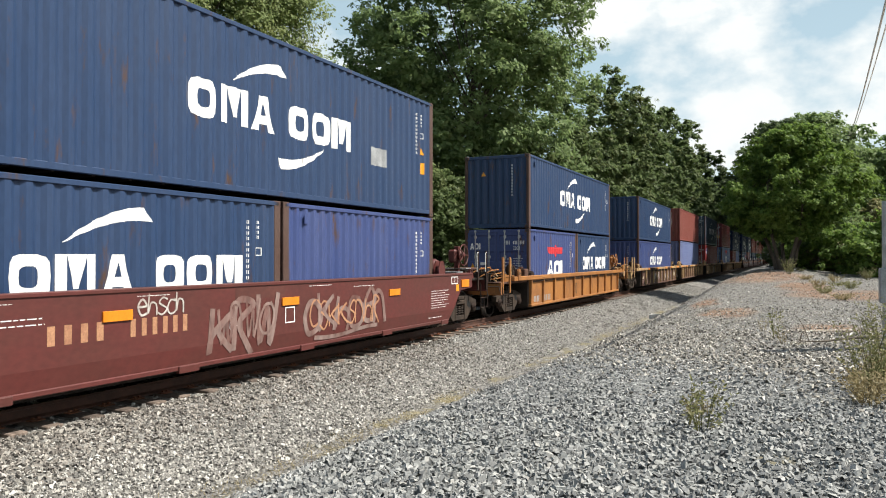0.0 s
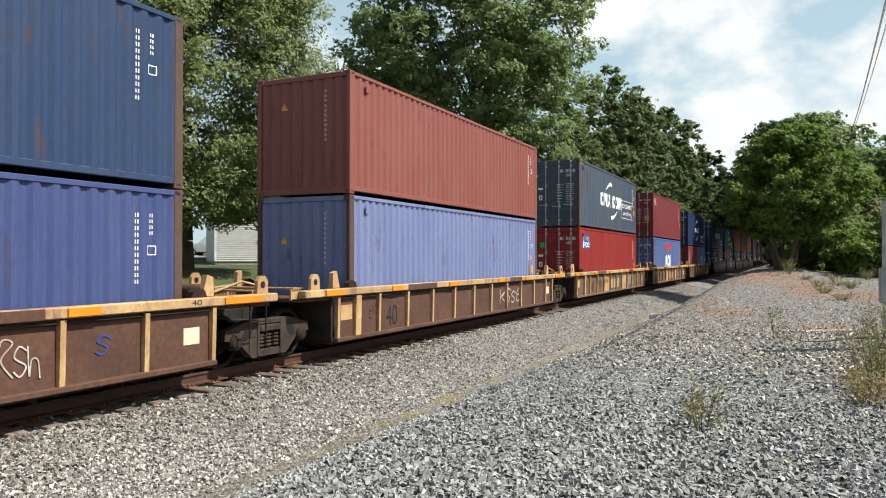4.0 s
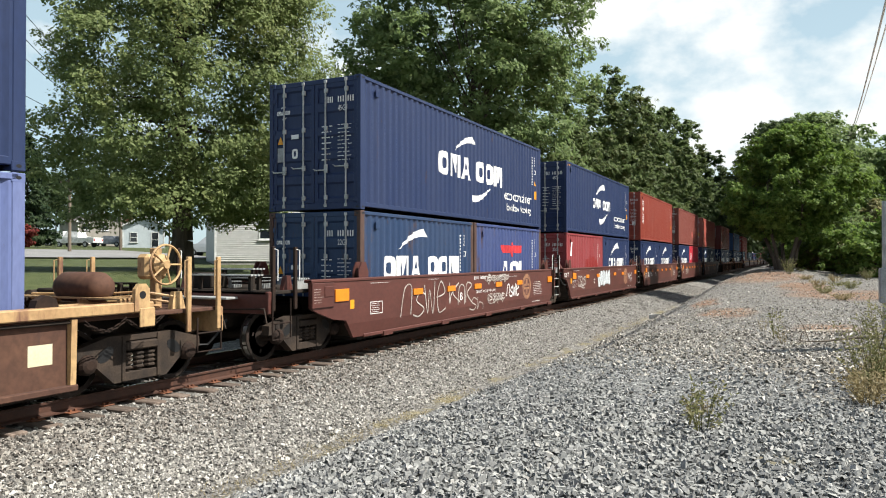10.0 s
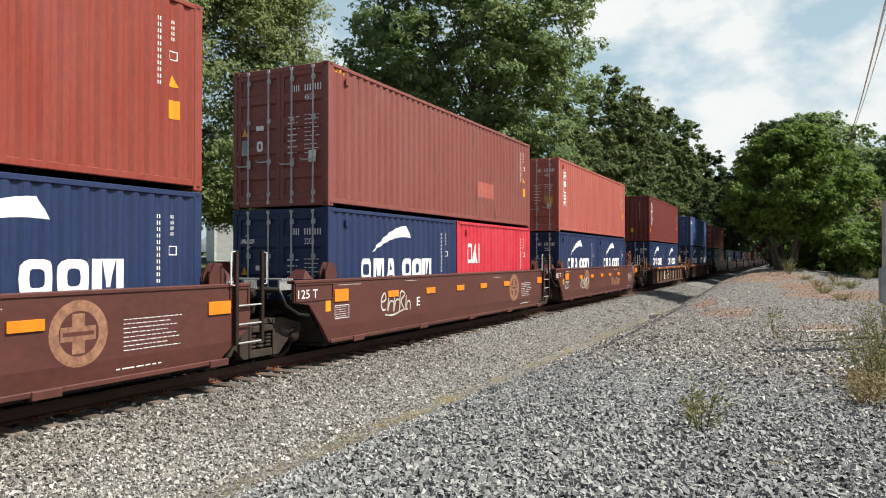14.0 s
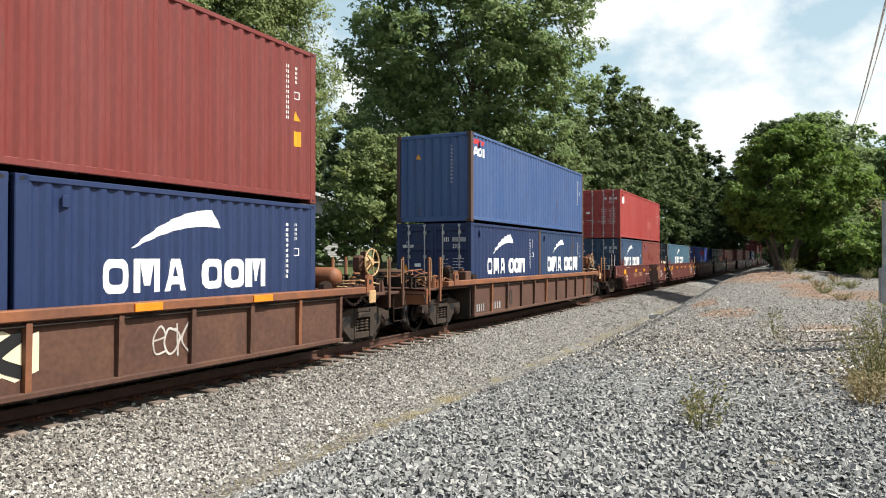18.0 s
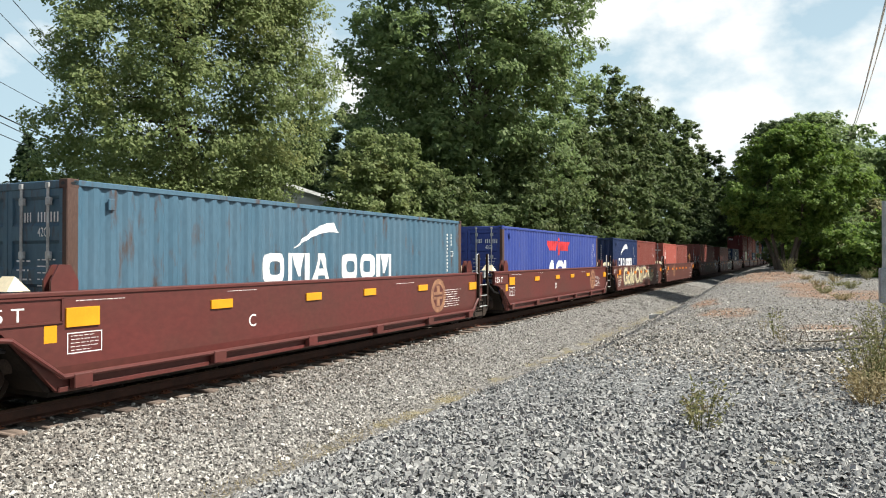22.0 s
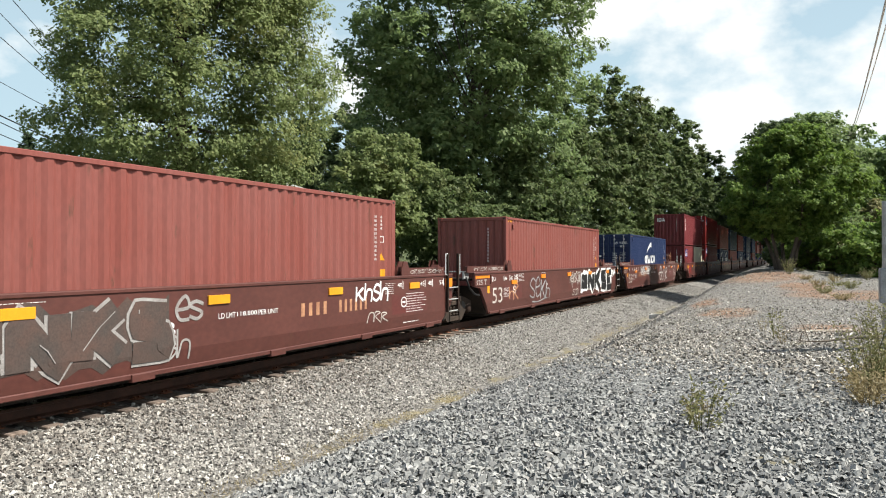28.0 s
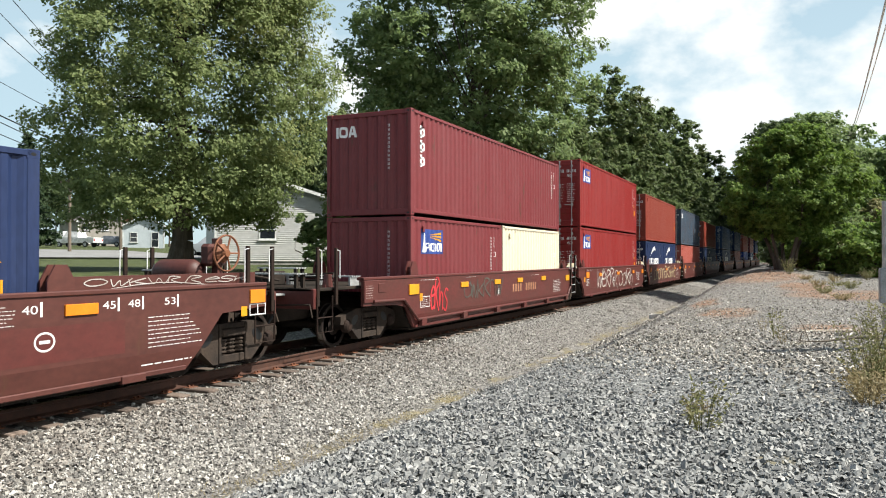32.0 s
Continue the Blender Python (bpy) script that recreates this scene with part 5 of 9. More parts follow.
def rect(u0, v0, u1, v1):
    return [[(u0, v0), (u1, v0), (u1, v1), (u0, v1)]]


def frame_rect(u0, v0, u1, v1, w):
    return rect(u0, v0, u1, v0 + w) + rect(u0, v1 - w, u1, v1) + rect(u0, v0 + w, u0 + w, v1 - w) + rect(u1 - w, v0 + w, u1, v1 - w)


def ring(u0, v0, u1, v1, w, n=14, e=0.55):
    cu, cv, ru, rv = (u0 + u1) / 2, (v0 + v1) / 2, (u1 - u0) / 2, (v1 - v0) / 2
    out = []

    def at(k, s):
        a = 2 * math.pi * k / n
        c, d = math.cos(a), math.sin(a)
        return (cu + (ru - s) * math.copysign(abs(c) ** e, c), cv + (rv - s) * math.copysign(abs(d) ** e, d))
    for k in range(n):
        out.append([at(k, 0), at(k + 1, 0), at(k + 1, w), at(k, w)])
    return out


def block_word(kinds, u0, v0, u1, v1, half=None, only=None):
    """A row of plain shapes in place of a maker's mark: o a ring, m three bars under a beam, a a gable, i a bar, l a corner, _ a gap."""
    wide = {"o": 1.0, "m": 1.1, "a": 1.0, "i": 0.3, "l": 0.8, "_": 0.42, "p": 0.9}
    total = sum(wide[k] + 0.14 for k in kinds) - 0.14
    s, u, out, h = (u1 - u0) / total, u0, [], v1 - v0
    for i, k in enumerate(kinds):
        w = wide[k] * s
        if (only is not None and i != only) or (half is not None and (i > kinds.index("_")) != bool(half)):
            u += w + 0.14 * s
            continue
        t = min(w, h) * 0.27
        if k == "o":
            out += ring(u, v0, u + w, v1, t)
        elif k == "m":
            out += rect(u, v0, u + t, v1) + rect(u + w - t, v0, u + w, v1) + [[(u + t, v1), (u + w / 2 - t * 0.3, v0 + h * 0.2),
                       (u + w / 2 + t * 0.3, v0 + h * 0.2), (u + w - t, v1), (u + w - t, v1 - h * 0.32), (u + t, v1 - h * 0.32)][:4]]
        elif k == "a":
            t *= 1.15
            lo, hi = t + (w / 2 - t) * 0.25, t + (w / 2 - t) * 0.56
            out += [[(u, v0), (u + t, v0), (u + w / 2, v0 + 0.8 * h), (u + w / 2, v1), (u + w / 2 - t * 0.5, v1)],
                    [(u + w - t, v0), (u + w, v0), (u + w / 2 + t * 0.5, v1), (u + w / 2, v1), (u + w / 2, v0 + 0.8 * h)],
                    [(u + lo, v0 + 0.2 * h), (u + w - lo, v0 + 0.2 * h), (u + w - hi, v0 + 0.45 * h), (u + hi, v0 + 0.45 * h)]]
        elif k == "i":
            out += rect(u, v0, u + w, v1)
        elif k == "l":
            out += rect(u, v0, u + t, v1) + rect(u + t, v0, u + w, v0 + t)
        elif k == "p":
            out += rect(u, v0, u + t, v0 + h * 0.4) + ring(u, v0 + h * 0.36, u + w, v1, t * 0.85)
        u += w + 0.14 * s
    return out


def swoosh(u0, v0, u1, v1, thick, flip=False, n=10):
    """A tapering arc from a point at (u0, v0) to a blunt end at (u1, v1)."""
    top, bot = [], []
    for k in range(n + 1):
        t = k / n
        u = u0 + (u1 - u0) * t
        v = v0 + (v1 - v0) * (1 - (1 - t) ** 1.9)
        w = thick * (0.06 + 0.94 * t ** 0.8)
        top.append((u, v))
        bot.append((u + 0.10 * t * (u1 - u0), v - w))
    out = [[top[k], top[k + 1], bot[k + 1], bot[k]] for k in range(n)]
    if flip:
        cu, cv = (u0 + u1) / 2, (v0 + v1) / 2
        out = [[(2 * cu - a, 2 * cv - b) for a, b in q] for q in out]
    return out


def bars(u0, v0, u1, v1, n, gap=0.28, up=False):
    """A row (or a column) of small upright bars in place of small writing."""
    out = []
    for k in range(n):
        if up:
            s = (v1 - v0) / n
            a, b, c, d = u0, v1 - (k + 1) * s + s * gap, u1, v1 - k * s
        else:
            s = (u1 - u0) / n
            a, b, c, d = u0 + k * s, v0, u0 + (k + 1) * s - s * gap, v1
        if up:
            w = (c - a) * 0.30
            out += rect(a, b, a + w, d) + rect(c - w, b, c, d)
        else:
            out += rect(a, b, a + (c - a) * 0.62, d)
    return out


def small_print(u0, v0, u1, v1, lines, rng):
    out, s = [], (v1 - v0) / lines
    for k in range(lines):
        u, v = u0, v1 - (k + 1) * s
        end = u1 - rng.random() * 0.3 * (u1 - u0)
        while u < end:
            w = s * (0.5 + 1.5 * rng.random())
            out += rect(u, v + s * 0.41, min(u + w, end), v + s * 0.59)
            u += w + s * 0.35
    return out


GLYPHS = (((0, 0), (0.1, 0.95), (0.6, 0.9), (0.8, 0)), ((0, 1), (0.05, 0), (0.1, 0.4), (0.9, 0.95), (0.3, 0.5), (1, 0)), ((0.9, 0.85), (0.4, 1), (0.1, 0.7), (0.8, 0.35), (0.5, 0), (0, 0.15)),
          ((0.1, 0.5), (0.9, 0.6), (0.6, 1), (0.1, 0.6), (0.3, 0.05), (0.95, 0.1)), ((0, 0), (0.1, 1), (0.8, 0.9), (0.2, 0.5), (0.9, -0.1)), ((0, 1), (0.25, 0), (0.5, 0.8), (0.75, 0), (1.05, 1.1)),
          ((0.05, 1.15), (0.05, 0), (0.3, 0.6), (0.8, 0.5), (0.85, -0.1)), ())


def scrawl(u0, v0, u1, v1, n, seed, w=0.03):
    """A sprayed tag: looping strokes side by side, and a line under them. Gives (points, width) of each stroke."""
    rng = random.Random(seed)
    k, out, hgt = (u1 - u0) / n, [], v1 - v0
    for i in range(n):
        g = rng.choice(GLYPHS) or [(0.5 + 0.5 * math.cos(j * 1.1 + 1), 0.5 + 0.48 * math.sin(j * 1.1 + 1)) for j in range(7)]
        wide, tall, base, lean = k * rng.uniform(0.9, 1.2), hgt * rng.uniform(0.65, 0.9), v0 + hgt * rng.uniform(0.02, 0.14), rng.uniform(-0.05, 0.25)
        keys = [(u0 + i * k + wide * (x + rng.uniform(-0.06, 0.06)) + lean * k * y, base + tall * min(1.05, y + rng.uniform(-0.05, 0.05))) for x, y in g]
        m, pts = len(keys), []
        for j in range(m - 1):
            p0, p1, p2, p3 = keys[max(0, j - 1)], keys[j], keys[j + 1], keys[min(m - 1, j + 2)]
            for q in range(6):
                t = q / 6
                pts.append(tuple(0.5 * (2 * p1[e] + (p2[e] - p0[e]) * t + (2 * p0[e] - 5 * p1[e] + 4 * p2[e] - p3[e]) * t * t + (3 * p1[e] - p0[e] - 3 * p2[e] + p3[e]) * t ** 3) for e in (0, 1)))
        pts.append(keys[-1])
        out.append((pts, w * rng.uniform(0.8, 1.15)))
    if n > 3 and seed % 3 == 0:
        out.append(([(u0 + (u1 - u0) * t / 8, v0 - 0.02 + 0.05 * math.sin(t * 0.8 + seed)) for t in range(1, 8)], w * 0.8))
    return out


BLOCKS = (((0.05, 0.0), (0.10, 1.0), (0.85, 0.0), (0.90, 1.0)), ((0.10, 1.0), (0.12, 0.0), (0.14, 0.45), (0.90, 1.0), (0.35, 0.55), (0.95, 0.0)), ((0.90, 0.95), (0.15, 0.95), (0.12, 0.55), (0.85, 0.5), (0.88, 0.05), (0.08, 0.08)),
          ((0.90, 1.0), (0.15, 0.95), (0.10, 0.5), (0.70, 0.5), (0.12, 0.48), (0.15, 0.03), (0.95, 0.0)), ((0.12, 0.0), (0.10, 0.95), (0.80, 0.92), (0.78, 0.5), (0.15, 0.48), (0.90, 0.0)),
          ((0.30, 0.0), (0.32, 1.0), (0.34, 0.66), (0.02, 0.66), (0.98, 0.66), (0.66, 0.66), (0.68, 1.0), (0.70, 0.32), (0.04, 0.32), (0.96, 0.32), (0.72, 0.32), (0.70, 0.0)))


def throw_up(u0, v0, u1, v1, n, seed, w):
    """Heavy sprayed letters without a meaning: broad bent strokes, one set for each letter. Gives (points, width) of each stroke."""
    rng = random.Random(seed)
    k, out, m = (u1 - u0) / n, [], w * 0.5
    for i in range(n):
        g = BLOCKS[(i + seed) % len(BLOCKS)]
        lift = rng.uniform(0, 0.10) * (v1 - v0)
        top = v1 - m - rng.uniform(0, 0.08) * (v1 - v0)
        keys = [(u0 + i * k + m * 0.6 + (k - m * 0.9) * (x + rng.uniform(-0.05, 0.05)), v0 + m + lift + (top - v0 - m - lift) * min(1, max(0, y + rng.uniform(-0.05, 0.05)))) for x, y in g]
        pts = []
        for a, b in zip(keys, keys[1:]):
            pts += [(a[0] + (b[0] - a[0]) * t, a[1] + (b[1] - a[1]) * t) for t in (0.0, 0.12, 0.5, 0.88)]
        out.append((pts + [keys[-1]], w * rng.uniform(0.85, 1.1)))
    return out


def tangle(u0, v0, u1, v1, n, seed, w):
    """A dense thin-lined tag: letters that overlap, with points drawn out below them."""
    rng = random.Random(seed)
    out = scrawl(u0, v0 + 0.25 * (v1 - v0), u1, v1, n, seed, w) + scrawl(u0 + 0.1, v0 + 0.35 * (v1 - v0), u1 + 0.05, v1, int(n * 0.7), seed + 40, w)
    for i in range(max(2, n // 2)):
        u = u0 + (u1 - u0) * (i + rng.uniform(0.2, 0.8)) / max(2, n // 2)
        out.append(([(u - 0.16, v0 + 0.45 * (v1 - v0)), (u - 0.08, v0 + 0.30 * (v1 - v0)), (u, v0), (u + 0.05, v0 + 0.28 * (v1 - v0)), (u + 0.16, v0 + 0.42 * (v1 - v0))], w * 0.9))
    return out


def sprayed(strokes, x, tilt):
    """Strokes of paint on a side sheet at x: one ribbon each, a hair's breadth over the one before."""
    s = Shape()
    for i, (pts, w) in enumerate(strokes):
        vs, m = [], len(pts)
        for k, (a, b) in enumerate(pts):
            p, q = pts[max(0, k - 1)], pts[min(m - 1, k + 1)]
            L = math.hypot(q[0] - p[0], q[1] - p[1]) or 1
            nx, nz = -(q[1] - p[1]) / L * w / 2, (q[0] - p[0]) / L * w / 2
            e = x + 0.002 + 0.0008 * i + 0.002 * k / m
            vs += [(e - tilt(b + nz), a + nx, b + nz), (e - tilt(b - nz), a - nx, b - nz)]
        s.add(vs, [(2 * k, 2 * k + 1, 2 * k + 3, 2 * k + 2) for k in range(m - 1)])
    return s


def rough_patch(u0, v0, u1, v1, seed, n=14):
    """A sprayed area with an uneven edge."""
    rng = random.Random(seed)
    h = v1 - v0
    top = [(u0 + (u1 - u0) * k / n, v1 - rng.uniform(0, 0.22) * h) for k in range(n + 1)]
    bot = [(u0 + (u1 - u0) * k / n, v0 + rng.uniform(0, 0.22) * h) for k in range(n + 1)]
    return [[bot[k], bot[k + 1], top[k + 1], top[k]] for k in range(n)]


def clip_u(poly, u, keep_right):
    out = []
    for k in range(len(poly)):
        a, b = poly[k - 1], poly[k]
        ia, ib = (a[0] >= u) == keep_right, (b[0] >= u) == keep_right
        if ia != ib:
            t = (u - a[0]) / (b[0] - a[0])
            out.append((u, a[1] + t * (b[1] - a[1])))
        if ib:
            out.append(b)
    return out


def lay(shape, polys, place, breaks=(), mat=0):
    """Lays polygons on a sheet; place(u, v) gives the point in space; breaks: the sheet's fold lines."""
    for p in polys:
        a, b = min(q[0] for q in p), max(q[0] for q in p)
        cuts = [u for u in breaks if a < u < b]
        pieces, rest = [], p
        for u in cuts:
            pieces.append(clip_u(rest, u, False))
            rest = clip_u(rest, u, True)
        pieces.append(rest)
        for q in pieces:
            if len(q) > 2:
                ids = []
                for u, v in q:
                    key = (round(u, 4), round(v, 4))
                    if key not in shape.seen:
                        shape.seen[key] = len(shape.v)
                        shape.v.append(tuple(place(u, v)))
                    if shape.seen[key] not in ids:
                        ids.append(shape.seen[key])
                if len(ids) > 2:
                    shape.f.append(tuple(ids))
                    shape.m.append(mat)
    return shape


# ---------------------------------------------------------------- shipping containers
FOLD = 0.034


def folds(L):
    """Fold lines of a corrugated wall of length L: positions and depths."""
    n = round((L - 0.34) / 0.278)
    s = (L - 0.34) / n
    out = [(0.17, 0.0)]
    for k in range(n):
        y = 0.17 + k * s
        out += [(y + s * 0.14, 0.0), (y + s * 0.38, FOLD), (y + s * 0.62, FOLD), (y + s * 0.86, 0.0)]
    return out + [(L - 0.17, 0.0)]


def depth_at(fl, y):
    for (a, d), (b, e) in zip(fl, fl[1:]):
        if a <= y <= b:
            return d + (e - d) * (y - a) / (b - a) if b > a else d
    return 0.0


FOLDS = {L: folds(L) for L in (12.192, 6.058)}
END_FOLDS = []
for k in range(8):
    u = -1.12 + 0.28 * k
    END_FOLDS += [(u + 0.02, 0.0), (u + 0.09, 0.0), (u + 0.14, 0.042), (u + 0.22, 0.042), (u + 0.27, 0.0)]
KEEP = {}


def kept(key, make):
    if key not in KEEP:
        KEEP[key] = make()
    return KEEP[key]


def c_side(L, h, sign, m):
    s, xo = Shape(), 1.206
    fl = FOLDS[L]
    vs = []
    for y, d in fl:
        vs += [(sign * (xo - d), y, 0.155), (sign * (xo - d), y, h - 0.085)]
    s.add(vs, [(2 * k, 2 * k + 2, 2 * k + 3, 2 * k + 1) for k in range(len(fl) - 1)])
    # inner skin, so that the wall has a thickness
    s.add([(sign * 1.16, 0.17, 0.155), (sign * 1.16, L - 0.17, 0.155), (sign * 1.16, L - 0.17, h - 0.085), (sign * 1.16, 0.17, h - 0.085)], [(0, 1, 2, 3)])
    # small vent cover
    s.box(min(sign * 1.205, sign * 1.235), max(sign * 1.205, sign * 1.235), 0.62, 0.72, h - 0.38, h - 0.22, 0.008)
    return s.mesh("side_panel", m)


def c_endwall(h, m):
    s = Shape()
    vs = []
    for u, d in END_FOLDS:
        vs += [(u, 0.035 + d, 0.16), (u, 0.035 + d, h - 0.11)]
    s.add(vs, [(2 * k, 2 * k + 2, 2 * k + 3, 2 * k + 1) for k in range(len(END_FOLDS) - 1)])
    s.add([(-1.12, 0.1, 0.16), (1.12, 0.1, 0.16), (1.12, 0.1, h - 0.11), (-1.12, 0.1, h - 0.11)], [(0, 1, 2, 3)])
    return s.mesh("end_wall", m)


def c_door(h, x0, x1, m):
    s = Shape()
    z0, z1 = 0.17, h - 0.12
    n = 5 if h > 2.7 else 4
    zs = [(z0, 0.03)]
    step = (z1 - z0) / n
    for k in range(n):
        a = z0 + k * step
        zs += [(a + 0.16 * step, 0.03), (a + 0.24 * step, 0.062), (a + 0.76 * step, 0.062), (a + 0.84 * step, 0.03)]
    zs += [(z1, 0.03)]
    e = 0.09
    for xa, xb in ((x0, x0 + e), (x1 - e, x1)):
        s.box(xa, xb, 0.028, 0.09, z0, z1, 0.006)
    vs = []
    for z, y in zs:
        vs += [(x0 + e, y, z), (x1 - e, y, z)]
    s.add(vs, [(2 * k, 2 * k + 1, 2 * k + 3, 2 * k + 2) for k in range(len(zs) - 1)])
    s.box(x0 + e, x1 - e, 0.075, 0.09, z0, z1)
    return s.mesh("door", m)


def c_rod(h):
    s = Shape()
    s.tube((0, 0, 0.10), (0, 0, h - 0.05), 0.019, 8)
    for z in (0.11, h - 0.07):
        s.box(-0.035, 0.035, -0.02, 0.03, z - 0.04, z + 0.03, 0.006)
    for z in (0.28, h * 0.33, h * 0.62, h - 0.28):
        s.box(-0.03, 0.055, -0.022, 0.03, z - 0.05, z + 0.05, 0.008)
    return s.mesh("lock_rod", GALV)


def c_handle():
    s = Shape()
    s.box(-0.30, 0.06, -0.012, 0.012, -0.014, 0.014, 0.005)
    s.box(-0.04, 0.04, -0.02, 0.03, -0.06, 0.03, 0.006)
    s.tube((-0.26, 0, 0), (-0.34, 0, 0.035), 0.010, 6)
    return s.mesh("handle", GALV)


def c_casting():
    s = Shape()
    s.box(-0.081, 0.081, -0.089, 0.089, -0.059, 0.059, 0.008)
    # flat black ovals on the closed block: the holes' darkness as colour
    oval = [(0.036 * math.cos(a), 0.022 * math.sin(a)) for a in [k * math.pi / 6 for k in range(12)]]
    s.add([(0.082, u, v) for u, v in oval], [tuple(range(12))], 1)
    s.add([(-0.082, u, v) for u, v in oval], [tuple(range(12))], 1)
    s.add([(u, -0.09, v) for u, v in oval], [tuple(range(12))], 1)
    s.add([(u, 0.09, v) for u, v in oval], [tuple(range(12))], 1)
    return s


def container(label, L, h, coat, near="wall", marks="", posts=None, group="containers on the train", ident=True, seed=0):
    """One shipping container, its near lower corner line at y = 0, on z = 0."""
    m = PAINT[coat]
    name = "shipping_container"
    c = thing(name, label, "container", group)
    key = (L, h, coat)
    for sign in (1, -1):
        part("side_panel", kept(("side", key, sign), lambda: c_side(L, h, sign, m)), m, c)
    pm = posts or m

    def rail(z0, z1, x0, x1):
        return Shape().box(x0, x1, 0.09, L - 0.09, z0, z1, 0.01).mesh("rail", m)
    for sign in (1, -1):
        a, b = sorted((sign * 1.145, sign * 1.219))
        part("top_side_rail", kept(("tsr", key, sign), lambda: rail(h - 0.09, h - 0.01, a, b)), m, c)
        part("bottom_side_rail", kept(("bsr", key, sign), lambda: rail(0.065, 0.165, a - 0.012 * sign, b - 0.012 * sign)), m, c)

    def roof():
        s = Shape()
        s.box(-1.16, 1.16, 0.1, L - 0.1, h - 0.06, h - 0.025)
        for k in range(int(L / 0.55)):
            s.box(-1.05, 1.05, 0.35 + k * 0.55, 0.6 + k * 0.55, h - 0.03, h - 0.008, 0.01)
        return s.mesh("roof", m)
    part("roof", kept(("roof", key), roof), m, c)

    def base():
        line = [(L - 0.1, 0.15), (0.1, 0.15), (0.1, 0.10)]
        for k in range(int(L / 0.6)):
            a, b = 0.4 + k * 0.6, 0.45 + k * 0.6
            line += [(a, 0.10), (a, 0.05), (b, 0.05), (b, 0.10)]
        return Shape().slab(line + [(L - 0.1, 0.10)], -1.125, 1.125).mesh("floor", DARK)
    part("floor", kept(("base", L), base), DARK, c)

    def post():
        return Shape().box(-0.05, 0.05, -0.085, 0.085, 0.1, h - 0.1, 0.012).mesh("corner_post", pm)
    for sx in (1, -1):
        for y in (0.086, L - 0.086):
            part("corner_post", kept(("post", h, pm.name), post), pm, c, at=(sx * 1.168, y, 0))
            for z in (0.06, h - 0.06):
                part("corner_casting", kept(("cast", coat), lambda: c_casting().mesh("corner_casting", POST_RUST if coat in ("navy_old", "slate", "teal", "blue", "blue_pale", "steel_blue", "blue_mid") else m, BLACK)),
                     m, c, at=(sx * 1.138, y + (0.003 if y < 1 else -0.003), z))

    def sill(z0, z1, y0, y1):
        return Shape().box(-1.12, 1.12, y0, y1, z0, z1, 0.01).mesh("sill", m)
    part("front_sill", kept(("sill0", key), lambda: sill(0.02, 0.165, 0.02, 0.12)), m, c)
    part("front_header", kept(("head0", key), lambda: sill(h - 0.12, h - 0.012, 0.02, 0.12)), m, c)
    part("rear_wall", kept(("rear", key), lambda: sill(0.02, h - 0.012, L - 0.1, L - 0.04)), m, c)
    if near == "door":
        for x0, x1 in ((-1.115, -0.006), (0.006, 1.115)):
            d = part("door", kept(("door", h, coat, x0), lambda: c_door(h, x0, x1, m)), m, c)
            for x in (x0 + 0.30, x1 - 0.28):
                part("lock_rod", kept(("rod", h), lambda: c_rod(h)), GALV, d, "galvanised locking rod", at=(x, 0.012, 0))
                part("handle", kept(("handle",), c_handle), GALV, d, at=(x + 0.02, 0.0, 0.95 if x > x0 + 0.4 else 0.88))
            for z in (0.35, h * 0.4, h * 0.62, h - 0.4):
                xh = x0 if x0 < -0.5 else x1
                part("hinge", kept(("hinge", coat), lambda: Shape().box(-0.05, 0.05, -0.012, 0.012, -0.05, 0.05, 0.006).mesh("hinge", m)), m, d, at=(xh, 0.022, z))
    else:
        part("end_wall", kept(("endwall", h, coat), lambda: c_endwall(h, m)), m, c)
    side_marks(c, L, h, marks, near, ident, seed)
    return c


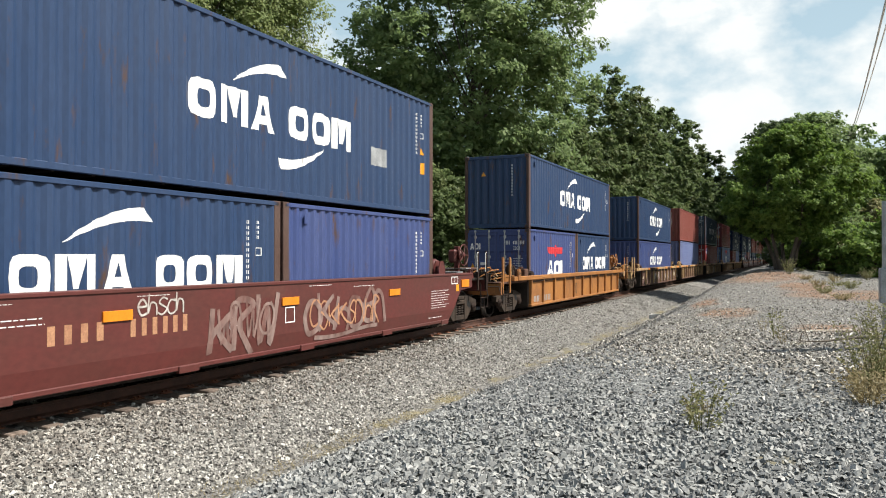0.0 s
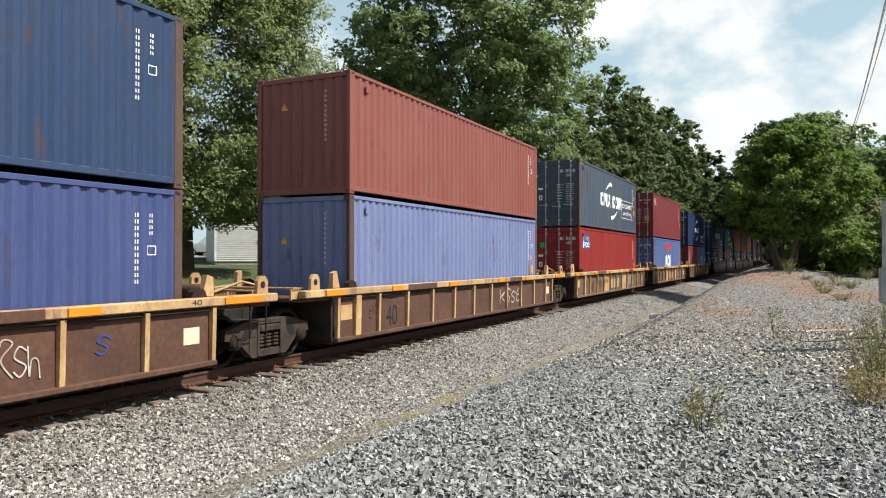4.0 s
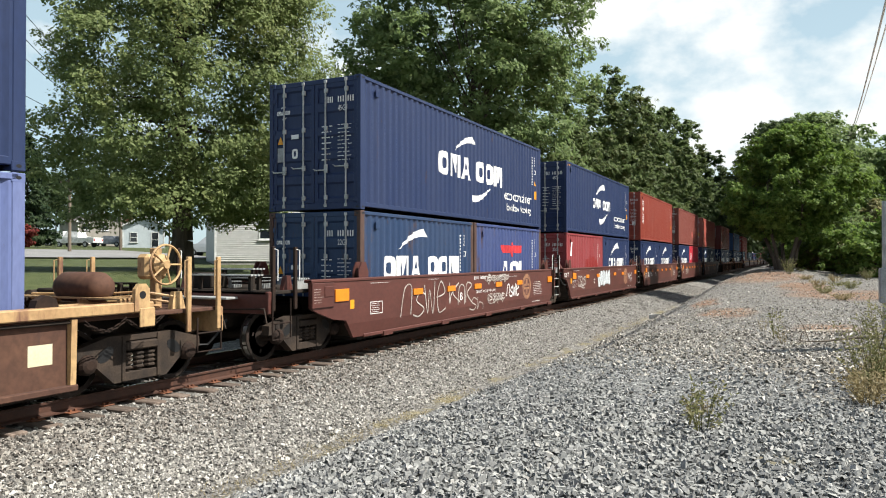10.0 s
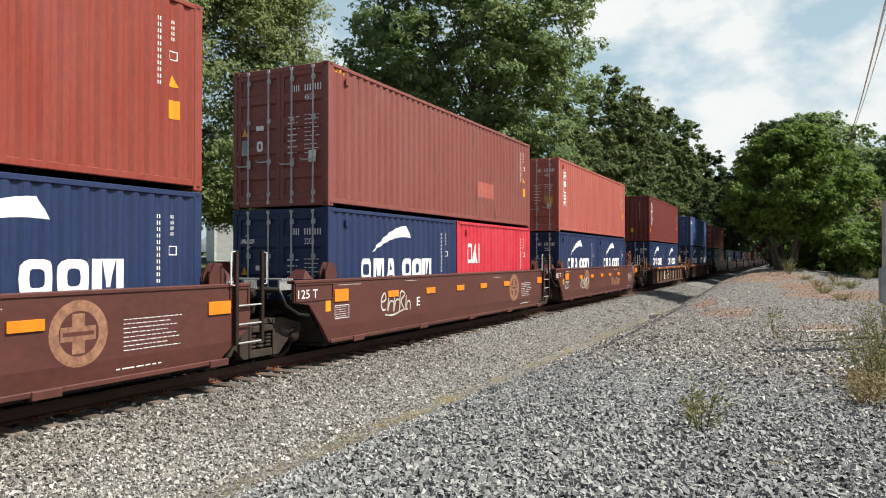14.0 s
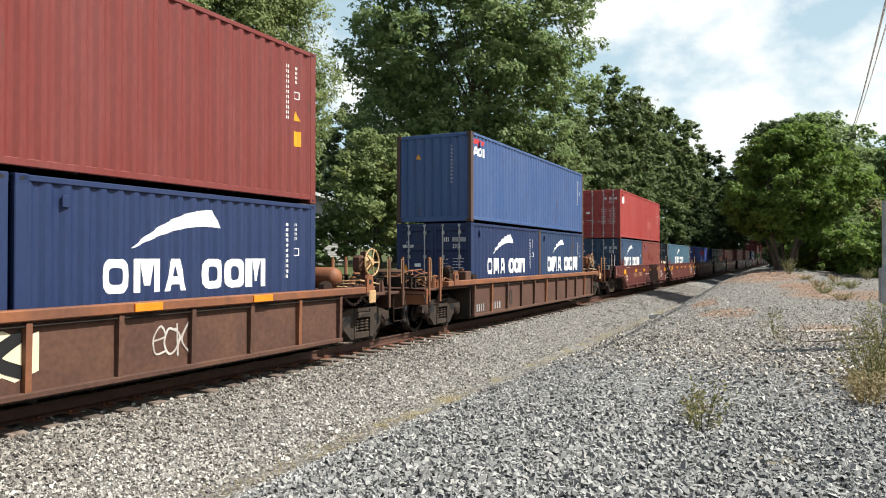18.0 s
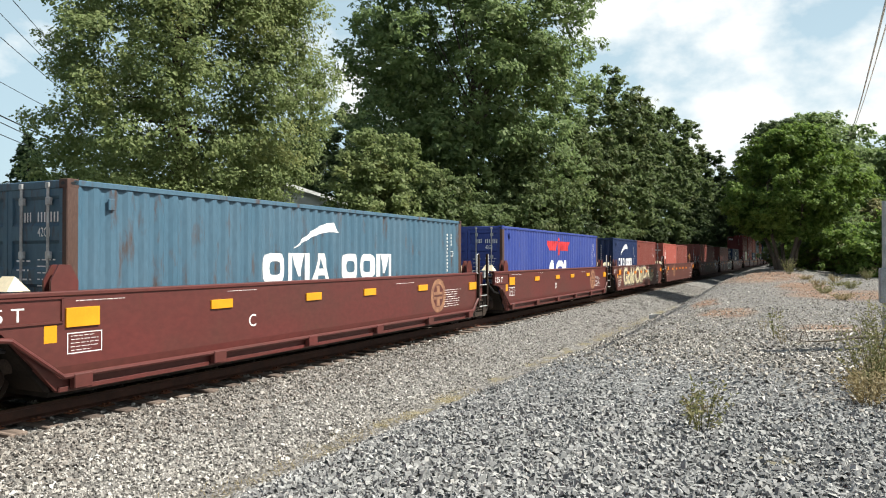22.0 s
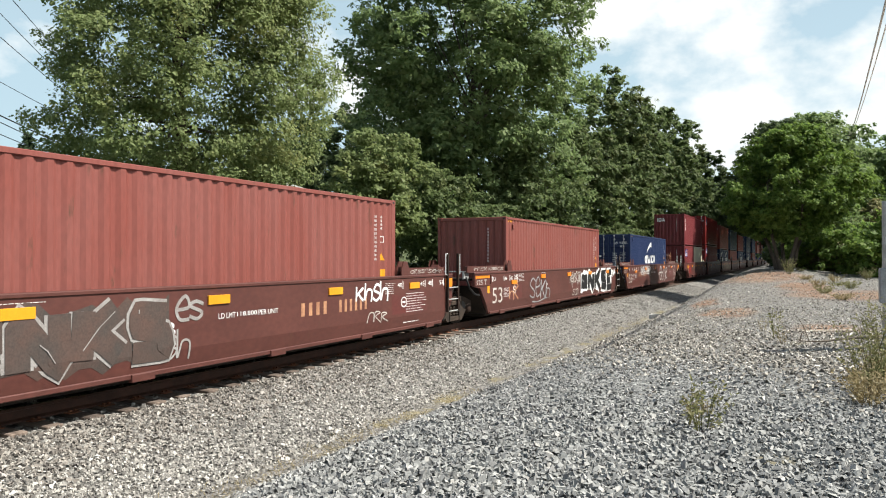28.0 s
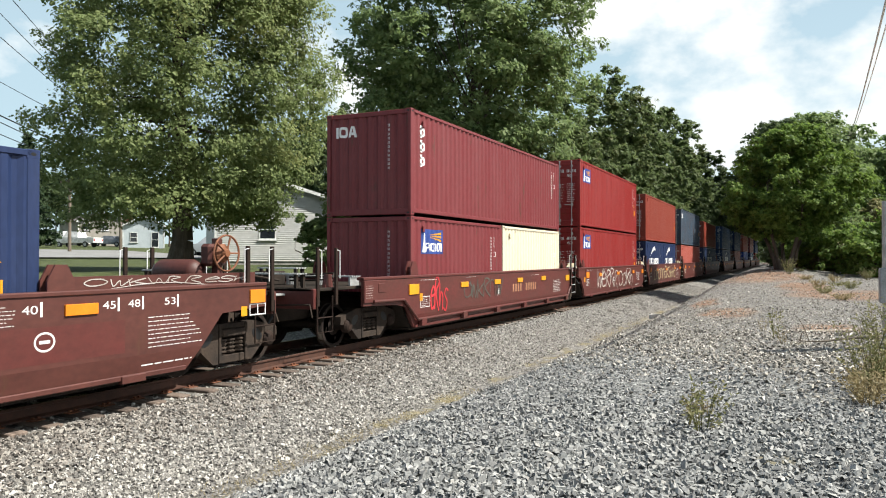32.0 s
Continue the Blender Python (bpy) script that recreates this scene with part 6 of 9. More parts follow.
def side_marks(c, L, h, marks, near, ident, seed):
    fl = FOLDS[L]
    br = [q[0] for q in fl]
    ebr = [q[0] for q in END_FOLDS]

    def on_side(u, v):
        return (1.2105 - depth_at(fl, u), u, v)

    def on_end(u, v):
        return (u, (0.0235 if near == "door" else 0.0305 + depth_at(END_FOLDS, u)), v)

    def put(name, polys, mat, end=False, label=""):
        s = lay(Shape(), polys, on_end if end else on_side, () if end and near == "door" else (ebr if end else br))
        part(name, s, mat, c, label)

    def keyed(name, key, polys, mat, end=False, label=""):
        def make():
            return lay(Shape(), polys(), on_end if end else on_side, () if end and near == "door" else (ebr if end else br)).mesh(name, mat)
        o = part(name, kept(("mark", key, L, h if not end else 0, near if end else ""), make), mat, c, label)
        if name in ("identity_strip", "door_writing", "hazard_strip", "door_mark"):
            o["kind"] = "stuff"
    rng = random.Random(seed)
    k = marks.split()
    if "mark40" in k:       # ring-and-bar word with two arcs
        keyed("maker_word", "m40a", lambda: block_word("oma_oom", 3.85, h / 2 - 0.28, 8.38, h / 2 + 0.34, 0), WHITE, label="row of white block shapes")
        keyed("maker_word", "m40b", lambda: block_word("oma_oom", 3.85, h / 2 - 0.28, 8.38, h / 2 + 0.34, 1), WHITE, label="row of white block shapes")
        keyed("upper_arc", "m40u", lambda: swoosh(4.82, h / 2 + 0.46, 6.10, h / 2 + 0.98, 0.2), WHITE, label="white curved arc")
        keyed("lower_arc", "m40v", lambda: swoosh(6.12, h / 2 - 0.88, 7.45, h / 2 - 0.36, 0.2, True), WHITE, label="white curved arc")
    if "mark40new" in k:
        keyed("maker_word", "m40na", lambda: block_word("oma_oom", 4.35, h / 2 - 0.20, 7.70, h / 2 + 0.26, 0), WHITE, label="row of white block shapes")
        keyed("maker_word", "m40nb", lambda: block_word("oma_oom", 4.35, h / 2 - 0.20, 7.70, h / 2 + 0.26, 1), WHITE, label="row of white block shapes")
        keyed("upper_arc", "m40nu", lambda: swoosh(4.86, h / 2 + 0.40, 6.44, h / 2 + 1.02, 0.28), WHITE, label="white curved arc")
        keyed("lower_arc", "m40nv", lambda: swoosh(5.64, h / 2 - 0.92, 7.12, h / 2 - 0.36, 0.28, True), WHITE, label="white curved arc")
    if "mark40low" in k:    # the lower arc hidden by the car
        keyed("maker_word", "m40la", lambda: block_word("oma_oom", 3.85, 1.12, 8.35, 1.66, 0), WHITE, label="row of white block shapes")
        keyed("maker_word", "m40lb", lambda: block_word("oma_oom", 3.85, 1.12, 8.35, 1.66, 1), WHITE, label="row of white block shapes")
        keyed("upper_arc", "m40lu", lambda: swoosh(4.74, 1.76, 6.05, 2.28, 0.2), WHITE, label="white curved arc")
    if "mark40lownew" in k:
        keyed("maker_word", "m40lna", lambda: block_word("oma_oom", 4.48, 1.22, 7.81, 1.72, 0), WHITE, label="row of white block shapes")
        keyed("maker_word", "m40lnb", lambda: block_word("oma_oom", 4.48, 1.22, 7.81, 1.72, 1), WHITE, label="row of white block shapes")
        keyed("upper_arc", "m40lnu", lambda: swoosh(5.03, 1.90, 6.57, 2.54, 0.3), WHITE, label="white curved arc")
    if "mark20" in k:
        keyed("maker_word", "m20a", lambda: block_word("oma_oom", 1.0, 1.06, 5.06, 1.62, 0), WHITE, label="row of white block shapes")
        keyed("maker_word", "m20b", lambda: block_word("oma_oom", 1.0, 1.06, 5.06, 1.62, 1), WHITE, label="row of white block shapes")
        keyed("upper_arc", "m20u", lambda: swoosh(1.72, 1.78, 3.02, 2.29, 0.2), WHITE, label="white curved arc")
    if "mark20new" in k:
        keyed("maker_word", "m20na", lambda: block_word("oma_oom", 1.24, 1.08, 4.60, 1.56, 0), WHITE, label="row of white block shapes")
        keyed("maker_word", "m20nb", lambda: block_word("oma_oom", 1.24, 1.08, 4.60, 1.56, 1), WHITE, label="row of white block shapes")
        keyed("upper_arc", "m20nu", lambda: swoosh(1.73, 1.72, 3.31, 2.33, 0.28), WHITE, label="white curved arc")
    if "eco" in k:
        for q in (0, 1):
            keyed("writing", ("eco_a", q), lambda: [p for p in fit_box(text_faces("eco container", 1), 8.62, h / 2 - 0.62, 11.2, h / 2 - 0.32) if (min(p)[0] > 9.3) == bool(q)], WHITE)
        for q in (0, 1):
            keyed("writing", ("eco_b", q), lambda: [p for p in fit_box(text_faces("bamboo flooring", 1), 8.86, h / 2 - 1.03, 11.15, h / 2 - 0.73) if (min(p)[0] > 10.02) == bool(q)], WHITE)
    if "ecoframe" in k:
        keyed("writing_frame", "ecof", lambda: frame_rect(8.4, h / 2 - 0.68, 11.3, h / 2 + 0.28, 0.025), WHITE)
        for q in (0, 1):
            keyed("writing", ("ecof_a", q), lambda: [p for p in fit_box(text_faces("eco container", 1), 8.55, h / 2 - 0.12, 11.15, h / 2 + 0.18) if (min(p)[0] > 9.235) == bool(q)], WHITE)
        for q in (0, 1):
            keyed("writing", ("ecof_b", q), lambda: [p for p in fit_box(text_faces("bamboo flooring", 1), 8.75, h / 2 - 0.58, 11.0, h / 2 - 0.28) if (min(p)[0] > 9.88) == bool(q)], WHITE)
    if "eagle20" in k:
        keyed("eagle_mark", "eag20", lambda: bird(2.14, 1.70, 4.16, 1.98), RED_MARK, label="red spread-wing mark")
        for j in range(3):
            keyed("maker_mark", "apl20_%d" % j, lambda: block_word("aoi", 2.15, 0.86, 4.1, 1.47, only=j), WHITE)
    if "eagle40" in k:
        keyed("eagle_mark", "eag40", lambda: bird(4.63, h - 0.78, 7.62, h - 0.38), RED_MARK, label="red spread-wing mark")
        for j in range(3):
            keyed("maker_mark", "apl40_%d" % j, lambda: block_word("aoi", 4.75, h - 1.96, 7.22, h - 1.12, only=j), WHITE)
    if "eagle_small" in k:
        keyed("eagle_mark", "eags", lambda: bird(0.22, h - 0.33, 1.0, h - 0.18), RED_MARK, label="red spread-wing mark")
        keyed("maker_mark", "apls", lambda: block_word("aoi", 0.24, h - 0.66, 1.0, h - 0.40), WHITE)
    if "column" in k:       # tall upright row of block marks near the corner
        keyed("upright_mark", "col", lambda: [q for j in range(6) for q in block_word("m" if j in (1, 5) else ("i" if j == 2 else ("o" if j == 4 else "l")), 0.68, h - 0.55 - 0.265 * j, 1.02, h - 0.34 - 0.265 * j)], WHITE, label="white upright row of block marks")
    if "yellow_label" in k:
        keyed("caution_label", "yls", lambda: rect(0.26, 0.6, 0.45, 0.84), YELLOW)
        keyed("caution_label", "yle", lambda: rect(0.02, 0.6, 0.2, 0.84), YELLOW, True)
    if "tall3" in k:
        keyed("upright_mark", "t3", lambda: [q for j in range(3) for q in (rect(0.56, h - 0.65 - 0.36 * j, 0.64, h - 0.34 - 0.36 * j) + ring(0.5, h - 0.62 - 0.36 * j, 0.74, h - 0.4 - 0.36 * j, 0.06))], WHITE, label="white upright row of block marks")
    if "end3" in k:
        keyed("end_mark", "e3", lambda: block_word("ioa", -0.98, h - 0.60, -0.35, h - 0.32), WHITE, True)
    if "sign" in k:         # blue-and-white panel with yellow rays
        keyed("sign_panel", "signp", lambda: rect(0.6, h - 0.92, 1.78, h - 0.3), BLUE_MARK, label="blue painted panel")
        s = Shape()
        for v in (0.36, 0.45, 0.55):
            ray = [[(1.0, h - 0.40 - 0.25 * (v - 0.2)), (1.72, h - v), (1.72, h - v - 0.06)]]
            part("sign_ray", lay(Shape(), ray, lambda u, w: (on_side(u, w)[0] + 0.003, u, w), br), YELLOW, c)
        s3 = lay(Shape(), block_word("poooom", 0.86, h - 0.86, 1.74, h - 0.64) + [[(0.64, h - 0.88), (0.86, h - 0.88), (0.80, h - 0.4), (0.70, h - 0.4)]],
                 lambda u, v: (on_side(u, v)[0] + 0.003, u, v), br)
        part("sign_tower", s3, WHITE, c)
    if "sign_small" in k:
        keyed("sign_panel", "signs", lambda: rect(0.5, h - 0.75, 1.05, h - 0.3), CREAMY)
        s3 = lay(Shape(), block_word("ooo", 0.56, h - 0.72, 1.0, h - 0.58) + [[(0.7, h - 0.52), (1.0, h - 0.36), (1.0, h - 0.52)]], lambda u, v: (on_side(u, v)[0] + 0.003, u, v), br)
        part("sign_shapes", s3, BLACK, c)
    if "block3" in k:
        keyed("maker_mark", "b3", lambda: block_word("oai", 0.72, 1.42, 1.62, 1.98), WHITE)
    if "white_square" in k:
        keyed("label_square", "wsq", lambda: rect(0.62, h - 0.72, 0.98, h - 0.32), WHITE)
        put("label_shape", [[(0.72, h - 0.62), (0.8, h - 0.62), (0.9, h - 0.45), (0.76, h - 0.45)]], BLACK)
    if "slant" in k:
        keyed("maker_mark", "slant_a", lambda: [[(0.62, h - 0.95), (0.86, h - 0.95), (0.92, h - 0.38), (0.68, h - 0.38)]], WHITE)
        keyed("maker_mark", "slant_b", lambda: [[(0.62, 0.6), (0.86, 0.6), (0.92, 1.1), (0.68, 1.1)]], WHITE)
        put("repaint_patch", rect(3.0, 1.0, 5.2, 1.5) + rect(3.6, 1.5, 4.6, 1.62), PAINT["red"])
    if "patch_red" in k:
        put("repaint_patch", rect(3.6, 1.4, 4.05, 2.0), PAINT["orange_red"])
    if "patch_grey" in k:
        put("repaint_patch", rect(9.2, 1.0, 9.9, 1.4), PAINT["slate"] if "blu" in marks else GREY_MARK)
    if "patch_pink" in k:
        put("repaint_patch", rect(7.6, 0.75, 8.9, 1.2), PAINT["cream"] if "cream" in marks else PAINT["salmon"])
    if "bolt_mark" in k:
        for q in ((1.94, 1.44, 2.5, 1.94), (2.7, 1.3, 3.43, 1.7)):
            put("repaint_patch", rect(*q), PAINT["brown_dark"])
        put("painted_badge", [[(1.0, h - 0.62), (1.2, h - 0.62), (1.24, h - 0.3), (1.04, h - 0.3)]], BLUE_MARK)
        put("painted_badge", [[(1.06, h - 0.6), (1.1, h - 0.6), (1.2, h - 0.42), (1.12, h - 0.4)]], YELLOW)
    if "hazard" in k and h > 2.7:
        top = []
        for j in range(5):
            top += [[(0.2 + 0.09 * j, h - 0.17), (0.25 + 0.09 * j, h - 0.17), (0.29 + 0.09 * j, h - 0.1), (0.24 + 0.09 * j, h - 0.1)]]
        keyed("hazard_strip", "haz", lambda: top, YELLOW, label="yellow diagonal hazard stripes")
    if ident:
        keyed("identity_strip", "ident%d" % (h > 2.7), lambda: bars(L - 0.86, h - 1.42, L - 0.805, h - 0.38, 11, 0.4, up=True) + bars(L - 0.60, h - 0.72, L - 0.545, h - 0.38, 4, 0.4, up=True)
              + frame_rect(L - 0.65, h - 0.98, L - 0.50, h - 0.84, 0.014), WHITE)
        if h > 2.7:
            keyed("warning_triangle", "tri", lambda: [[(L - 0.68, h - 1.38), (L - 0.48, h - 1.38), (L - 0.58, h - 1.2)]], YELLOW)
            keyed("caution_label", "cau", lambda: rect(L - 0.68, h - 1.86, L - 0.46, h - 1.58), YELLOW)
    if near == "door":
        keyed("type_code", "dc%d%d" % (h > 2.7, L > 7), lambda: fit_box(text_faces("45G1" if h > 2.7 else ("42G1" if L > 7 else "22G1"), 1), 0.62, h - 0.74, 0.86, h - 0.62), WHITE, True)
        keyed("door_writing", "dw%d" % (h > 2.7), lambda: bars(0.30, h - 0.55, 0.52, h - 0.42, 4) + bars(0.62, h - 0.55, 1.06, h - 0.42, 7)
              + small_print(0.20, h - 1.85, 0.5, h - 1.0, 7, random.Random(3)) + small_print(0.62, h - 1.85, 1.0, h - 1.0, 10, random.Random(4)), WHITE, True)
        keyed("door_plate", "dp%d" % (h > 2.7), lambda: rect(-1.0, h - 1.78, -0.82, h - 1.46), GREY_MARK, True)
        keyed("door_badge", "db%d" % (h > 2.7), lambda: rect(-0.62, h - 1.28, -0.42, h - 1.18) + (ring(-0.6, h - 1.72, -0.44, h - 1.5, 0.05) if h > 2.7 else []), WHITE, True)
        keyed("warning_triangle", "tri_d%d" % (h > 2.7), lambda: [[(-1.0, h - 1.38), (-0.84, h - 1.38), (-0.92, h - 1.2)]], YELLOW, True)
        if "dmark" in k:
            keyed("door_mark", "dm%d" % (h > 2.7), lambda: block_word("oma_oom", -1.02, h - 0.72, -0.66, h - 0.63) + swoosh(-0.92, h - 0.58, -0.80, h - 0.52, 0.03)
                  + swoosh(-0.86, h - 0.83, -0.74, h - 0.77, 0.03, True), WHITE, True)
        if "dapl" in k:
            keyed("door_mark", "da", lambda: block_word("aoi", -1.02, h - 0.72, -0.62, h - 0.5), WHITE, True)
        if "dgreen" in k:
            keyed("door_label", "dg", lambda: rect(-0.66, h - 1.62, -0.42, h - 1.5), GREEN_MARK, True)
        if "dyellow" in k:
            keyed("door_label", "dy", lambda: rect(0.66, h - 1.82, 0.96, h - 1.52), YELLOW, True)
        if "dwhite" in k:
            keyed("door_label", "dwh", lambda: rect(0.72, h - 2.0, 0.9, h - 1.76), WHITE, True)
        if "dround" in k:
            keyed("door_label", "drd", lambda: ring(-0.56, h - 0.9, -0.34, h - 0.66, 0.11), GREEN_MARK, True)
    else:
        keyed("identity_strip", "identw%d" % (h > 2.7), lambda: bars(0.56, h - 1.5, 0.605, h - 0.35, 11, 0.4, up=True), WHITE, True)
        if "wtri" in k:
            keyed("warning_triangle", "wt", lambda: [[(-0.6, h - 0.72), (-0.42, h - 0.72), (-0.5, h - 0.56)]], YELLOW, True)


def bird(u0, v0, u1, v1):
    c, w, h = (u0 + u1) / 2, (u1 - u0), v1 - v0
    return [[(u0, v1), (u0 + 0.08 * w, v0 + 0.1 * h), (c - 0.1 * w, v0 + 0.1 * h), (c - 0.06 * w, v1)],
            [(c + 0.06 * w, v1), (c + 0.1 * w, v0 + 0.1 * h), (u1 - 0.08 * w, v0 + 0.1 * h), (u1, v1)],
            [(c - 0.06 * w, v1 - 0.05 * h), (c - 0.06 * w, v0 + 0.2 * h), (c + 0.06 * w, v0 + 0.2 * h), (c + 0.06 * w, v1 - 0.05 * h)],
            [(c - 0.03 * w, v1), (c - 0.02 * w, v1 + 0.35 * h), (c + 0.02 * w, v1 + 0.35 * h), (c + 0.03 * w, v1)],
            [(c - 0.05 * w, v0 + 0.2 * h), (c - 0.02 * w, v0 - 0.35 * h), (c + 0.02 * w, v0 - 0.35 * h), (c + 0.05 * w, v0 + 0.2 * h)]]
# ---------------------------------------------------------------- well cars
SILL = {"plate": 1.62, "rib": 1.44}


CREASE, LEAN = 0.72, 0.13        # below the crease the side leans in


def lean(z):
    return LEAN * max(0.0, CREASE - z)


def side_outline(u, a, b, na, nb):
    """Outline (y, z) of a plate side between well ends a and b; its raised ends reach na and nb."""
    if u["near"] == "art":
        near = [(na, 1.24), (a - 0.70, 1.18), (a, 0.43)]
    elif u.get("pipe"):
        near = [(na, 1.04), (a - 0.86, 0.99), (a - 0.44, 0.92), (a - 0.02, 0.43)]
    else:
        near = [(na, 1.10), (a - 1.62, 1.01), (a - 1.1, 0.85), (a - 0.67, 0.80), (a - 0.35, 0.43)]
    far = [(b - 0.28, 0.43), (nb - 0.04, 0.90), (nb, 1.0)] if u["far"] == "art" else [(b, 0.43), (b + 0.70, 1.18), (nb, 1.24)]
    return near + far + [(nb, 1.62), (na, 1.62)]


def split_level(polys, z):
    """Cuts polygons (y, z) along a level line."""
    out = []
    for p in polys:
        q = [(b, a) for a, b in p]
        for side in (False, True):
            r = clip_u(q, z, side)
            if len(r) > 2:
                out.append([(b, a) for a, b in r])
    return out


def well_car(u):
    """One unit of a double-stack well car. u: style, coat, a, b, near, far, jn, jf, marks"""
    style, m = u["style"], CAR[u["coat"]]
    c = thing("well_car", u["label"], "railcar", "units of the double-stack train")
    a, b, jn, jf = u["a"], u["b"], u["jn"], u["jf"]
    side = m
    if style == "plate":
        na, nb = (a - 1.15, b + (0.30 if u.get("long") else 0.41))
        if u["near"] == "cpl":
            na = a - (2.3 if u.get("pipe") else 1.84)
        if u["far"] == "cpl":
            nb = b + (1.75 if u.get("long") else 1.45)
        for s in (1, -1):
            x0, x1 = sorted((s * 1.47, s * 1.525))
            low, high = split_level([side_outline(u, a, b, na, nb)], CREASE)
            part("side_plate", Shape().slab(high, x0, x1), m, c)
            k = len(low)
            t = Shape().add([(s * (1.525 - lean(q)), p, q) for p, q in low] + [(s * 1.43, p, q) for p, q in low],
                            [tuple(range(k)), tuple(range(2 * k - 1, k - 1, -1))] + [(i, (i + 1) % k, k + (i + 1) % k, k + i) for i in range(k)])
            part("lower_side_plate", t, m, c)
            x0, x1 = sorted((s * 1.36, s * 1.545))
            part("top_chord", Shape().box(x0, x1, na, nb, 1.575, 1.635, 0.012), m, c)
            x0, x1 = sorted((s * 1.40, s * 1.515))
            part("bottom_chord", Shape().box(x0, x1, a + 0.03, b - (0.3 if u["far"] == "art" else 0.03), 0.40, 0.475, 0.012), m, c)
            if u.get("pipe"):
                z = 0.60
                ps = Shape().pipe([(s * 1.57, na + 0.35, 1.12), (s * 1.57, a - 0.62, 1.10), (s * 1.57, a + 0.05, z), (s * 1.57, b - 0.36, z), (s * 1.57, b + 0.15, 1.02)], 0.035, 8)
                part("bottom_rail", ps, m, c)
                for y in np.arange(a + 0.3, b, 2.4):
                    x0, x1 = sorted((s * 1.52, s * 1.62))
                    part("rail_bracket", Shape().box(x0, x1, y - 0.13, y + 0.13, 0.44, 0.62, 0.01), m, c)
            elif s == 1:
                for y in np.arange(a + 1.0, b, 2.9):
                    part("jacking_pad", Shape().box(1.46, 1.54, y - 0.2, y + 0.2, 0.36, 0.47, 0.01), m, c)
    else:
        na = jn + 0.35 if u["near"] == "art" else a - 1.73
        nb = jf - 0.45 if u["far"] == "art" else b + 1.17
        for s in (1, -1):
            x0, x1 = sorted((s * 1.39, s * 1.43))
            n = round((b - a) / 1.29)
            ys = [a + 0.06 + (b - a - 0.12) * k / n for k in range(n + 1)]
            if u["near"] == "art":      # a short bay behind the first, wide rib
                ys = [a + 0.06, -0.10] + [y for y in [0.75 + 1.287 * k for k in range(10)] if y < b - 0.5] + [b - 0.06]
                n = len(ys) - 1
            for k in range(n):
                coat = u["panel"]
                if u.get("blocks") and k in (4, 7) and u["near"] == "art":
                    coat = "tan"
                part("side_sheet", Shape().box(x0, x1, ys[k] + 0.002, ys[k + 1] - 0.002, 0.44, 1.30), CAR[coat], c)
            x0, x1 = sorted((s * 1.36, s * 1.545))
            part("top_chord", Shape().box(x0, x1, na, nb, 1.30, 1.44, 0.015), CAR[u["chord"]], c)
            # a thin dark tube along the top of the side sheets
            part("side_conduit", Shape().tube((s * 1.475, a + 0.1, 1.245), (s * 1.475, b - 0.1, 1.245), 0.022, 6), DARK, c)
            x0, x1 = sorted((s * 1.34, s * 1.52))
            part("bottom_chord", Shape().box(x0, x1, a, b, 0.39, 0.47, 0.012), CAR[u["panel"]], c)
            for k, y in enumerate(ys):
                t = Shape()
                xo, xi = s * 1.515, s * 1.42
                w = 0.10 if u["coat"] == "tan" and k == 1 else 0.04
                t.add([(xi, y - w, 0.44), (xi, y + w, 0.44), (xo - s * 0.02, y + w, 0.44), (xo - s * 0.02, y - w, 0.44),
                       (xi, y - w, 1.28), (xi, y + w, 1.28), (xo, y + w, 1.28), (xo, y - w, 1.28)],
                      [(0, 1, 2, 3), (7, 6, 5, 4), (0, 4, 5, 1), (1, 5, 6, 2), (2, 6, 7, 3), (3, 7, 4, 0)])
                part("side_rib", t, CAR[u["chord"]] if k % 4 == 1 or (u["coat"] == "tan" and (k or u["near"] == "art")) else CAR[u["panel"]], c)
    top = SILL[style]
    part("well_floor", Shape().box(-1.36, 1.36, a, b, 0.34, 0.40).box(-0.2, 0.2, a, b, 0.30, 0.36), DARK, c)
    for y, sg in ((a, -1), (b, 1)):
        if style == "rib":
            part("bulkhead", Shape().box(-1.40, 1.40, min(y, y + sg * 0.06), max(y, y + sg * 0.06), 0.40, 1.26, 0.01), DARK, c)
            continue
        t = Shape()
        t.add([(-1.4, y, 0.42), (1.4, y, 0.42), (1.4, y + sg * 0.62, 1.25), (-1.4, y + sg * 0.62, 1.25),
               (-1.4, y + sg * 0.08, 0.42), (1.4, y + sg * 0.08, 0.42), (1.4, y + sg * 0.70, 1.25), (-1.4, y + sg * 0.70, 1.25)],
              [(0, 1, 2, 3), (7, 6, 5, 4), (0, 4, 5, 1), (1, 5, 6, 2), (2, 6, 7, 3), (3, 7, 4, 0)])
        part("bulkhead", t, DARK, c)
    for y, end, j, nend, sg in ((a, u["near"], jn, na, -1), (b, u["far"], jf, nb, 1)):
        reach = j - sg * 0.55 if end == "cpl" else j
        well = y
        y0, y1 = sorted((y + sg * 0.5, reach))
        part("centre_sill", Shape().box(-0.36, 0.36, y0, y1, 0.78, 1.14, 0.03), DARK, c)
        deck_end = nend if end == "art" else reach
        y0, y1 = sorted((y, deck_end))
        part("end_deck", Shape().box(-1.36, 1.36, y0, y1, top - 0.22, top - 0.16, 0.01), CAR["grime"] if style == "rib" else DARK, c)
        # lattice walkway
        wy = nend + sg * 0.02
        t = Shape()
        for k in range(5):
            t.box(-1.25, 1.25, wy - sg * 0.05 + k * sg * -0.07 - 0.02, wy - sg * 0.05 + k * sg * -0.07 + 0.02, top + 0.02, top + 0.045)
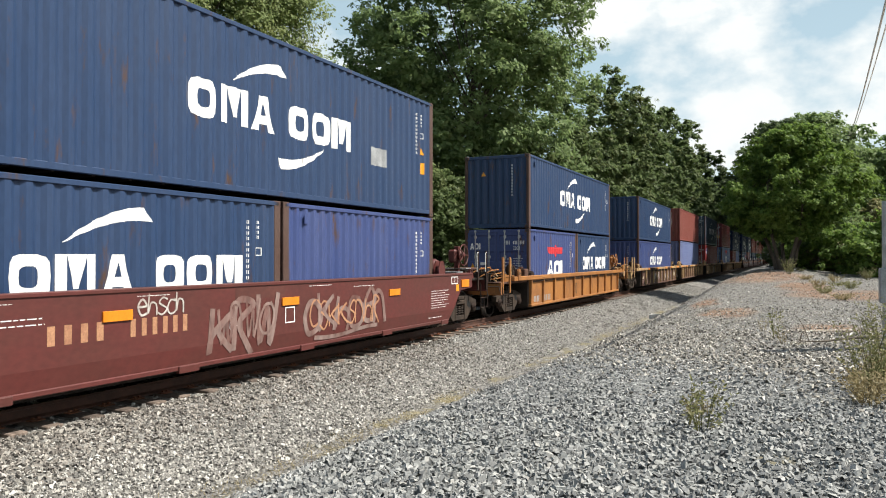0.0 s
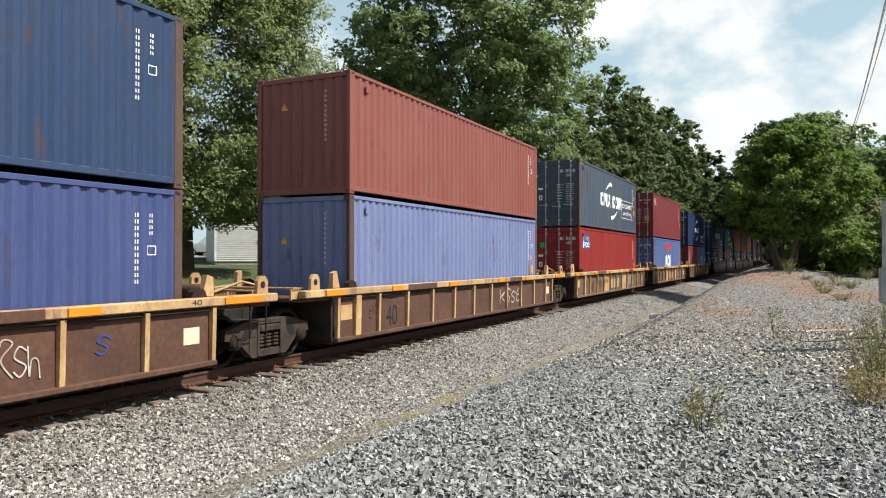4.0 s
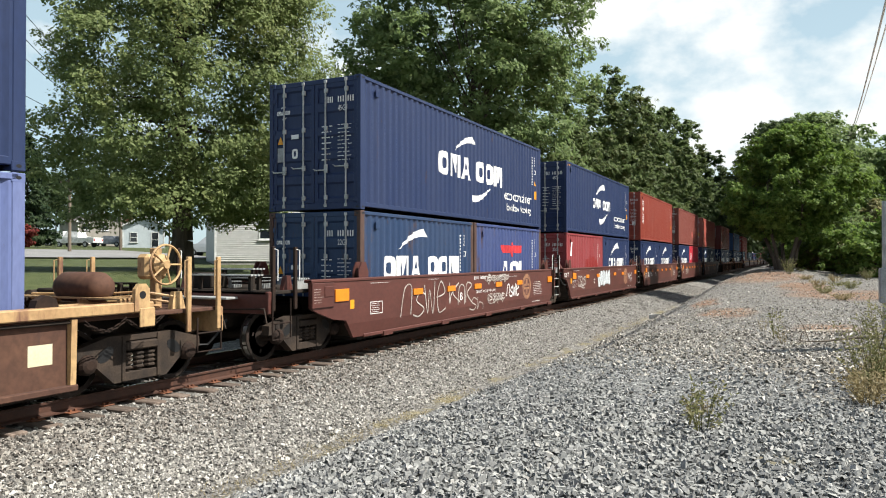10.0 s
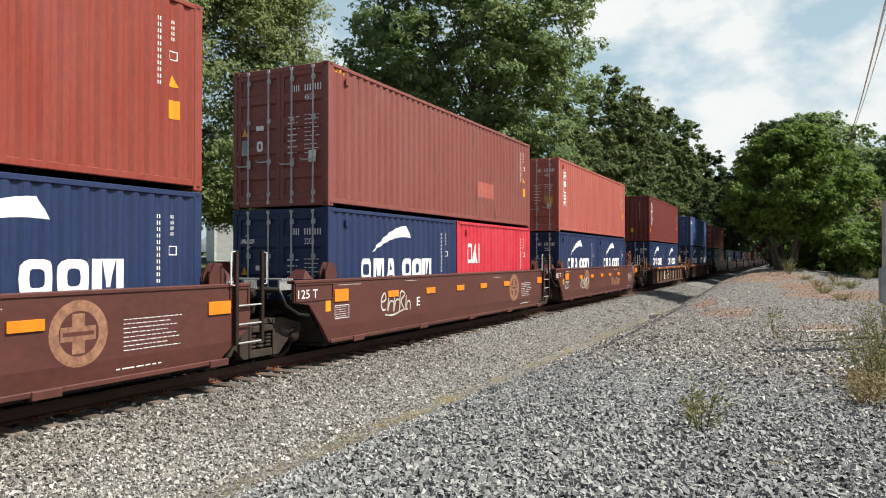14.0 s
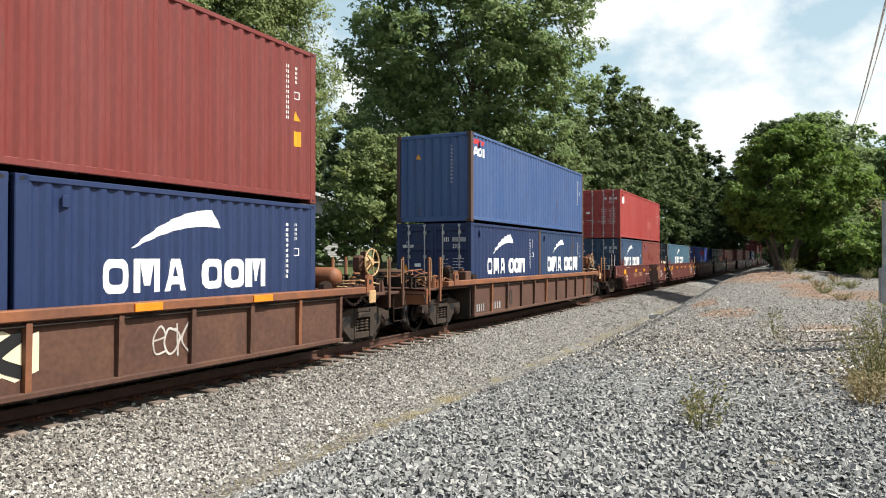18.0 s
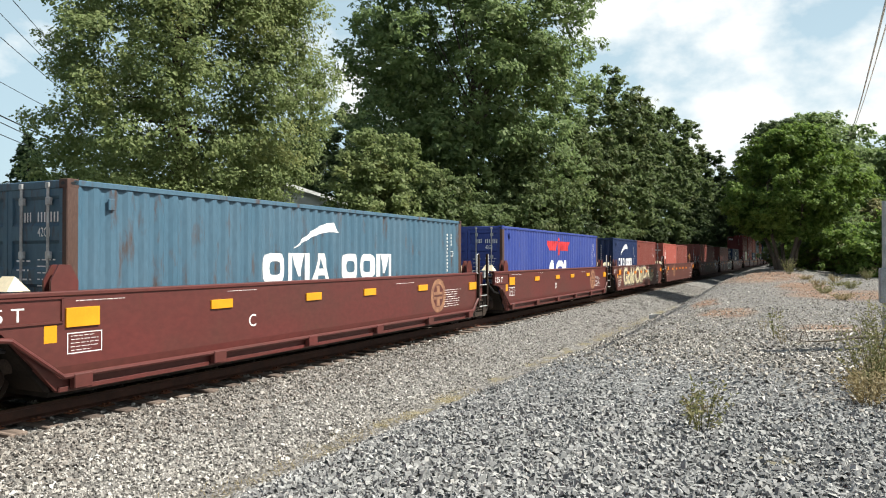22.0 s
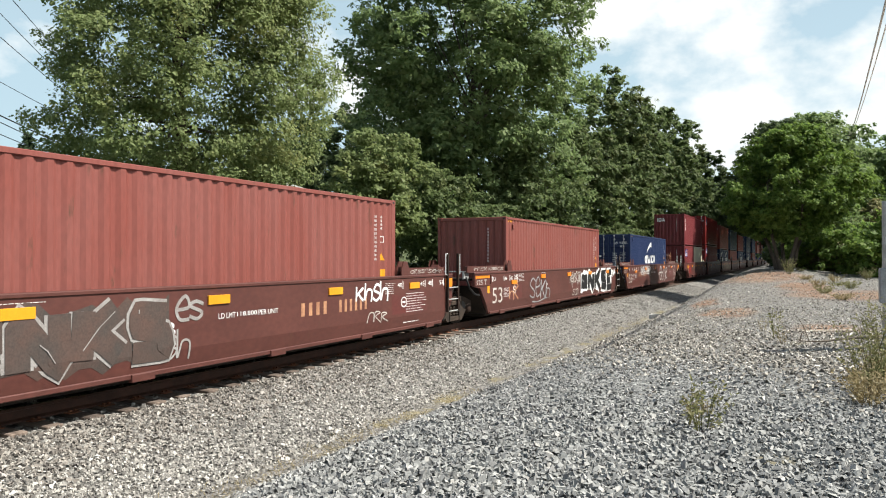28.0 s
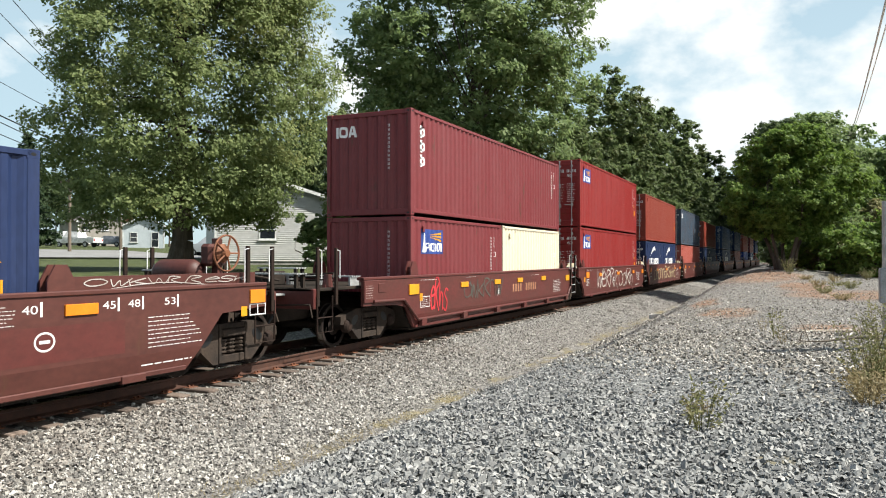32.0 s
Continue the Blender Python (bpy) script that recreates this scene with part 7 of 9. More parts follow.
        for x in (-1.2, -0.4, 0.4, 1.2):
            t.box(x - 0.02, x + 0.02, min(wy, wy - sg * 0.34), max(wy, wy - sg * 0.34), top - 0.18, top + 0.02)
        part("walkway", t, GALV if style == "plate" else CAR[u["coat"]], c, "grated walkway across the end")
        # guides at the container corners
        for s in (1, -1):
            yg = -0.16 if sg < 0 else 12.192 + 0.16
            x0, x1 = sorted((s * 1.27, s * 1.40))
            out = [(yg - 0.16, top), (yg + 0.16, top), (yg + 0.15, top + 0.14), (yg + 0.04, top + 0.24), (yg - 0.10, top + 0.23), (yg - 0.16, top + 0.10)] if style == "plate" else [(yg - 0.16, top), (yg + 0.16, top), (yg + 0.12, top + 0.10), (yg, top + 0.15), (yg - 0.13, top + 0.09)]
            if style == "plate":
                out = [(yg - 0.19, top), (yg + 0.19, top), (yg + 0.19, top + 0.14), (yg + 0.08, top + 0.34), (yg - 0.08, top + 0.34), (yg - 0.19, top + 0.14)]
                for e in (1.24, 1.37):
                    x0, x1 = sorted((s * e, s * (e + 0.03)))
                    part("corner_guide", Shape().slab(out, x0, x1), m, c)
            else:
                part("corner_guide", Shape().slab(out, x0, x1), CAST, c)
        if end == "cpl":
            part("end_sill", Shape().box(-1.42, 1.42, min(reach, reach - sg * 0.12), max(reach, reach - sg * 0.12), top - 0.55, top - 0.16, 0.015), m, c)
            cp = Shape().box(-0.13, 0.13, min(reach, j), max(reach, j), 0.80, 1.06, 0.03).box(-0.2, 0.2, min(j - sg * 0.02, j + sg * 0.16), max(j - sg * 0.02, j + sg * 0.16), 0.74, 1.12, 0.05)
            part("coupler", cp, TRUCK_STEEL, c)
            for s in (1, -1):
                hose = Shape()
                pts = [(s * 0.45, reach - sg * 0.05, 0.95)] + [(s * (0.45 - 0.4 * q), reach + sg * 0.6 * q, 0.95 - 0.55 * math.sin(q * math.pi) * 0.8) for q in (0.2, 0.4, 0.6, 0.8)]
                hose.pipe(pts, 0.022, 6)
                part("air_hose", hose, BLACK, c)
            for s in (1, -1):
                for k in (0, 1):
                    y = reach - sg * (0.12 + 0.62 * k)
                    part("end_post", Shape().box(s * 1.42 - 0.025, s * 1.42 + 0.025, y - 0.04, y + 0.04, top - 0.5, top + 0.62, 0.008), CAST if style == "plate" else m, c)
                    gy = y - sg * 0.10
                    grab = Shape().pipe([(s * 1.44, gy, top + 0.02), (s * 1.44, gy, top + 0.56), (s * 1.44, y, top + 0.58)], 0.010, 6)
                    part("grab_iron", grab, WHITE if style == "plate" else CAR["tan"], c)
                step = Shape()
                y0, y1 = reach - sg * 0.08, reach - sg * 0.58
                step.pipe([(s * 1.44, y0, top - 0.3), (s * 1.44, y0, 0.62), (s * 1.44, y1, 0.62), (s * 1.44, y1, top - 0.3)], 0.016, 6)
                step.tube((s * 1.44, y0, 0.9), (s * 1.44, y1, 0.9), 0.014, 6)
                part("step_ladder", step, CAST, c)
            part("crossover_platform", Shape().box(-0.75, 0.75, min(reach, reach + sg * 0.30), max(reach, reach + sg * 0.30), top - 0.30, top - 0.26, 0.008), GALV if style == "plate" else m, c)
            for s in (1, -1):
                part("deck_bracket", Shape().slab([(reach - sg * 0.9, top - 0.17), (reach - sg * 0.62, top - 0.17), (reach - sg * 0.70, top + 0.10), (reach - sg * 0.84, top + 0.10)], s * 1.2 - 0.04, s * 1.2 + 0.04), m, c)
            for k, dy in enumerate((0.30, 0.95)):
                yb = reach - sg * dy
                bench = Shape()
                for q in range(4):
                    bench.box(-0.55, 0.95 - 0.5 * k, yb - 0.17 + 0.09 * q - 0.03, yb - 0.17 + 0.09 * q + 0.03, top + 0.10 + 0.1 * k, top + 0.125 + 0.1 * k)
                part("tread_platform", bench, GALV if style == "plate" else DARK, c, "slatted tread platform")
                for q in (-0.5, 0.88 - 0.5 * k):
                    for leg in (yb - 0.16, yb + 0.06):
                        part("platform_leg", Shape().box(q - 0.03, q + 0.03, leg, leg + 0.06, top - 0.18, top + 0.10 + 0.1 * k), DARK, c)
            air = Shape()
            for q in range(3):
                z_ = top - 0.08 + 0.07 * q
                air.pipe([(-0.9, nend - sg * 0.1, z_), (0.1 + 0.2 * q, nend + sg * 0.05 * q, z_ + 0.02), (0.7 + 0.15 * q, nend + sg * (0.12 + 0.08 * q), z_ + 0.05), (1.12 + 0.06 * q, nend + sg * (0.5 + 0.1 * q), z_ - 0.04)], 0.020, 6)
            part("brake_pipe", air, CAR["tan"] if style == "rib" else DARK, c, "bent brake pipes across the deck")
            if style == "rib":
                yl = nend - sg * (0.44 if sg < 0 else 0.22)
                for s in (1, -1):
                    part("lifting_lug", Shape().slab([(yl - 0.13, top - 0.12), (yl + 0.13, top - 0.12), (yl + 0.12, top + 0.18), (yl + 0.06, top + 0.25), (yl - 0.06, top + 0.25), (yl - 0.12, top + 0.18)], s * 1.53 - 0.03, s * 1.53 + 0.03), CAR[u["chord"]], c)
                    # black disc: the eye's darkness is put in as colour, the lug is solid
                    part("lug_eye", Shape().lathe((s * 1.53 - 0.033, yl, top + 0.10), (1, 0, 0), [(0, 0.055), (0.066, 0.055)], 12), BLACK, c)
                    if sg > 0:
                        x0, x1 = sorted((s * 1.546, s * 1.575))
                        part("end_plate", Shape().box(x0, x1, nend - 0.27, nend - 0.01, top - 0.34, top - 0.08, 0.01), CAR["tan"], c, "tan plate at the end of the top chord")
                        links, n = Shape(), 22
                        at = [(s * 1.50, well + 0.1 + 1.25 * k / n, 1.22 - 0.13 * abs(math.sin(2 * math.pi * k / n))) for k in range(n + 1)]
                        for k in range(n):
                            p, q = Vector(at[k]), Vector(at[k + 1])
                            e = Vector((0.022, 0, 0)) if k % 2 else Vector((0, 0, 0.022))
                            links.tube(p - (q - p) * 0.2 + e, q + (q - p) * 0.2 + e, 0.008, 5).tube(p - (q - p) * 0.2 - e, q + (q - p) * 0.2 - e, 0.008, 5)
                        part("chain", links, CAST, c, "slack chain under the top chord")
                if sg < 0:      # control valve, its pipes and small reservoirs
                    hue = CAR["tan"] if u["coat"] == "tan" else CAR[u["chord"]]
                    for j, (px, z0, z1) in enumerate(((1.25, -0.02, 0.02), (1.05, 0.10, 0.03), (0.86, 0.19, 0.08), (0.55, 0.26, 0.20), (0.25, 0.12, 0.22))):
                        run = Shape().pipe([(px - 0.35, nend - 0.45, top - 0.1 + z1), (px - 0.05, nend - 0.20, top + z0), (px, nend + 0.25 + 0.05 * j, top + z0 + 0.03), (px - 0.12, nend + 0.62, top + z1 + 0.05), (px - 0.10, nend + 1.05, top + z1 - 0.04), (px - 0.2, well - 0.12, top - 0.12)], 0.019, 7)
                        part("brake_pipe", run, hue, c, "bent brake pipe")
                    valve = Shape().lathe((0.98, nend + 0.95, top + 0.22), (0, 1, 0), [(0, 0.05), (0.02, 0.13), (0.07, 0.13), (0.09, 0.09), (0.22, 0.09), (0.24, 0.14), (0.30, 0.14), (0.31, 0.04)], 14)
                    valve.box(0.86, 1.10, nend + 1.0, nend + 1.2, top - 0.1, top + 0.18, 0.02).lathe((0.98, nend + 1.1, top + 0.30), (0, 0, 1), [(0, 0.11), (0.05, 0.11), (0.10, 0.05)], 12)
                    part("control_valve", valve, CAST, c, "cast brake control valve")
                    part("small_reservoir", Shape().lathe((-0.9, nend + 0.35, top + 0.12), (1, 0, 0), [(0, 0.02), (0.05, 0.14), (0.12, 0.17), (0.95, 0.17), (1.02, 0.14), (1.07, 0.02)], 16), CAR["grime"], c, smooth=True)
                    part("deck_box", Shape().box(0.98, 1.36, well - 0.24, well + 0.12, top - 0.05, top + 0.23, 0.02).box(1.08, 1.22, well - 0.15, well - 0.03, top + 0.23, top + 0.30, 0.02), CAR["grime"], c, "stained steel box beside the well")
                    for y in (nend - 0.1, nend + 0.5):
                        part("deck_beam", Shape().box(-1.3, 0.9, y - 0.04, y + 0.04, top - 0.16, top + 0.16, 0.01), DARK, c)
            part("equipment_box", Shape().box(-0.95, -0.45, min(nend, nend + sg * 0.45), max(nend, nend + sg * 0.45), top - 0.16, top + 0.14, 0.02), DARK, c)
            lever = Shape().pipe([(0.2, reach - sg * 0.02, 1.12), (1.35, reach + sg * 0.03, 1.16), (1.42, reach + sg * 0.05, 0.92)], 0.016, 6)
            part("uncoupling_lever", lever, TRUCK_STEEL, c)
            if sg > 0:     # brake gear on the far end
                tank = Shape().lathe((-0.3, well + 1.1, top + 0.18), (1, 0, 0), [(0, 0.02), (0.05, 0.17), (0.15, 0.22), (0.85, 0.22), (0.95, 0.17), (1.0, 0.02)], 16)
                part("air_reservoir", tank, CAR[u.get("tank", "brown")], c, smooth=True)
                yw = reach - sg * 0.78
                part("brake_housing", Shape().box(0.60, 0.84, yw - 0.22, yw + 0.2, top + 0.28, top + 0.66, 0.05), m, c)
                part("brake_cylinder", Shape().lathe((-1.0, yw - 0.5, top - 0.02), (0, -1, 0), [(0, 0.10), (0.02, 0.14), (0.3, 0.14), (0.34, 0.05), (0.6, 0.04)], 12), DARK, c)
                pipes = Shape().pipe([(1.1, yw - 0.2, top - 0.1), (1.1, yw - 0.9, top - 0.08), (0.6, yw - 1.2, top - 0.05), (0.6, yw - 1.6, top - 0.05)], 0.02, 6).pipe([(0.3, yw, top - 0.12), (0.3, yw - 1.2, top - 0.1)], 0.025, 6)
                part("brake_pipe", pipes, m, c)
                zc = top + 0.50
                part("brake_post", Shape().box(0.72, 0.86, yw - 0.06, yw + 0.06, top - 0.2, top + 0.75, 0.01), m, c)
                t = Shape()
                n = 20
                R = 0.30
                for k in range(n):
                    p = [(1.0, yw + R * math.cos(2 * math.pi * (k + e) / n), zc + R * math.sin(2 * math.pi * (k + e) / n)) for e in (0, 1)]
                    t.tube(p[0], p[1], 0.018, 6)
                for k in range(5):
                    an = 2 * math.pi * k / 5
                    t.tube((1.0, yw, zc), (1.0, yw + R * math.cos(an), zc + R * math.sin(an)), 0.016, 6)
                t.lathe((0.86, yw, zc), (1, 0, 0), [(0, 0.14), (0.06, 0.16), (0.10, 0.10), (0.17, 0.06)], 14)
                part("brake_wheel", t, CAR[u.get("wheel", "orange")], c, "round hand-brake wheel with spokes")
        else:
            if style == "rib":
                for s in (1, -1):
                    yl = nend - sg * 0.35
                    part("lifting_lug", Shape().slab([(yl - 0.14, top - 0.02), (yl + 0.14, top - 0.02), (yl + 0.13, top + 0.22), (yl + 0.06, top + 0.30), (yl - 0.06, top + 0.30), (yl - 0.13, top + 0.22)], s * 1.47 - 0.03, s * 1.47 + 0.03), CAR[u["chord"]], c)
                    # no opening in the lug, a black disc gives the eye its dark look
                    part("lug_eye", Shape().lathe((s * 1.47 - 0.033, yl, top + 0.15), (1, 0, 0), [(0, 0.06), (0.066, 0.06)], 12), BLACK, c)
                    part("container_stop", Shape().slab([(yl - sg * 0.9, top), (yl - sg * 1.15, top), (yl - sg * 1.05, top + 0.34), (yl - sg * 0.92, top + 0.30)], s * 1.22 - 0.05, s * 1.22 + 0.05), CAR[u["chord"]], c)
                if sg > 0:
                    part("air_reservoir", Shape().lathe((-0.1, nend - 0.75, top + 0.04), (1, 0, 0), [(0, 0.02), (0.04, 0.09), (0.10, 0.12), (0.78, 0.12), (0.84, 0.09), (0.9, 0.02)], 16), CAR["grime"], c, smooth=True)
                    pipes = Shape().pipe([(1.0, nend + 0.2, top + 0.1), (1.0, nend - 0.3, top + 0.2), (0.8, nend - 0.8, top + 0.02), (0.8, nend - 1.2, top)], 0.022, 6).pipe([(0.5, nend, top + 0.12), (0.5, nend - 0.9, top + 0.05)], 0.018, 6)
                    part("brake_pipe", pipes, CAR["tan"], c)
                    part("deck_box", Shape().box(-0.9, -0.3, nend - 0.6, nend - 0.2, top - 0.16, top + 0.08, 0.02), CAR["grime"], c)
            else:
                for s in (1, -1):
                    yl = yg = (-0.62 if sg < 0 else 12.192 + 0.62)
                    tent = Shape().add([(s * 1.0 - 0.19, yl - 0.15, top + 0.02), (s * 1.0 + 0.19, yl - 0.15, top + 0.02), (s * 1.0 + 0.19, yl + 0.15, top + 0.02), (s * 1.0 - 0.19, yl + 0.15, top + 0.02), (s * 1.0 - 0.12, yl, top + 0.20), (s * 1.0 + 0.12, yl, top + 0.20)],
                                       [(0, 1, 2, 3), (0, 1, 5, 4), (2, 3, 4, 5), (1, 2, 5), (3, 0, 4)])
                    part("guide_cone", tent, CREAMY if u.get("pipe") or "red-brown" in u["label"] else m, c)
                    py0, py1 = (nend + 0.03, nend + 1.22) if sg < 0 else (nend - 0.48, nend - 0.03)
                    x0, x1 = sorted((s * 1.526, s * 1.545))
                    part("end_panel_rim", Shape().box(x0, x1, py0, py1, 1.545, 1.57).box(x0, x1, py0, py1, 1.25, 1.275).box(x0, x1, py0, py0 + 0.03, 1.27, 1.55).box(x0, x1, py1 - 0.03, py1, 1.27, 1.55), m, c)
                if sg > 0:
                    dev = Shape().lathe((1.15, nend + 0.30, 1.45), (1, 0, 0), [(0, 0.05), (0.02, 0.09), (0.18, 0.09), (0.22, 0.05)], 10)
                    part("brake_valve", dev, DARK, c)
                    part("slack_adjuster", Shape().lathe((1.1, nend + 0.28, 1.18), (1, 0, 0), [(0, 0.07), (0.24, 0.07), (0.26, 0.03)], 10), DARK, c)
            if style == "rib":
                if sg > 0:
                    part("step_frame", Shape().pipe([(1.46, nend - 0.62, 1.26), (1.46, nend - 0.62, 0.72), (1.46, nend - 0.22, 0.72), (1.46, nend - 0.22, 1.26)], 0.014, 6).tube((1.46, nend - 0.62, 0.98), (1.46, nend - 0.22, 0.98), 0.012, 6), CAST, c)
            elif sg > 0:     # ladder between two units
                for k in (0.0, 0.62):
                    y = nend - 0.38 + k
                    part("ladder_post", Shape().box(1.545, 1.605, y - 0.035, y + 0.035, 0.66, 2.16, 0.008), CAST if style == "plate" else m, c)
                for z in (0.68, 0.98, 1.28):
                    part("rung", Shape().tube((1.585, nend - 0.38, z), (1.585, nend + 0.24, z), 0.015, 6), GALV, c)
                for k, d in ((0.0, -0.12), (0.62, 0.12)):
                    y = nend - 0.38 + k
                    part("grab_iron", Shape().pipe([(1.575, y, 2.15), (1.575, y + d, 2.13), (1.575, y + d, 1.62), (1.575, y, 1.60)], 0.013, 6), WHITE, c)
            else:
                t = Shape().pipe([(1.42, nend - 0.3, 1.5), (1.44, nend - 0.12, 1.2), (1.44, nend + 0.25, 1.02), (1.46, a - 0.62, 0.98)], 0.028, 8)
                part("air_hose", t, BLACK, c, smooth=True)
    car_marks(c, u, na, nb)
    return c


def car_marks(c, u, na, nb):
    style = u["style"]
    X = 1.5275 if style == "plate" else 1.5475
    rng = random.Random(u["seed"])

    tilt = lean if style == "plate" else lambda z: 0.0

    def on(u_, v):
        return (X - tilt(v), u_, v)

    def put(name, polys, mat, x=None, label=""):
        if style == "plate":
            polys = split_level(polys, CREASE)
        o = part(name, lay(Shape(), polys, (lambda p, q: (x - tilt(q), p, q)) if x else on), mat, c, label)
        if name in ("small_print", "road_number", "notice_frame", "sprayed_tag", "load_limit", "load_writing"):
            o["kind"] = "stuff"

    def reflector(y0, z0, y1, z1, mat, label="amber reflector strip"):
        part("reflector", Shape().box(X - 0.006, X + 0.024, y0, y1, z0, z1, 0.004), mat, c, label)

    def tag_part(strokes, mat, x):
        o = part("sprayed_tag", sprayed(strokes, x, tilt), mat, c, "sprayed graffiti tag")
        o["kind"] = "stuff"
    a, b = u["a"], u["b"]
    if style == "plate":
        strips, low = ((1.80, 3.65, 5.40, 7.00, 8.83), 1.18)
        if u.get("pipe"):
            strips, low = (2.22, 4.63, 6.61, 9.02), 1.26
        elif u.get("long"):
            strips, low = (2.58, 5.86, 9.05, 12.3), 1.33
        elif u["coat"] == "red_brown":
            strips, low = (2.04, 5.70, 9.42), 1.21
        for y in strips:
            if any(g[0] == "bubble" and g[1] < y + 0.24 < g[3] for g in u.get("tags", ())):
                continue
            reflector(y, low, y + 0.47, low + 0.14, YELLOW if u.get("pipe") or (u.get("long") and u["near"] == "cpl") else AMBER)
        e = (na + 2.95 if u.get("long") else na + 1.25) if u["near"] == "art" else (a - 0.33 if u.get("pipe") else na + 0.77)
        if u["near"] == "cpl":
            wide = 0.9 if u.get("pipe") else 0.73
            part("end_panel", Shape().box(1.526, 1.556, na + 0.01, na + wide, 1.10, 1.57, 0.01).box(1.55, 1.57, na + wide - 0.34, na + wide - 0.06, 1.30, 1.50, 0.008), CAR[u["coat"]], c)
            put("small_print", small_print(na + 0.06, 1.18, na + 0.36, 1.48, 6, rng), PALE_GRAF, 1.5575)
        reflector(e, 1.22 if u.get("long") else 1.19, e + 0.48, 1.34 if u.get("long") else 1.43, YELLOW if u.get("pipe") else AMBER, "large amber reflector plate")
        spot_far = (nb - 0.42, 1.30, nb - 0.05, 1.52) if u.get("long") else ((nb - 0.72, 1.26, nb - 0.25, 1.46) if u["far"] == "cpl" else (nb - 0.95, 1.17, nb - 0.47, 1.37))
        reflector(*spot_far, YELLOW if u.get("pipe") else AMBER, "large amber reflector plate")
        if u["far"] == "cpl":
            corner = (nb - 0.42, 1.10) if u.get("long") else (nb - 1.34, 1.36)
            put("panel_frame", frame_rect(corner[0], corner[1], corner[0] + 0.4, corner[1] + 0.19, 0.018) + rect(corner[0] + 0.19, corner[1] + 0.018, corner[0] + 0.21, corner[1] + 0.172), WHITE, label="white framed consolidated stencil")
            put("inspection_label", rect(nb - 0.62, 1.10, nb - 0.48, 1.26) if u.get("long") else rect(nb - 1.05, 1.17, nb - 0.87, 1.34), YELLOW)
        put("inspection_label", rect(e + 0.55, 1.02, e + 0.70, 1.20) if u["near"] == "cpl" else rect(na + 0.97, 1.02, na + 1.14, 1.23), YELLOW)
        put("small_print", small_print(nb - 2.5, 0.78, nb - 1.45, 1.25, 8, rng) + small_print(nb - 2.6, 0.52, nb - 1.6, 0.62, 1, rng) + small_print(2.6, 1.50, 3.3, 1.54, 1, rng), WHITE)
        f = (na + 2.3 if u.get("long") else na + 1.28) if u["near"] == "art" else a + 0.25
        g = 0.55 if "lettering" in u["label"] and u["coat"] == "brown" and u.get("tons") and not u.get("emblem") else 0.76
        put("notice_frame", frame_rect(f, g + 0.1, f + 0.5, g + 0.36, 0.012) + small_print(f + 0.05, g + 0.12, f + 0.46, g + 0.34, 5, rng), WHITE)
        if u.get("letter"):
            y = u["letter_y"]
            put("unit_letter", fit_box(text_faces(u["letter"], 1), y, u.get("letter_z", 0.92), y + 0.17, u.get("letter_z", 0.92) + 0.2), WHITE)
        if u.get("tons"):
            if u.get("long"):
                put("reflector", rect(na + 0.08, 1.46, na + 1.16, 1.55), AMBER, 1.529, "long amber reflector strip")
                put("load_writing", fit_box(text_faces("125 T", 1), na + 0.2, 1.27, na + 0.92, 1.42), PALE_GRAF)
            else:
                put("load_writing", fit_box(text_faces("125 T", 1), na + 0.12, 1.30, na + 0.72, 1.46), WHITE)
        if u.get("number"):
            y, k_ = u["number"], u.get("number_scale", 1.0)
            h0 = u.get("number_z", 0.98)
            put("road_number", bars(y, h0, y + 0.92 * k_, h0 + 0.24 * k_, 4) + bars(y + 1.22 * k_, h0, y + 2.34 * k_, h0 + 0.24 * k_, 6), u.get("number_mat", FADED))
        if not u.get("long"):
            put("small_print", small_print(8.0, 1.44, 8.9, 1.49, 1, rng) + small_print(-0.1, 1.49, 0.9, 1.535, 1, rng), WHITE)
            if u["coat"] == "red_brown" and u["far"] == "cpl" and not u.get("pipe"):
                put("small_print", small_print(0.1, 1.22, 1.6, 1.36, 2, rng) + small_print(6.5, 1.50, 7.5, 1.55, 1, rng), WHITE)
                put("repaint_patch", rect(4.53, 1.37, 5.8, 1.56), CAR["brown"], X - 0.001)
                put("notice_frame", frame_rect(5.8, 0.90, 6.07, 1.18, 0.02), WHITE)
        if u.get("emblem"):
            y = u["emblem"]
            put("emblem_ring", ring(y, 0.68, y + 0.84, 1.52, 0.135, 32, 1.0), EMBLEM, label="faded gold round railway emblem")
            put("emblem_cross", rect(y + 0.32, 0.85, y + 0.50, 1.35) + rect(y + 0.16, 1.01, y + 0.32, 1.19) + rect(y + 0.50, 1.01, y + 0.66, 1.19), EMBLEM)
            put("emblem_band", rect(y + 0.19, 1.075, y + 0.63, 1.125), CAR["brown"], X + 0.003)
        if u.get("limit"):
            put("load_limit", fit_box(text_faces(u["limit"], 1), 5.56, 1.06, 7.0, 1.13), WHITE)
        if u.get("long"):
            put("size_number", fit_box(text_faces("53", 1), na + 1.36, 0.70, na + 2.16, 1.16), PALE_GRAF)
            for k, (w, y) in enumerate((("53", na + 1.40), ("48", na + 2.35), ("45", na + 2.85))):
                put("length_mark", fit_box(text_faces(w, 1), y, 1.36, y + 0.2, 1.46) + rect(y - 0.06, 1.33, y - 0.03, 1.50), WHITE)
            for w, y in (("40", 11.75), ("45", 12.85), ("48", 13.25), ("53", 13.88)):
                put("length_mark", fit_box(text_faces(w, 1), y, 1.38, y + 0.2, 1.48) + rect(y + 0.23, 1.34, y + 0.26, 1.52), WHITE)
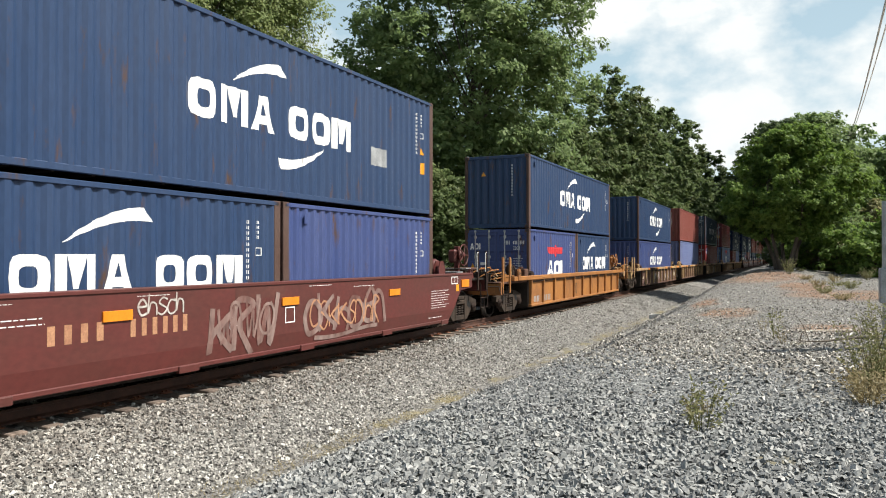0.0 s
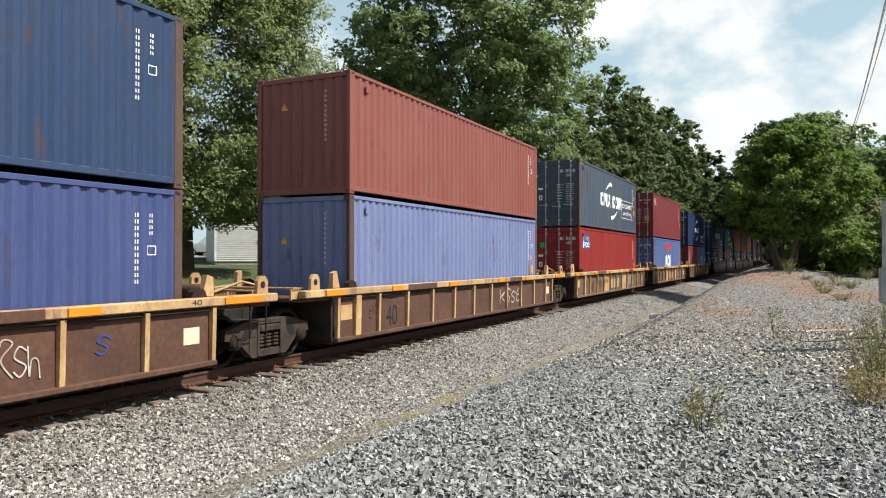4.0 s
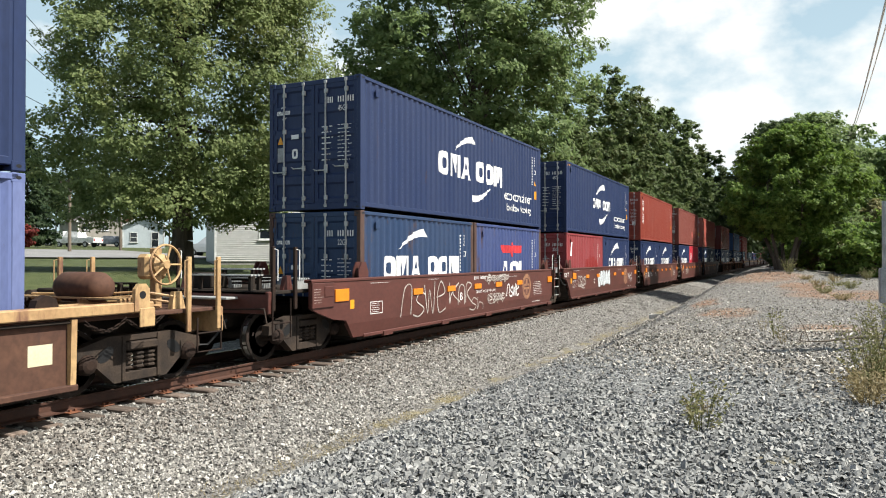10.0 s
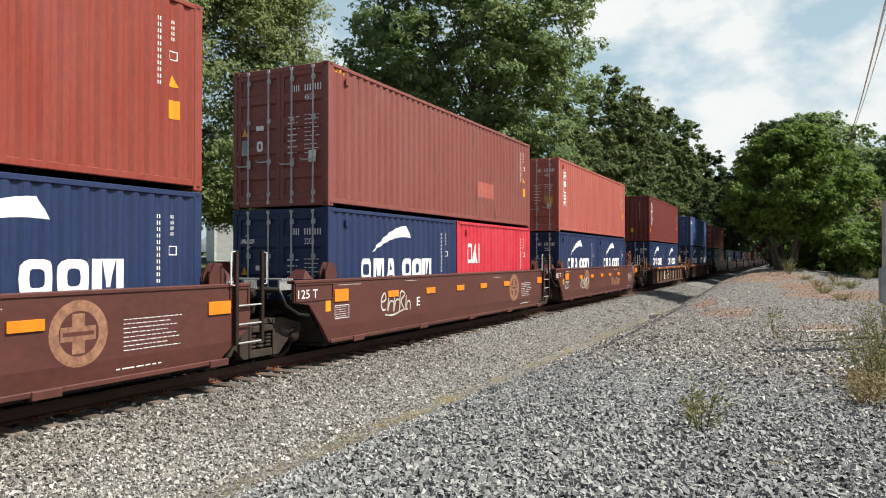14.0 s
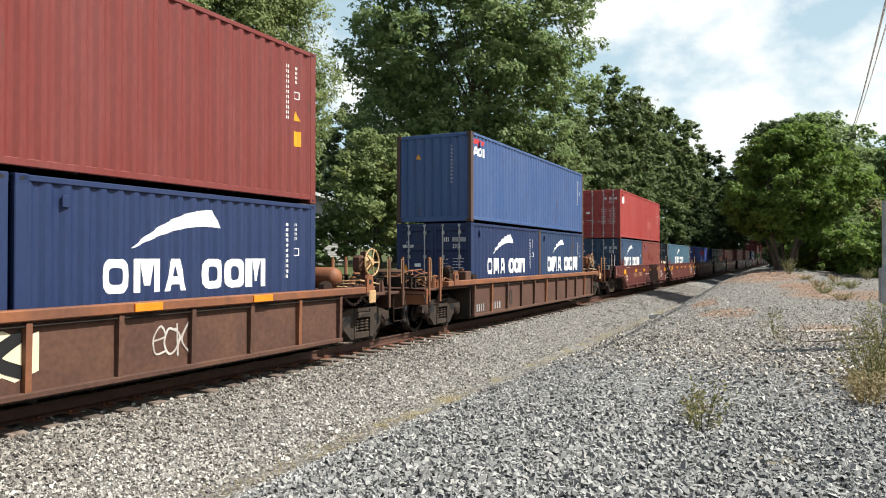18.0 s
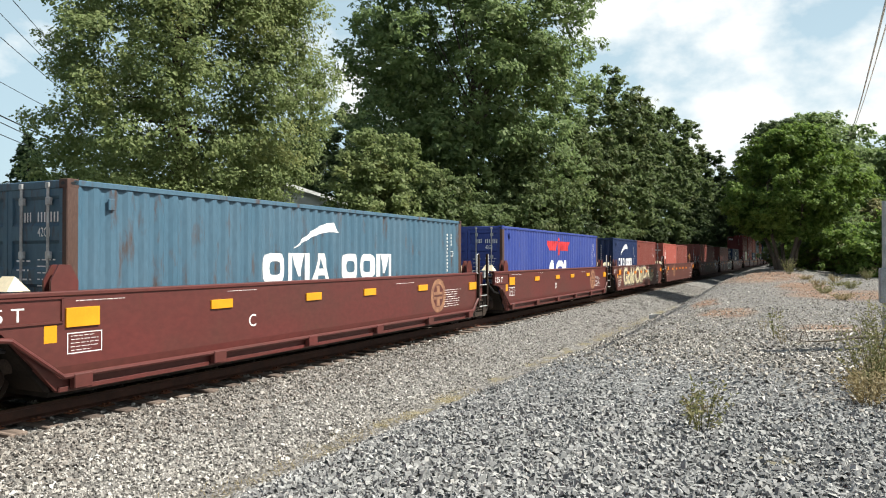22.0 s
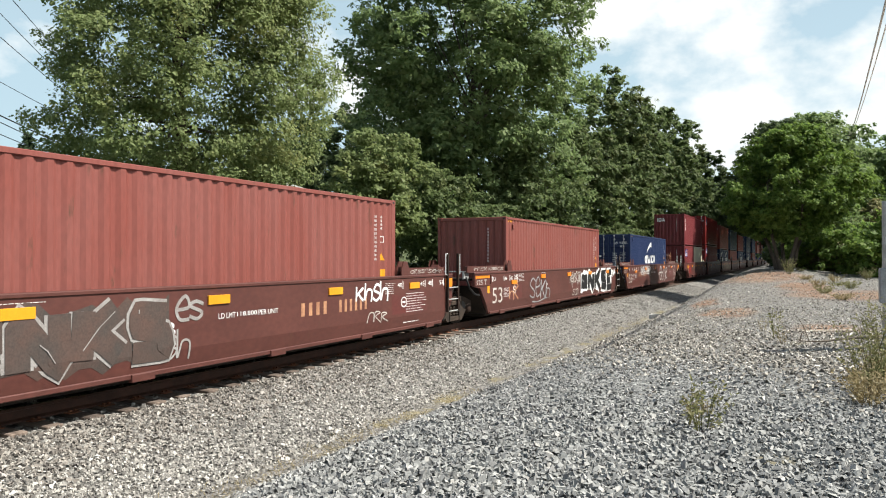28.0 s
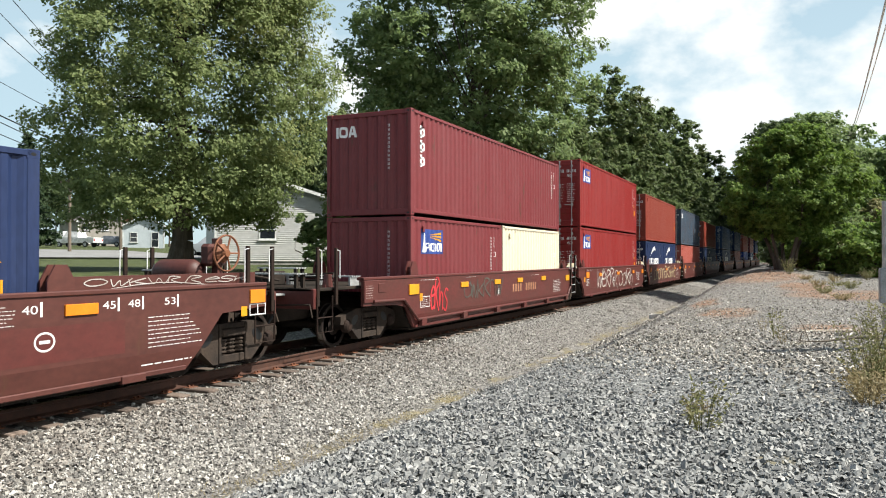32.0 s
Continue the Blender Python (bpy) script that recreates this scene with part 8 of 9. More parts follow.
            put("length_mark", fit_box(text_faces("40", 1), 0.02, 1.40, 0.24, 1.52) + fit_box(text_faces("20", 1), 0.02, 1.25, 0.24, 1.36) + rect(-0.06, 1.25, -0.03, 1.52) + rect(0.0, 1.372, 0.26, 1.388), WHITE)
            put("small_print", small_print(0.32, 1.28, 0.85, 1.54, 6, rng) + small_print(11.2, 1.24, 11.7, 1.5, 6, rng), WHITE)
            for y in (-0.2, 11.9):
                put("stencil_ring", ring(y, 0.92, y + 0.28, 1.16, 0.025, 20, 1.0) + rect(y + 0.07, 1.02, y + 0.21, 1.06), WHITE, label="white stencilled ring")
            put("repaint_patch", rect(-1.0, 0.75, 0.6, 1.20), CAR["red_brown"], X - 0.001)
            put("repaint_patch", rect(11.5, 0.78, 13.2, 1.22), CAR["red_brown"], X - 0.001)
            t = Shape().slab([(na + 0.05, 1.63), (-0.1, 1.63), (-0.35, 1.80), (na + 0.05, 1.80)], 1.18, 1.30)
            part("end_screen", t, CAR[u["coat"]], c)
            tag_part(scrawl(na + 0.5, 1.66, -0.5, 1.77, 9, u["seed"] + 5, 0.014), PALE_GRAF, 1.303)
            part("end_screen", Shape().slab([(12.35, 1.63), (nb - 0.02, 1.63), (nb - 0.02, 1.80), (12.6, 1.80)], 1.18, 1.30), CAR[u["coat"]], c)
            tag_part(scrawl(12.75, 1.66, nb - 0.2, 1.77, 9, u["seed"] + 6, 0.014), PALE_GRAF, 1.303)
    else:
        for y in (1.2, 4.13, 7.6, 10.0):
            if u.get("reflect", True):
                reflector(y, 1.315, y + 0.48, 1.425, AMBER)
        if u.get("index") not in (0, 4):
            put("size_number", fit_box(text_faces(u.get("size", "40"), 1), *((u["size_y"], 0.54, u["size_y"] + 0.48, 1.0) if u["coat"] == "tan" else ((4.85, 0.58, 5.35, 1.04) if u["coat"] == "orange" else (2.15, 0.58, 2.75, 1.04)))), BLACK if u["coat"] != "grime" else FADED, 1.4325)
        put("road_number", bars(-0.12, 0.52, 0.53, 0.73, 4) + bars(0.86, 0.52, 1.83, 0.73, 5), u.get("number_mat", WHITE), 1.4325) if u["coat"] != "tan" or u["index"] in (0, 4) else None
        put("small_print", small_print(0.2, 1.33, 1.5, 1.37, 1, rng), BLACK)
        if u["coat"] == "tan":
            if u["far"] == "art":
                reflector(b + 0.12, 1.315, b + 1.0, 1.425, AMBER, "long amber reflector strip")
                for w_, y in (("40", 12.05), ("45", 12.85)):
                    put("length_mark", fit_box(text_faces(w_, 1), y, 1.335, y + 0.2, 1.415), BLACK)
            if u["near"] == "art":
                reflector(a - 0.45, 1.315, a + 0.2, 1.425, AMBER, "long amber reflector strip")
                put("length_mark", fit_box(text_faces("45", 1), -1.15, 1.335, -0.95, 1.415), BLACK)
        if u.get("end_label"):
            put("reporting_label", rect(b - 0.62, 0.75, b - 0.3, 1.0), CREAMY, 1.4325)
            put("reporting_label", rect(a + 0.56, 0.78, a + 0.72, 0.95) if u["near"] == "cpl" else rect(a + 0.22, 0.80, a + 0.64, 1.10), CREAMY if u["near"] == "cpl" else CAR["tan"], 1.4325)
            for y0, y1 in ((1.95, 3.45), (8.6, 9.7)):
                put("chord_patch", rect(y0, 1.306, y1, 1.434), CAR["grime"], X - 0.001)
            if u["index"] not in (0, 4):
                put("unit_letter", fit_box(text_faces("BCDEA"[u["index"]], 1), a + 1.31, 0.86, a + 1.43, 1.06), BLACK, 1.519)
        if u.get("blocks"):
            y0 = u["blocks"]
            put("maker_panel", rect(y0 - 0.33, 0.47, y0 + 2.15, 1.22), GREY_GRAF, 1.432)
            for j, w_ in enumerate((0.0, 0.68, 1.36)):
                e = y0 - 0.22 + w_
                put("maker_mark", [[(e, 0.58), (e + 0.44, 0.58), (e + 0.60, 1.02), (e + 0.16, 1.02)]], CAR["tan"], 1.4345, "pale block mark")
    for g in u.get("tags", ()):
        kind, u0, v0, u1, v1, n, mat, w = g
        xx = X + 0.002 if style == "plate" else 1.4365
        if kind == "scrawl":
            tag_part(scrawl(u0, v0, u1, v1, n, u["seed"] + n, w), mat, xx)
        elif kind == "tangle":
            tag_part(tangle(u0, v0, u1, v1, n, u["seed"] + n, w), mat, xx)
        elif kind == "piece":
            fill, edge, rim = mat
            strokes = throw_up(u0, v0, u1, v1, n, u["seed"], w)
            put("sprayed_ground", rough_patch(u0 + 0.05, v0 + 0.03, u1 - 0.05, v1 - 0.02, u["seed"], 22), edge if rim > 0.1 else fill, xx - 0.001, "sprayed ground of a graffiti piece")
            tag_part([(p_, w_ + rim * 2) for p_, w_ in strokes], edge, xx)
            tag_part(strokes, fill, xx + 0.008)
            cut = random.Random(u["seed"])
            fine_lines = []
            for p_, w_ in strokes:
                a_, b_ = cut.sample(p_, 2)
                fine_lines.append(([a_, ((a_[0] + b_[0]) / 2, (a_[1] + b_[1]) / 2 + 0.04), b_], 0.014))
            tag_part(fine_lines, edge, xx + 0.016)
        elif kind == "words":
            total, at_ = sum(len(w_) for w_ in n.split()) + 0.6 * n.count(" "), u0
            for w_ in n.split():
                wide = (u1 - u0) * len(w_) / total
                if v1 - v0 > 0.3:
                    plain = text_faces(w_, 1, 0.0)
                    put("sprayed_halo", fit_like(text_faces(w_, 1, 0.085), plain, at_, v0, at_ + wide, v1), PALE_GRAF, xx, "pale sprayed outline")
                    put("sprayed_shade", fit_like(text_faces(w_, 1, 0.068), plain, at_ + 0.01, v0 - 0.01, at_ + wide + 0.01, v1 - 0.01), GREY_GRAF, xx + 0.002, "dark sprayed shading")
                    put("sprayed_word", fit_like(text_faces(w_, 1, 0.02), plain, at_, v0, at_ + wide, v1), mat, xx + 0.004, "cream sprayed lettering")
                    at_ += wide * (1 + 0.6 / len(w_))
                    continue
                put("sprayed_word", fit_box(text_faces(w_, 1, 0.02 if v1 - v0 > 0.3 else 0.0), at_, v0, at_ + wide, v1), mat, xx + 0.002, "sprayed lettering")
                at_ += wide * (1 + 0.6 / len(w_))
        elif kind == "fill":
            put("sprayed_fill", rough_patch(u0, v0, u1, v1, u["seed"]), mat, xx - 0.001)
        elif kind == "bubble":
            k = (u1 - u0) / n
            hue = random.Random(u["seed"])
            for j in range(n):      # fat letters, each with its own outline
                cu_, hi, lo = u0 + (j + 0.5) * k, v1 + hue.uniform(-0.03, 0.10), v0 - hue.uniform(-0.03, 0.04)
                for name, grow, m_, dx in (("letter_outline", 0.022, BLACK, 0.0), ("bubble_letter", 0.0, mat, 0.001)):
                    pts = []
                    for t_ in range(18):
                        an = 2 * math.pi * t_ / 18
                        f = 1 + 0.10 * math.sin(3 * an + j) + 0.06 * math.sin(5 * an + 2 * j)
                        sx, sy = math.copysign(abs(math.cos(an)) ** 0.6, math.cos(an)), math.copysign(abs(math.sin(an)) ** 0.6, math.sin(an))
                        pts.append((cu_ + (0.52 * k + grow) * f * sx, (hi + lo) / 2 + ((hi - lo) / 2 + grow) * f * sy))
                    put(name, [pts], m_, xx + dx + 0.002 * j, "black sprayed outline" if grow else "white sprayed fat letter")
                mid = (hi + lo) / 2
                tag_part([([(cu_ - 0.10 * k, mid - 0.12), (cu_ - 0.04 * k, mid), (cu_ + 0.08 * k, mid + 0.05), (cu_ + 0.06 * k, mid + 0.16)][: 3 + j % 2], 0.024)], BLACK, xx + 0.014)


# ---------------------------------------------------------------- trucks
WHEEL_R = 0.457


def wheelset_mesh():
    s = Shape()
    for sg in (1, -1):
        prof = [(0.0, 0.10), (0.0, 0.17), (0.015, 0.20), (0.045, 0.36), (0.0, 0.39), (0.0, WHEEL_R - 0.012), (0.012, WHEEL_R)]
        s.lathe((sg * 0.835, 0, 0), (-sg, 0, 0), prof + [(0.016, WHEEL_R)], 18, 0)
        s.lathe((sg * 0.820, 0, 0), (-sg, 0, 0), [(0.0, WHEEL_R - 0.002), (0.095, WHEEL_R + 0.001), (0.10, WHEEL_R + 0.024), (0.128, WHEEL_R + 0.02), (0.13, 0.38), (0.09, 0.34), (0.09, 0.1)], 16, 0)
        s.lathe((sg * 0.820, 0, 0), (-sg, 0, 0), [(0.0, WHEEL_R), (0.085, WHEEL_R + 0.002)], 22, 1)
        for k in range(4):     # raised casting marks on the plate
            an = k * math.pi / 2 + 0.3
            s.box(sg * 0.815 - 0.012, sg * 0.815 + 0.012, 0.27 * math.cos(an) - 0.035, 0.27 * math.cos(an) + 0.035, 0.27 * math.sin(an) - 0.02, 0.27 * math.sin(an) + 0.02)
    s.tube((-1.02, 0, 0), (1.02, 0, 0), 0.085, 14)
    return s.mesh("wheelset", WHEEL_STEEL, TREAD)


def truck_base(label):
    t = thing("truck", label, "railcar truck", "trucks under the train")
    for sg in (1, -1):
        x0, x1 = sorted((sg * 1.0, sg * 1.16))
        s = Shape()
        # the frame is cast, with a window for the springs; the webs are solid
        web = [(0.30, 0.80), (0.55, 0.80), (0.98, 0.69), (1.12, 0.66), (1.14, 0.50), (0.84, 0.48), (0.46, 0.15), (0.30, 0.15)]
        for e in (1, -1):
            s.slab([(e * p, q) for p, q in web], x0, x1)
        s.box(x0, x1, -0.31, 0.31, 0.71, 0.80, 0.01)
        s.box(x0, x1, -0.31, 0.31, 0.15, 0.28, 0.01)
        rim = sorted((sg * 1.15, sg * 1.18))
        for e in (1, -1):
            s.box(rim[0], rim[1], min(e * 0.28, e * 0.34), max(e * 0.28, e * 0.34), 0.16, 0.79, 0.008)
        part("side_frame", s, TRUCK_STEEL, t)
        for e in (1, -1):
            # black oval on each web, its colour standing in for a hole's darkness
            oval = [(e * 0.60 + 0.13 * math.cos(q * math.pi / 7), 0.56 + 0.095 * math.sin(q * math.pi / 7) + 0.10 * e * math.cos(q * math.pi / 7) * -0.5) for q in range(14)]
            part("frame_hole", Shape().slab(oval, min(sg * 1.10, sg * 1.163), max(sg * 1.10, sg * 1.163)), BLACK, t)
        for y in (-0.2, 0.0, 0.2):
            prof = []
            for k in range(4):
                prof += [(k * 0.05, 0.062), (k * 0.05 + 0.012, 0.085), (k * 0.05 + 0.026, 0.085), (k * 0.05 + 0.038, 0.062)]
            part("coil_spring", Shape().lathe((sg * 1.09, y, 0.31), (0, 0, 1), [(d * 1.25, r) for d, r in prof], 8), TRUCK_STEEL, t)
        part("bolster_end", Shape().box(min(sg * 0.98, sg * 1.20), max(sg * 0.98, sg * 1.20), -0.28, 0.28, 0.58, 0.70, 0.02), TRUCK_STEEL, t)
        for y in (-0.89, 0.89):
            part("bearing_cap", Shape().lathe((sg * 1.08, y, WHEEL_R), (sg, 0, 0), [(0, 0.14), (0.10, 0.14), (0.14, 0.11), (0.16, 0.06)], 14), CAST, t)
    part("bolster", Shape().box(-1.0, 1.0, -0.2, 0.2, 0.52, 0.76, 0.03), DARK, t)
    return t


WHEEL_MESH = wheelset_mesh()
TRUCKS, WHEELS, CARS, BOXES = [], [], [], []


def truck_at(y):
    if TRUCKS:
        t = copy_thing(TRUCKS[0][0], pose(TX, y, RAIL_Z))
        ws = [o for o in t.children if o.name.startswith("wheelset")]
    else:
        t = truck_base("dark rusty three-piece freight truck with coil springs, on the rails")
        t.location = (TX, y, RAIL_Z)
        ws = [part("wheelset", WHEEL_MESH, WHEEL_STEEL, t, "steel wheels and axle", at=(0, yy, WHEEL_R)) for yy in (-0.89, 0.89)]
    TRUCKS.append((t, y))
    WHEELS.extend(ws)


# ---------------------------------------------------------------- the train, unit by unit
L40, L20, HC, STD = 12.192, 6.058, 2.896, 2.591
Z0 = 0.47
S40, S20 = "blue steel forty-foot container", "blue steel twenty-foot container"
LB = {
    "navy": "dark navy", "navy_old": "faded navy", "slate": "slate grey", "teal": "faded teal", "blue": "violet-blue", "blue_pale": "pale violet-blue",
    "blue_bright": "bright blue", "blue_mid": "mid-blue", "blue_deep": "royal blue", "blue_dusty": "dusty blue", "red": "bright red", "maroon": "maroon", "orange_red": "orange-red", "brown_red": "brick-red",
    "brown_dark": "dark brown-red", "salmon": "salmon red", "scarlet": "scarlet", "crimson": "crimson", "cream": "cream", "steel_blue": "faded steel-blue", "faded_red": "faded red",
}


def load(y0, z, L, h, coat, near, marks, posts=None, ident=True):
    what = "forty-foot" if L > 7 else "twenty-foot"
    where = "stacked on top" if z > 1 else "in a well car"
    face = "rod-locked doors" if near == "door" else "corrugated end"
    c = container("%s steel %s container with %s, %s" % (LB[coat], what, face, where), L, h, coat, near, marks, posts, ident=ident, seed=len(BOXES))
    c.location = (TX, y0, z)
    BOXES.append((c, y0, z))


def car(y0, **u):
    u.setdefault("seed", len(CARS) * 7 + 3)
    u["jn"], u["jf"] = u["jn"] - y0, u["jf"] - y0
    c = well_car(u)
    c.location = (TX, y0, 0)
    CARS.append((c, y0))


def stack(y0, low, high=None):
    """low: (coat, near, marks) of one forty-foot box with its height, or two twenty-foot ones; high: the box on top."""
    if len(low) == 2:
        h = STD
        load(y0, Z0, L20, h, *low[0])
        load(y0 + 6.134, Z0, L20, h, *low[1])
    else:
        h = low[0][0]
        load(y0, Z0, L40, h, *low[0][1:])
    if high:
        load(y0, Z0 + h + 0.02, L40, *high)


BR5 = "brown riveted-steel well car unit with amber reflectors and graffiti"
P40 = dict(style="plate", a=-0.35, b=12.54)
P53 = dict(style="plate", a=-2.15, b=14.34, long=True)
W, CRM = WHITE, CREAMY


def build_train():
    # unit 1: last unit of a red-brown car
    car(4.59, label="red-brown steel well car unit with faded lettering and graffiti", coat="red_brown", near="art", far="cpl", jn=2.9, jf=20.52, number=1.27, letter="B", letter_y=4.40, tank="red_brown", wheel="red_brown",
        tags=[("scrawl", 2.6, 1.24, 3.46, 1.54, 5, PALE_GRAF, 0.028), ("scrawl", 3.95, 0.55, 5.5, 1.5, 3, HAZE_GRAF, 0.10), ("scrawl", 4.1, 0.7, 5.4, 1.4, 4, HAZE_GRAF, 0.05), ("scrawl", 6.3, 0.60, 9.3, 1.5, 6, HAZE_GRAF, 0.10), ("scrawl", 6.5, 0.7, 9.0, 1.3, 8, FADED, 0.04)], **P40)
    stack(4.59, [("navy_old", "wall", "mark20", POST_RUST), ("blue", "wall", "", POST_RUST)], (HC, "navy_old", "wall", "mark40 patch_grey", POST_RUST))
    # unit 2: orange single well car
    car(24.25, label="orange weathered steel well car with ribbed sides", style="rib", coat="orange", panel="orange", chord="orange", a=-0.6, b=12.8, near="cpl", far="cpl", jn=20.52, jf=40.14, number_mat=GREY_MARK, reflect=False, tank="tan", wheel="orange")
    stack(24.25, [("blue", "door", "eagle20 dapl", POST_RUST), ("navy_old", "wall", "mark20", POST_RUST)], (STD, "navy_old", "wall", "mark40 wtri", POST_RUST))
    # units 3 to 7: tan five-unit car with a grimy lower side
    T = dict(style="rib", coat="tan", chord="tan", end_label=True, number_mat=HAZE_GRAF)
    lab = "tan and rust-brown ribbed steel well car unit with yellow reflectors"
    ys, js = [43.82, 60.62, 78.51, 96.41, 113.28], [40.14, 58.32, 75.67, 93.53, 110.94, 129.2]
    tags = {0: [("tangle", 3.55, 0.58, 4.62, 1.15, 5, PALE_GRAF, 0.03), ("tangle", 4.85, 0.60, 5.67, 1.1, 4, PALE_GRAF, 0.028), ("scrawl", 7.6, 0.60, 8.5, 1.08, 4, PALE_GRAF, 0.022), ("scrawl", 8.8, 0.62, 9.75, 1.08, 5, PALE_GRAF, 0.022), ("scrawl", 10.45, 0.78, 10.72, 1.08, 1, BLUE_MARK, 0.03)], 1: [("scrawl", 8.0, 0.6, 9.8, 1.1, 4, PALE_GRAF, 0.03)],
            2: [("scrawl", 2.1, 0.70, 3.0, 1.05, 5, SMOKE_GRAF, 0.03), ("scrawl", 3.7, 0.85, 4.3, 1.1, 4, BLACK, 0.02), ("tangle", 8.6, 0.5, 9.8, 1.15, 5, PALE_GRAF, 0.03)], 3: [("scrawl", 2.1, 0.6, 2.9, 1.1, 3, SMOKE_GRAF, 0.04), ("scrawl", 9.2, 0.7, 10.4, 1.0, 4, PALE_GRAF, 0.02)],
            4: [("scrawl", 2.2, 0.6, 3.2, 1.15, 4, SMOKE_GRAF, 0.035), ("scrawl", 5.2, 0.65, 6.0, 1.05, 3, BLUE_MARK, 0.04), ("scrawl", 7.4, 0.6, 8.6, 1.2, 4, PALE_GRAF, 0.03)]}
    for k, y in enumerate(ys):
        a = -0.45 if k == 0 else js[k] + 1.42 - y
        b = 12.7 if k == 4 else js[k + 1] - 1.88 - y
        car(y, label=lab, a=a, b=b, near="cpl" if k == 0 else "art", far="cpl" if k == 4 else "art", jn=js[k], jf=js[k + 1], tags=tags[k], blocks=5.0 if k in (2, 3) else 0, index=k,
            size="48" if k in (2, 3) else "40", size_y=1.38 if k == 3 else 1.14, panel="dirty_tan" if k in (2, 3) else "grime", tank="grime", wheel="tan", **T)
    stack(43.82, [(STD, "blue", "wall", "mark40low", POST_RUST)], (STD, "navy_old", "wall", "mark40", POST_RUST))
    stack(60.62, [(HC, "blue_pale", "wall", "wtri", POST_RUST)], (STD, "brown_red", "wall", "wtri"))
    stack(78.51, [(HC, "red", "door", "sign hazard dround")], (HC, "slate", "door", "mark40 ecoframe dmark hazard", POST_RUST))
    stack(96.41, [(HC, "blue_bright", "door", "eagle40 dapl", POST_RUST)], (HC, "maroon", "door", "sign_small dround dyellow"))
    stack(113.28, [("maroon", "wall", "tall3 end3 patch_red"), ("blue_dusty", "wall", "")], (HC, "navy", "door", "mark40new eco dmark dgreen hazard"))
    # units 8 to 12: brown five-unit car
    ys, js = [133.01, 148.54, 164.09, 179.71, 195.37], [129.2, 146.87, 162.4, 177.98, 193.67, 211.25]
    tg = [[("scrawl", 1.2, 0.62, 3.6, 1.5, 4, PALE_GRAF, 0.035), ("scrawl", 3.8, 0.74, 5.3, 1.55, 3, PALE_GRAF, 0.035), ("scrawl", 5.1, 0.55, 6.1, 1.0, 2, PALE_GRAF, 0.03), ("tangle", 6.2, 1.28, 8.0, 1.56, 9, PALE_GRAF, 0.026), ("tangle", 6.37, 0.70, 7.65, 1.02, 8, PALE_GRAF, 0.024), ("scrawl", 7.9, 0.82, 9.0, 1.26, 4, WHITE, 0.045)], [("scrawl", 0.5, 0.85, 1.8, 1.36, 4, PALE_GRAF, 0.045), ("bubble", 3.9, 0.78, 6.2, 1.36, 5, SILVER_GRAF, 0.03)],
          [("scrawl", 0.6, 0.87, 2.0, 1.3, 5, WHITE, 0.040)], [("scrawl", 1.5, 0.85, 2.9, 1.3, 5, PALE_GRAF, 0.045)], [("scrawl", 2.0, 0.85, 3.2, 1.3, 4, PALE_GRAF, 0.045), ("scrawl", 7.5, 0.7, 9.5, 1.1, 6, FADED, 0.05)]]
    for k, y in enumerate(ys):
        car(y, label=BR5, coat="brown", near="cpl" if k == 0 else "art", far="cpl" if k == 4 else "art", jn=js[k], jf=js[k + 1], letter="BCDEA"[k], letter_y=3.18 if k else 4.45, tons=k not in (0, 2),
            number=5.41 if k == 0 else 0, number_mat=W, number_scale=0.36, number_z=1.44, emblem=9.36 if k < 4 else 2.6, limit="LD LMT 122700 PER UNIT" if k == 0 else "", tags=tg[k], tank="brown", wheel="rust_orange", **P40)
    stack(133.01, [("navy_old", "door", "mark20 dmark", POST_RUST), ("blue", "wall", "eagle20", POST_RUST)], (HC, "navy", "door", "mark40 eco dmark"))
    stack(148.54, [("faded_red", "door", "slant"), ("navy", "wall", "mark20new")], (HC, "navy", "door", "mark40new eco dmark dgreen hazard"))
    stack(164.09, [("navy", "door", "mark20new dmark"), ("navy", "wall", "mark20new")], (HC, "orange_red", "door", "column hazard dwhite"))
    stack(179.71, [("navy", "door", "mark20new dmark"), ("crimson", "wall", "block3")], (HC, "brown_red", "door", "hazard dwhite patch_pink"))
    stack(195.37, [("navy", "door", "mark20new dmark"), ("navy", "wall", "mark20new")], (HC, "salmon", "door", "column dyellow dwhite"))
    # units 13 and 14: single ribbed cars
    car(214.93, label="dark brown ribbed steel well car with orange reflectors", style="rib", coat="grime", panel="grime", chord="rust_orange", a=-0.45, b=12.7, near="cpl", far="cpl", jn=211.25, jf=230.9, number_mat=FADED, tank="rust_orange", wheel="tan",
        tags=[("scrawl", 0.9, 0.7, 1.7, 1.1, 4, PALE_GRAF, 0.02), ("fill", 4.2, 0.55, 6.3, 1.25, 0, CREAMY, 0), ("scrawl", 4.4, 0.65, 6.1, 1.2, 3, BLACK, 0.16), ("scrawl", 8.0, 0.6, 8.7, 1.15, 3, PALE_GRAF, 0.03)])
    stack(214.93, [("navy", "door", "mark20new dmark dgreen"), ("navy", "wall", "mark20new")], (HC, "brown_dark", "wall", "column hazard yellow_label"))
    car(234.64, label="rust-orange ribbed steel well car with faded lettering", style="rib", coat="rust_orange", panel="grime", chord="rust_orange", a=-0.45, b=12.7, near="cpl", far="cpl", jn=230.9, jf=250.5, number_mat=GREY_MARK, reflect=False, tank="rust_orange", wheel="tan")
    stack(234.64, [("navy", "door", "mark20new dmark"), ("navy_old", "wall", "mark20", POST_RUST)], (STD, "blue_mid", "wall", "eagle_small wtri", POST_RUST))
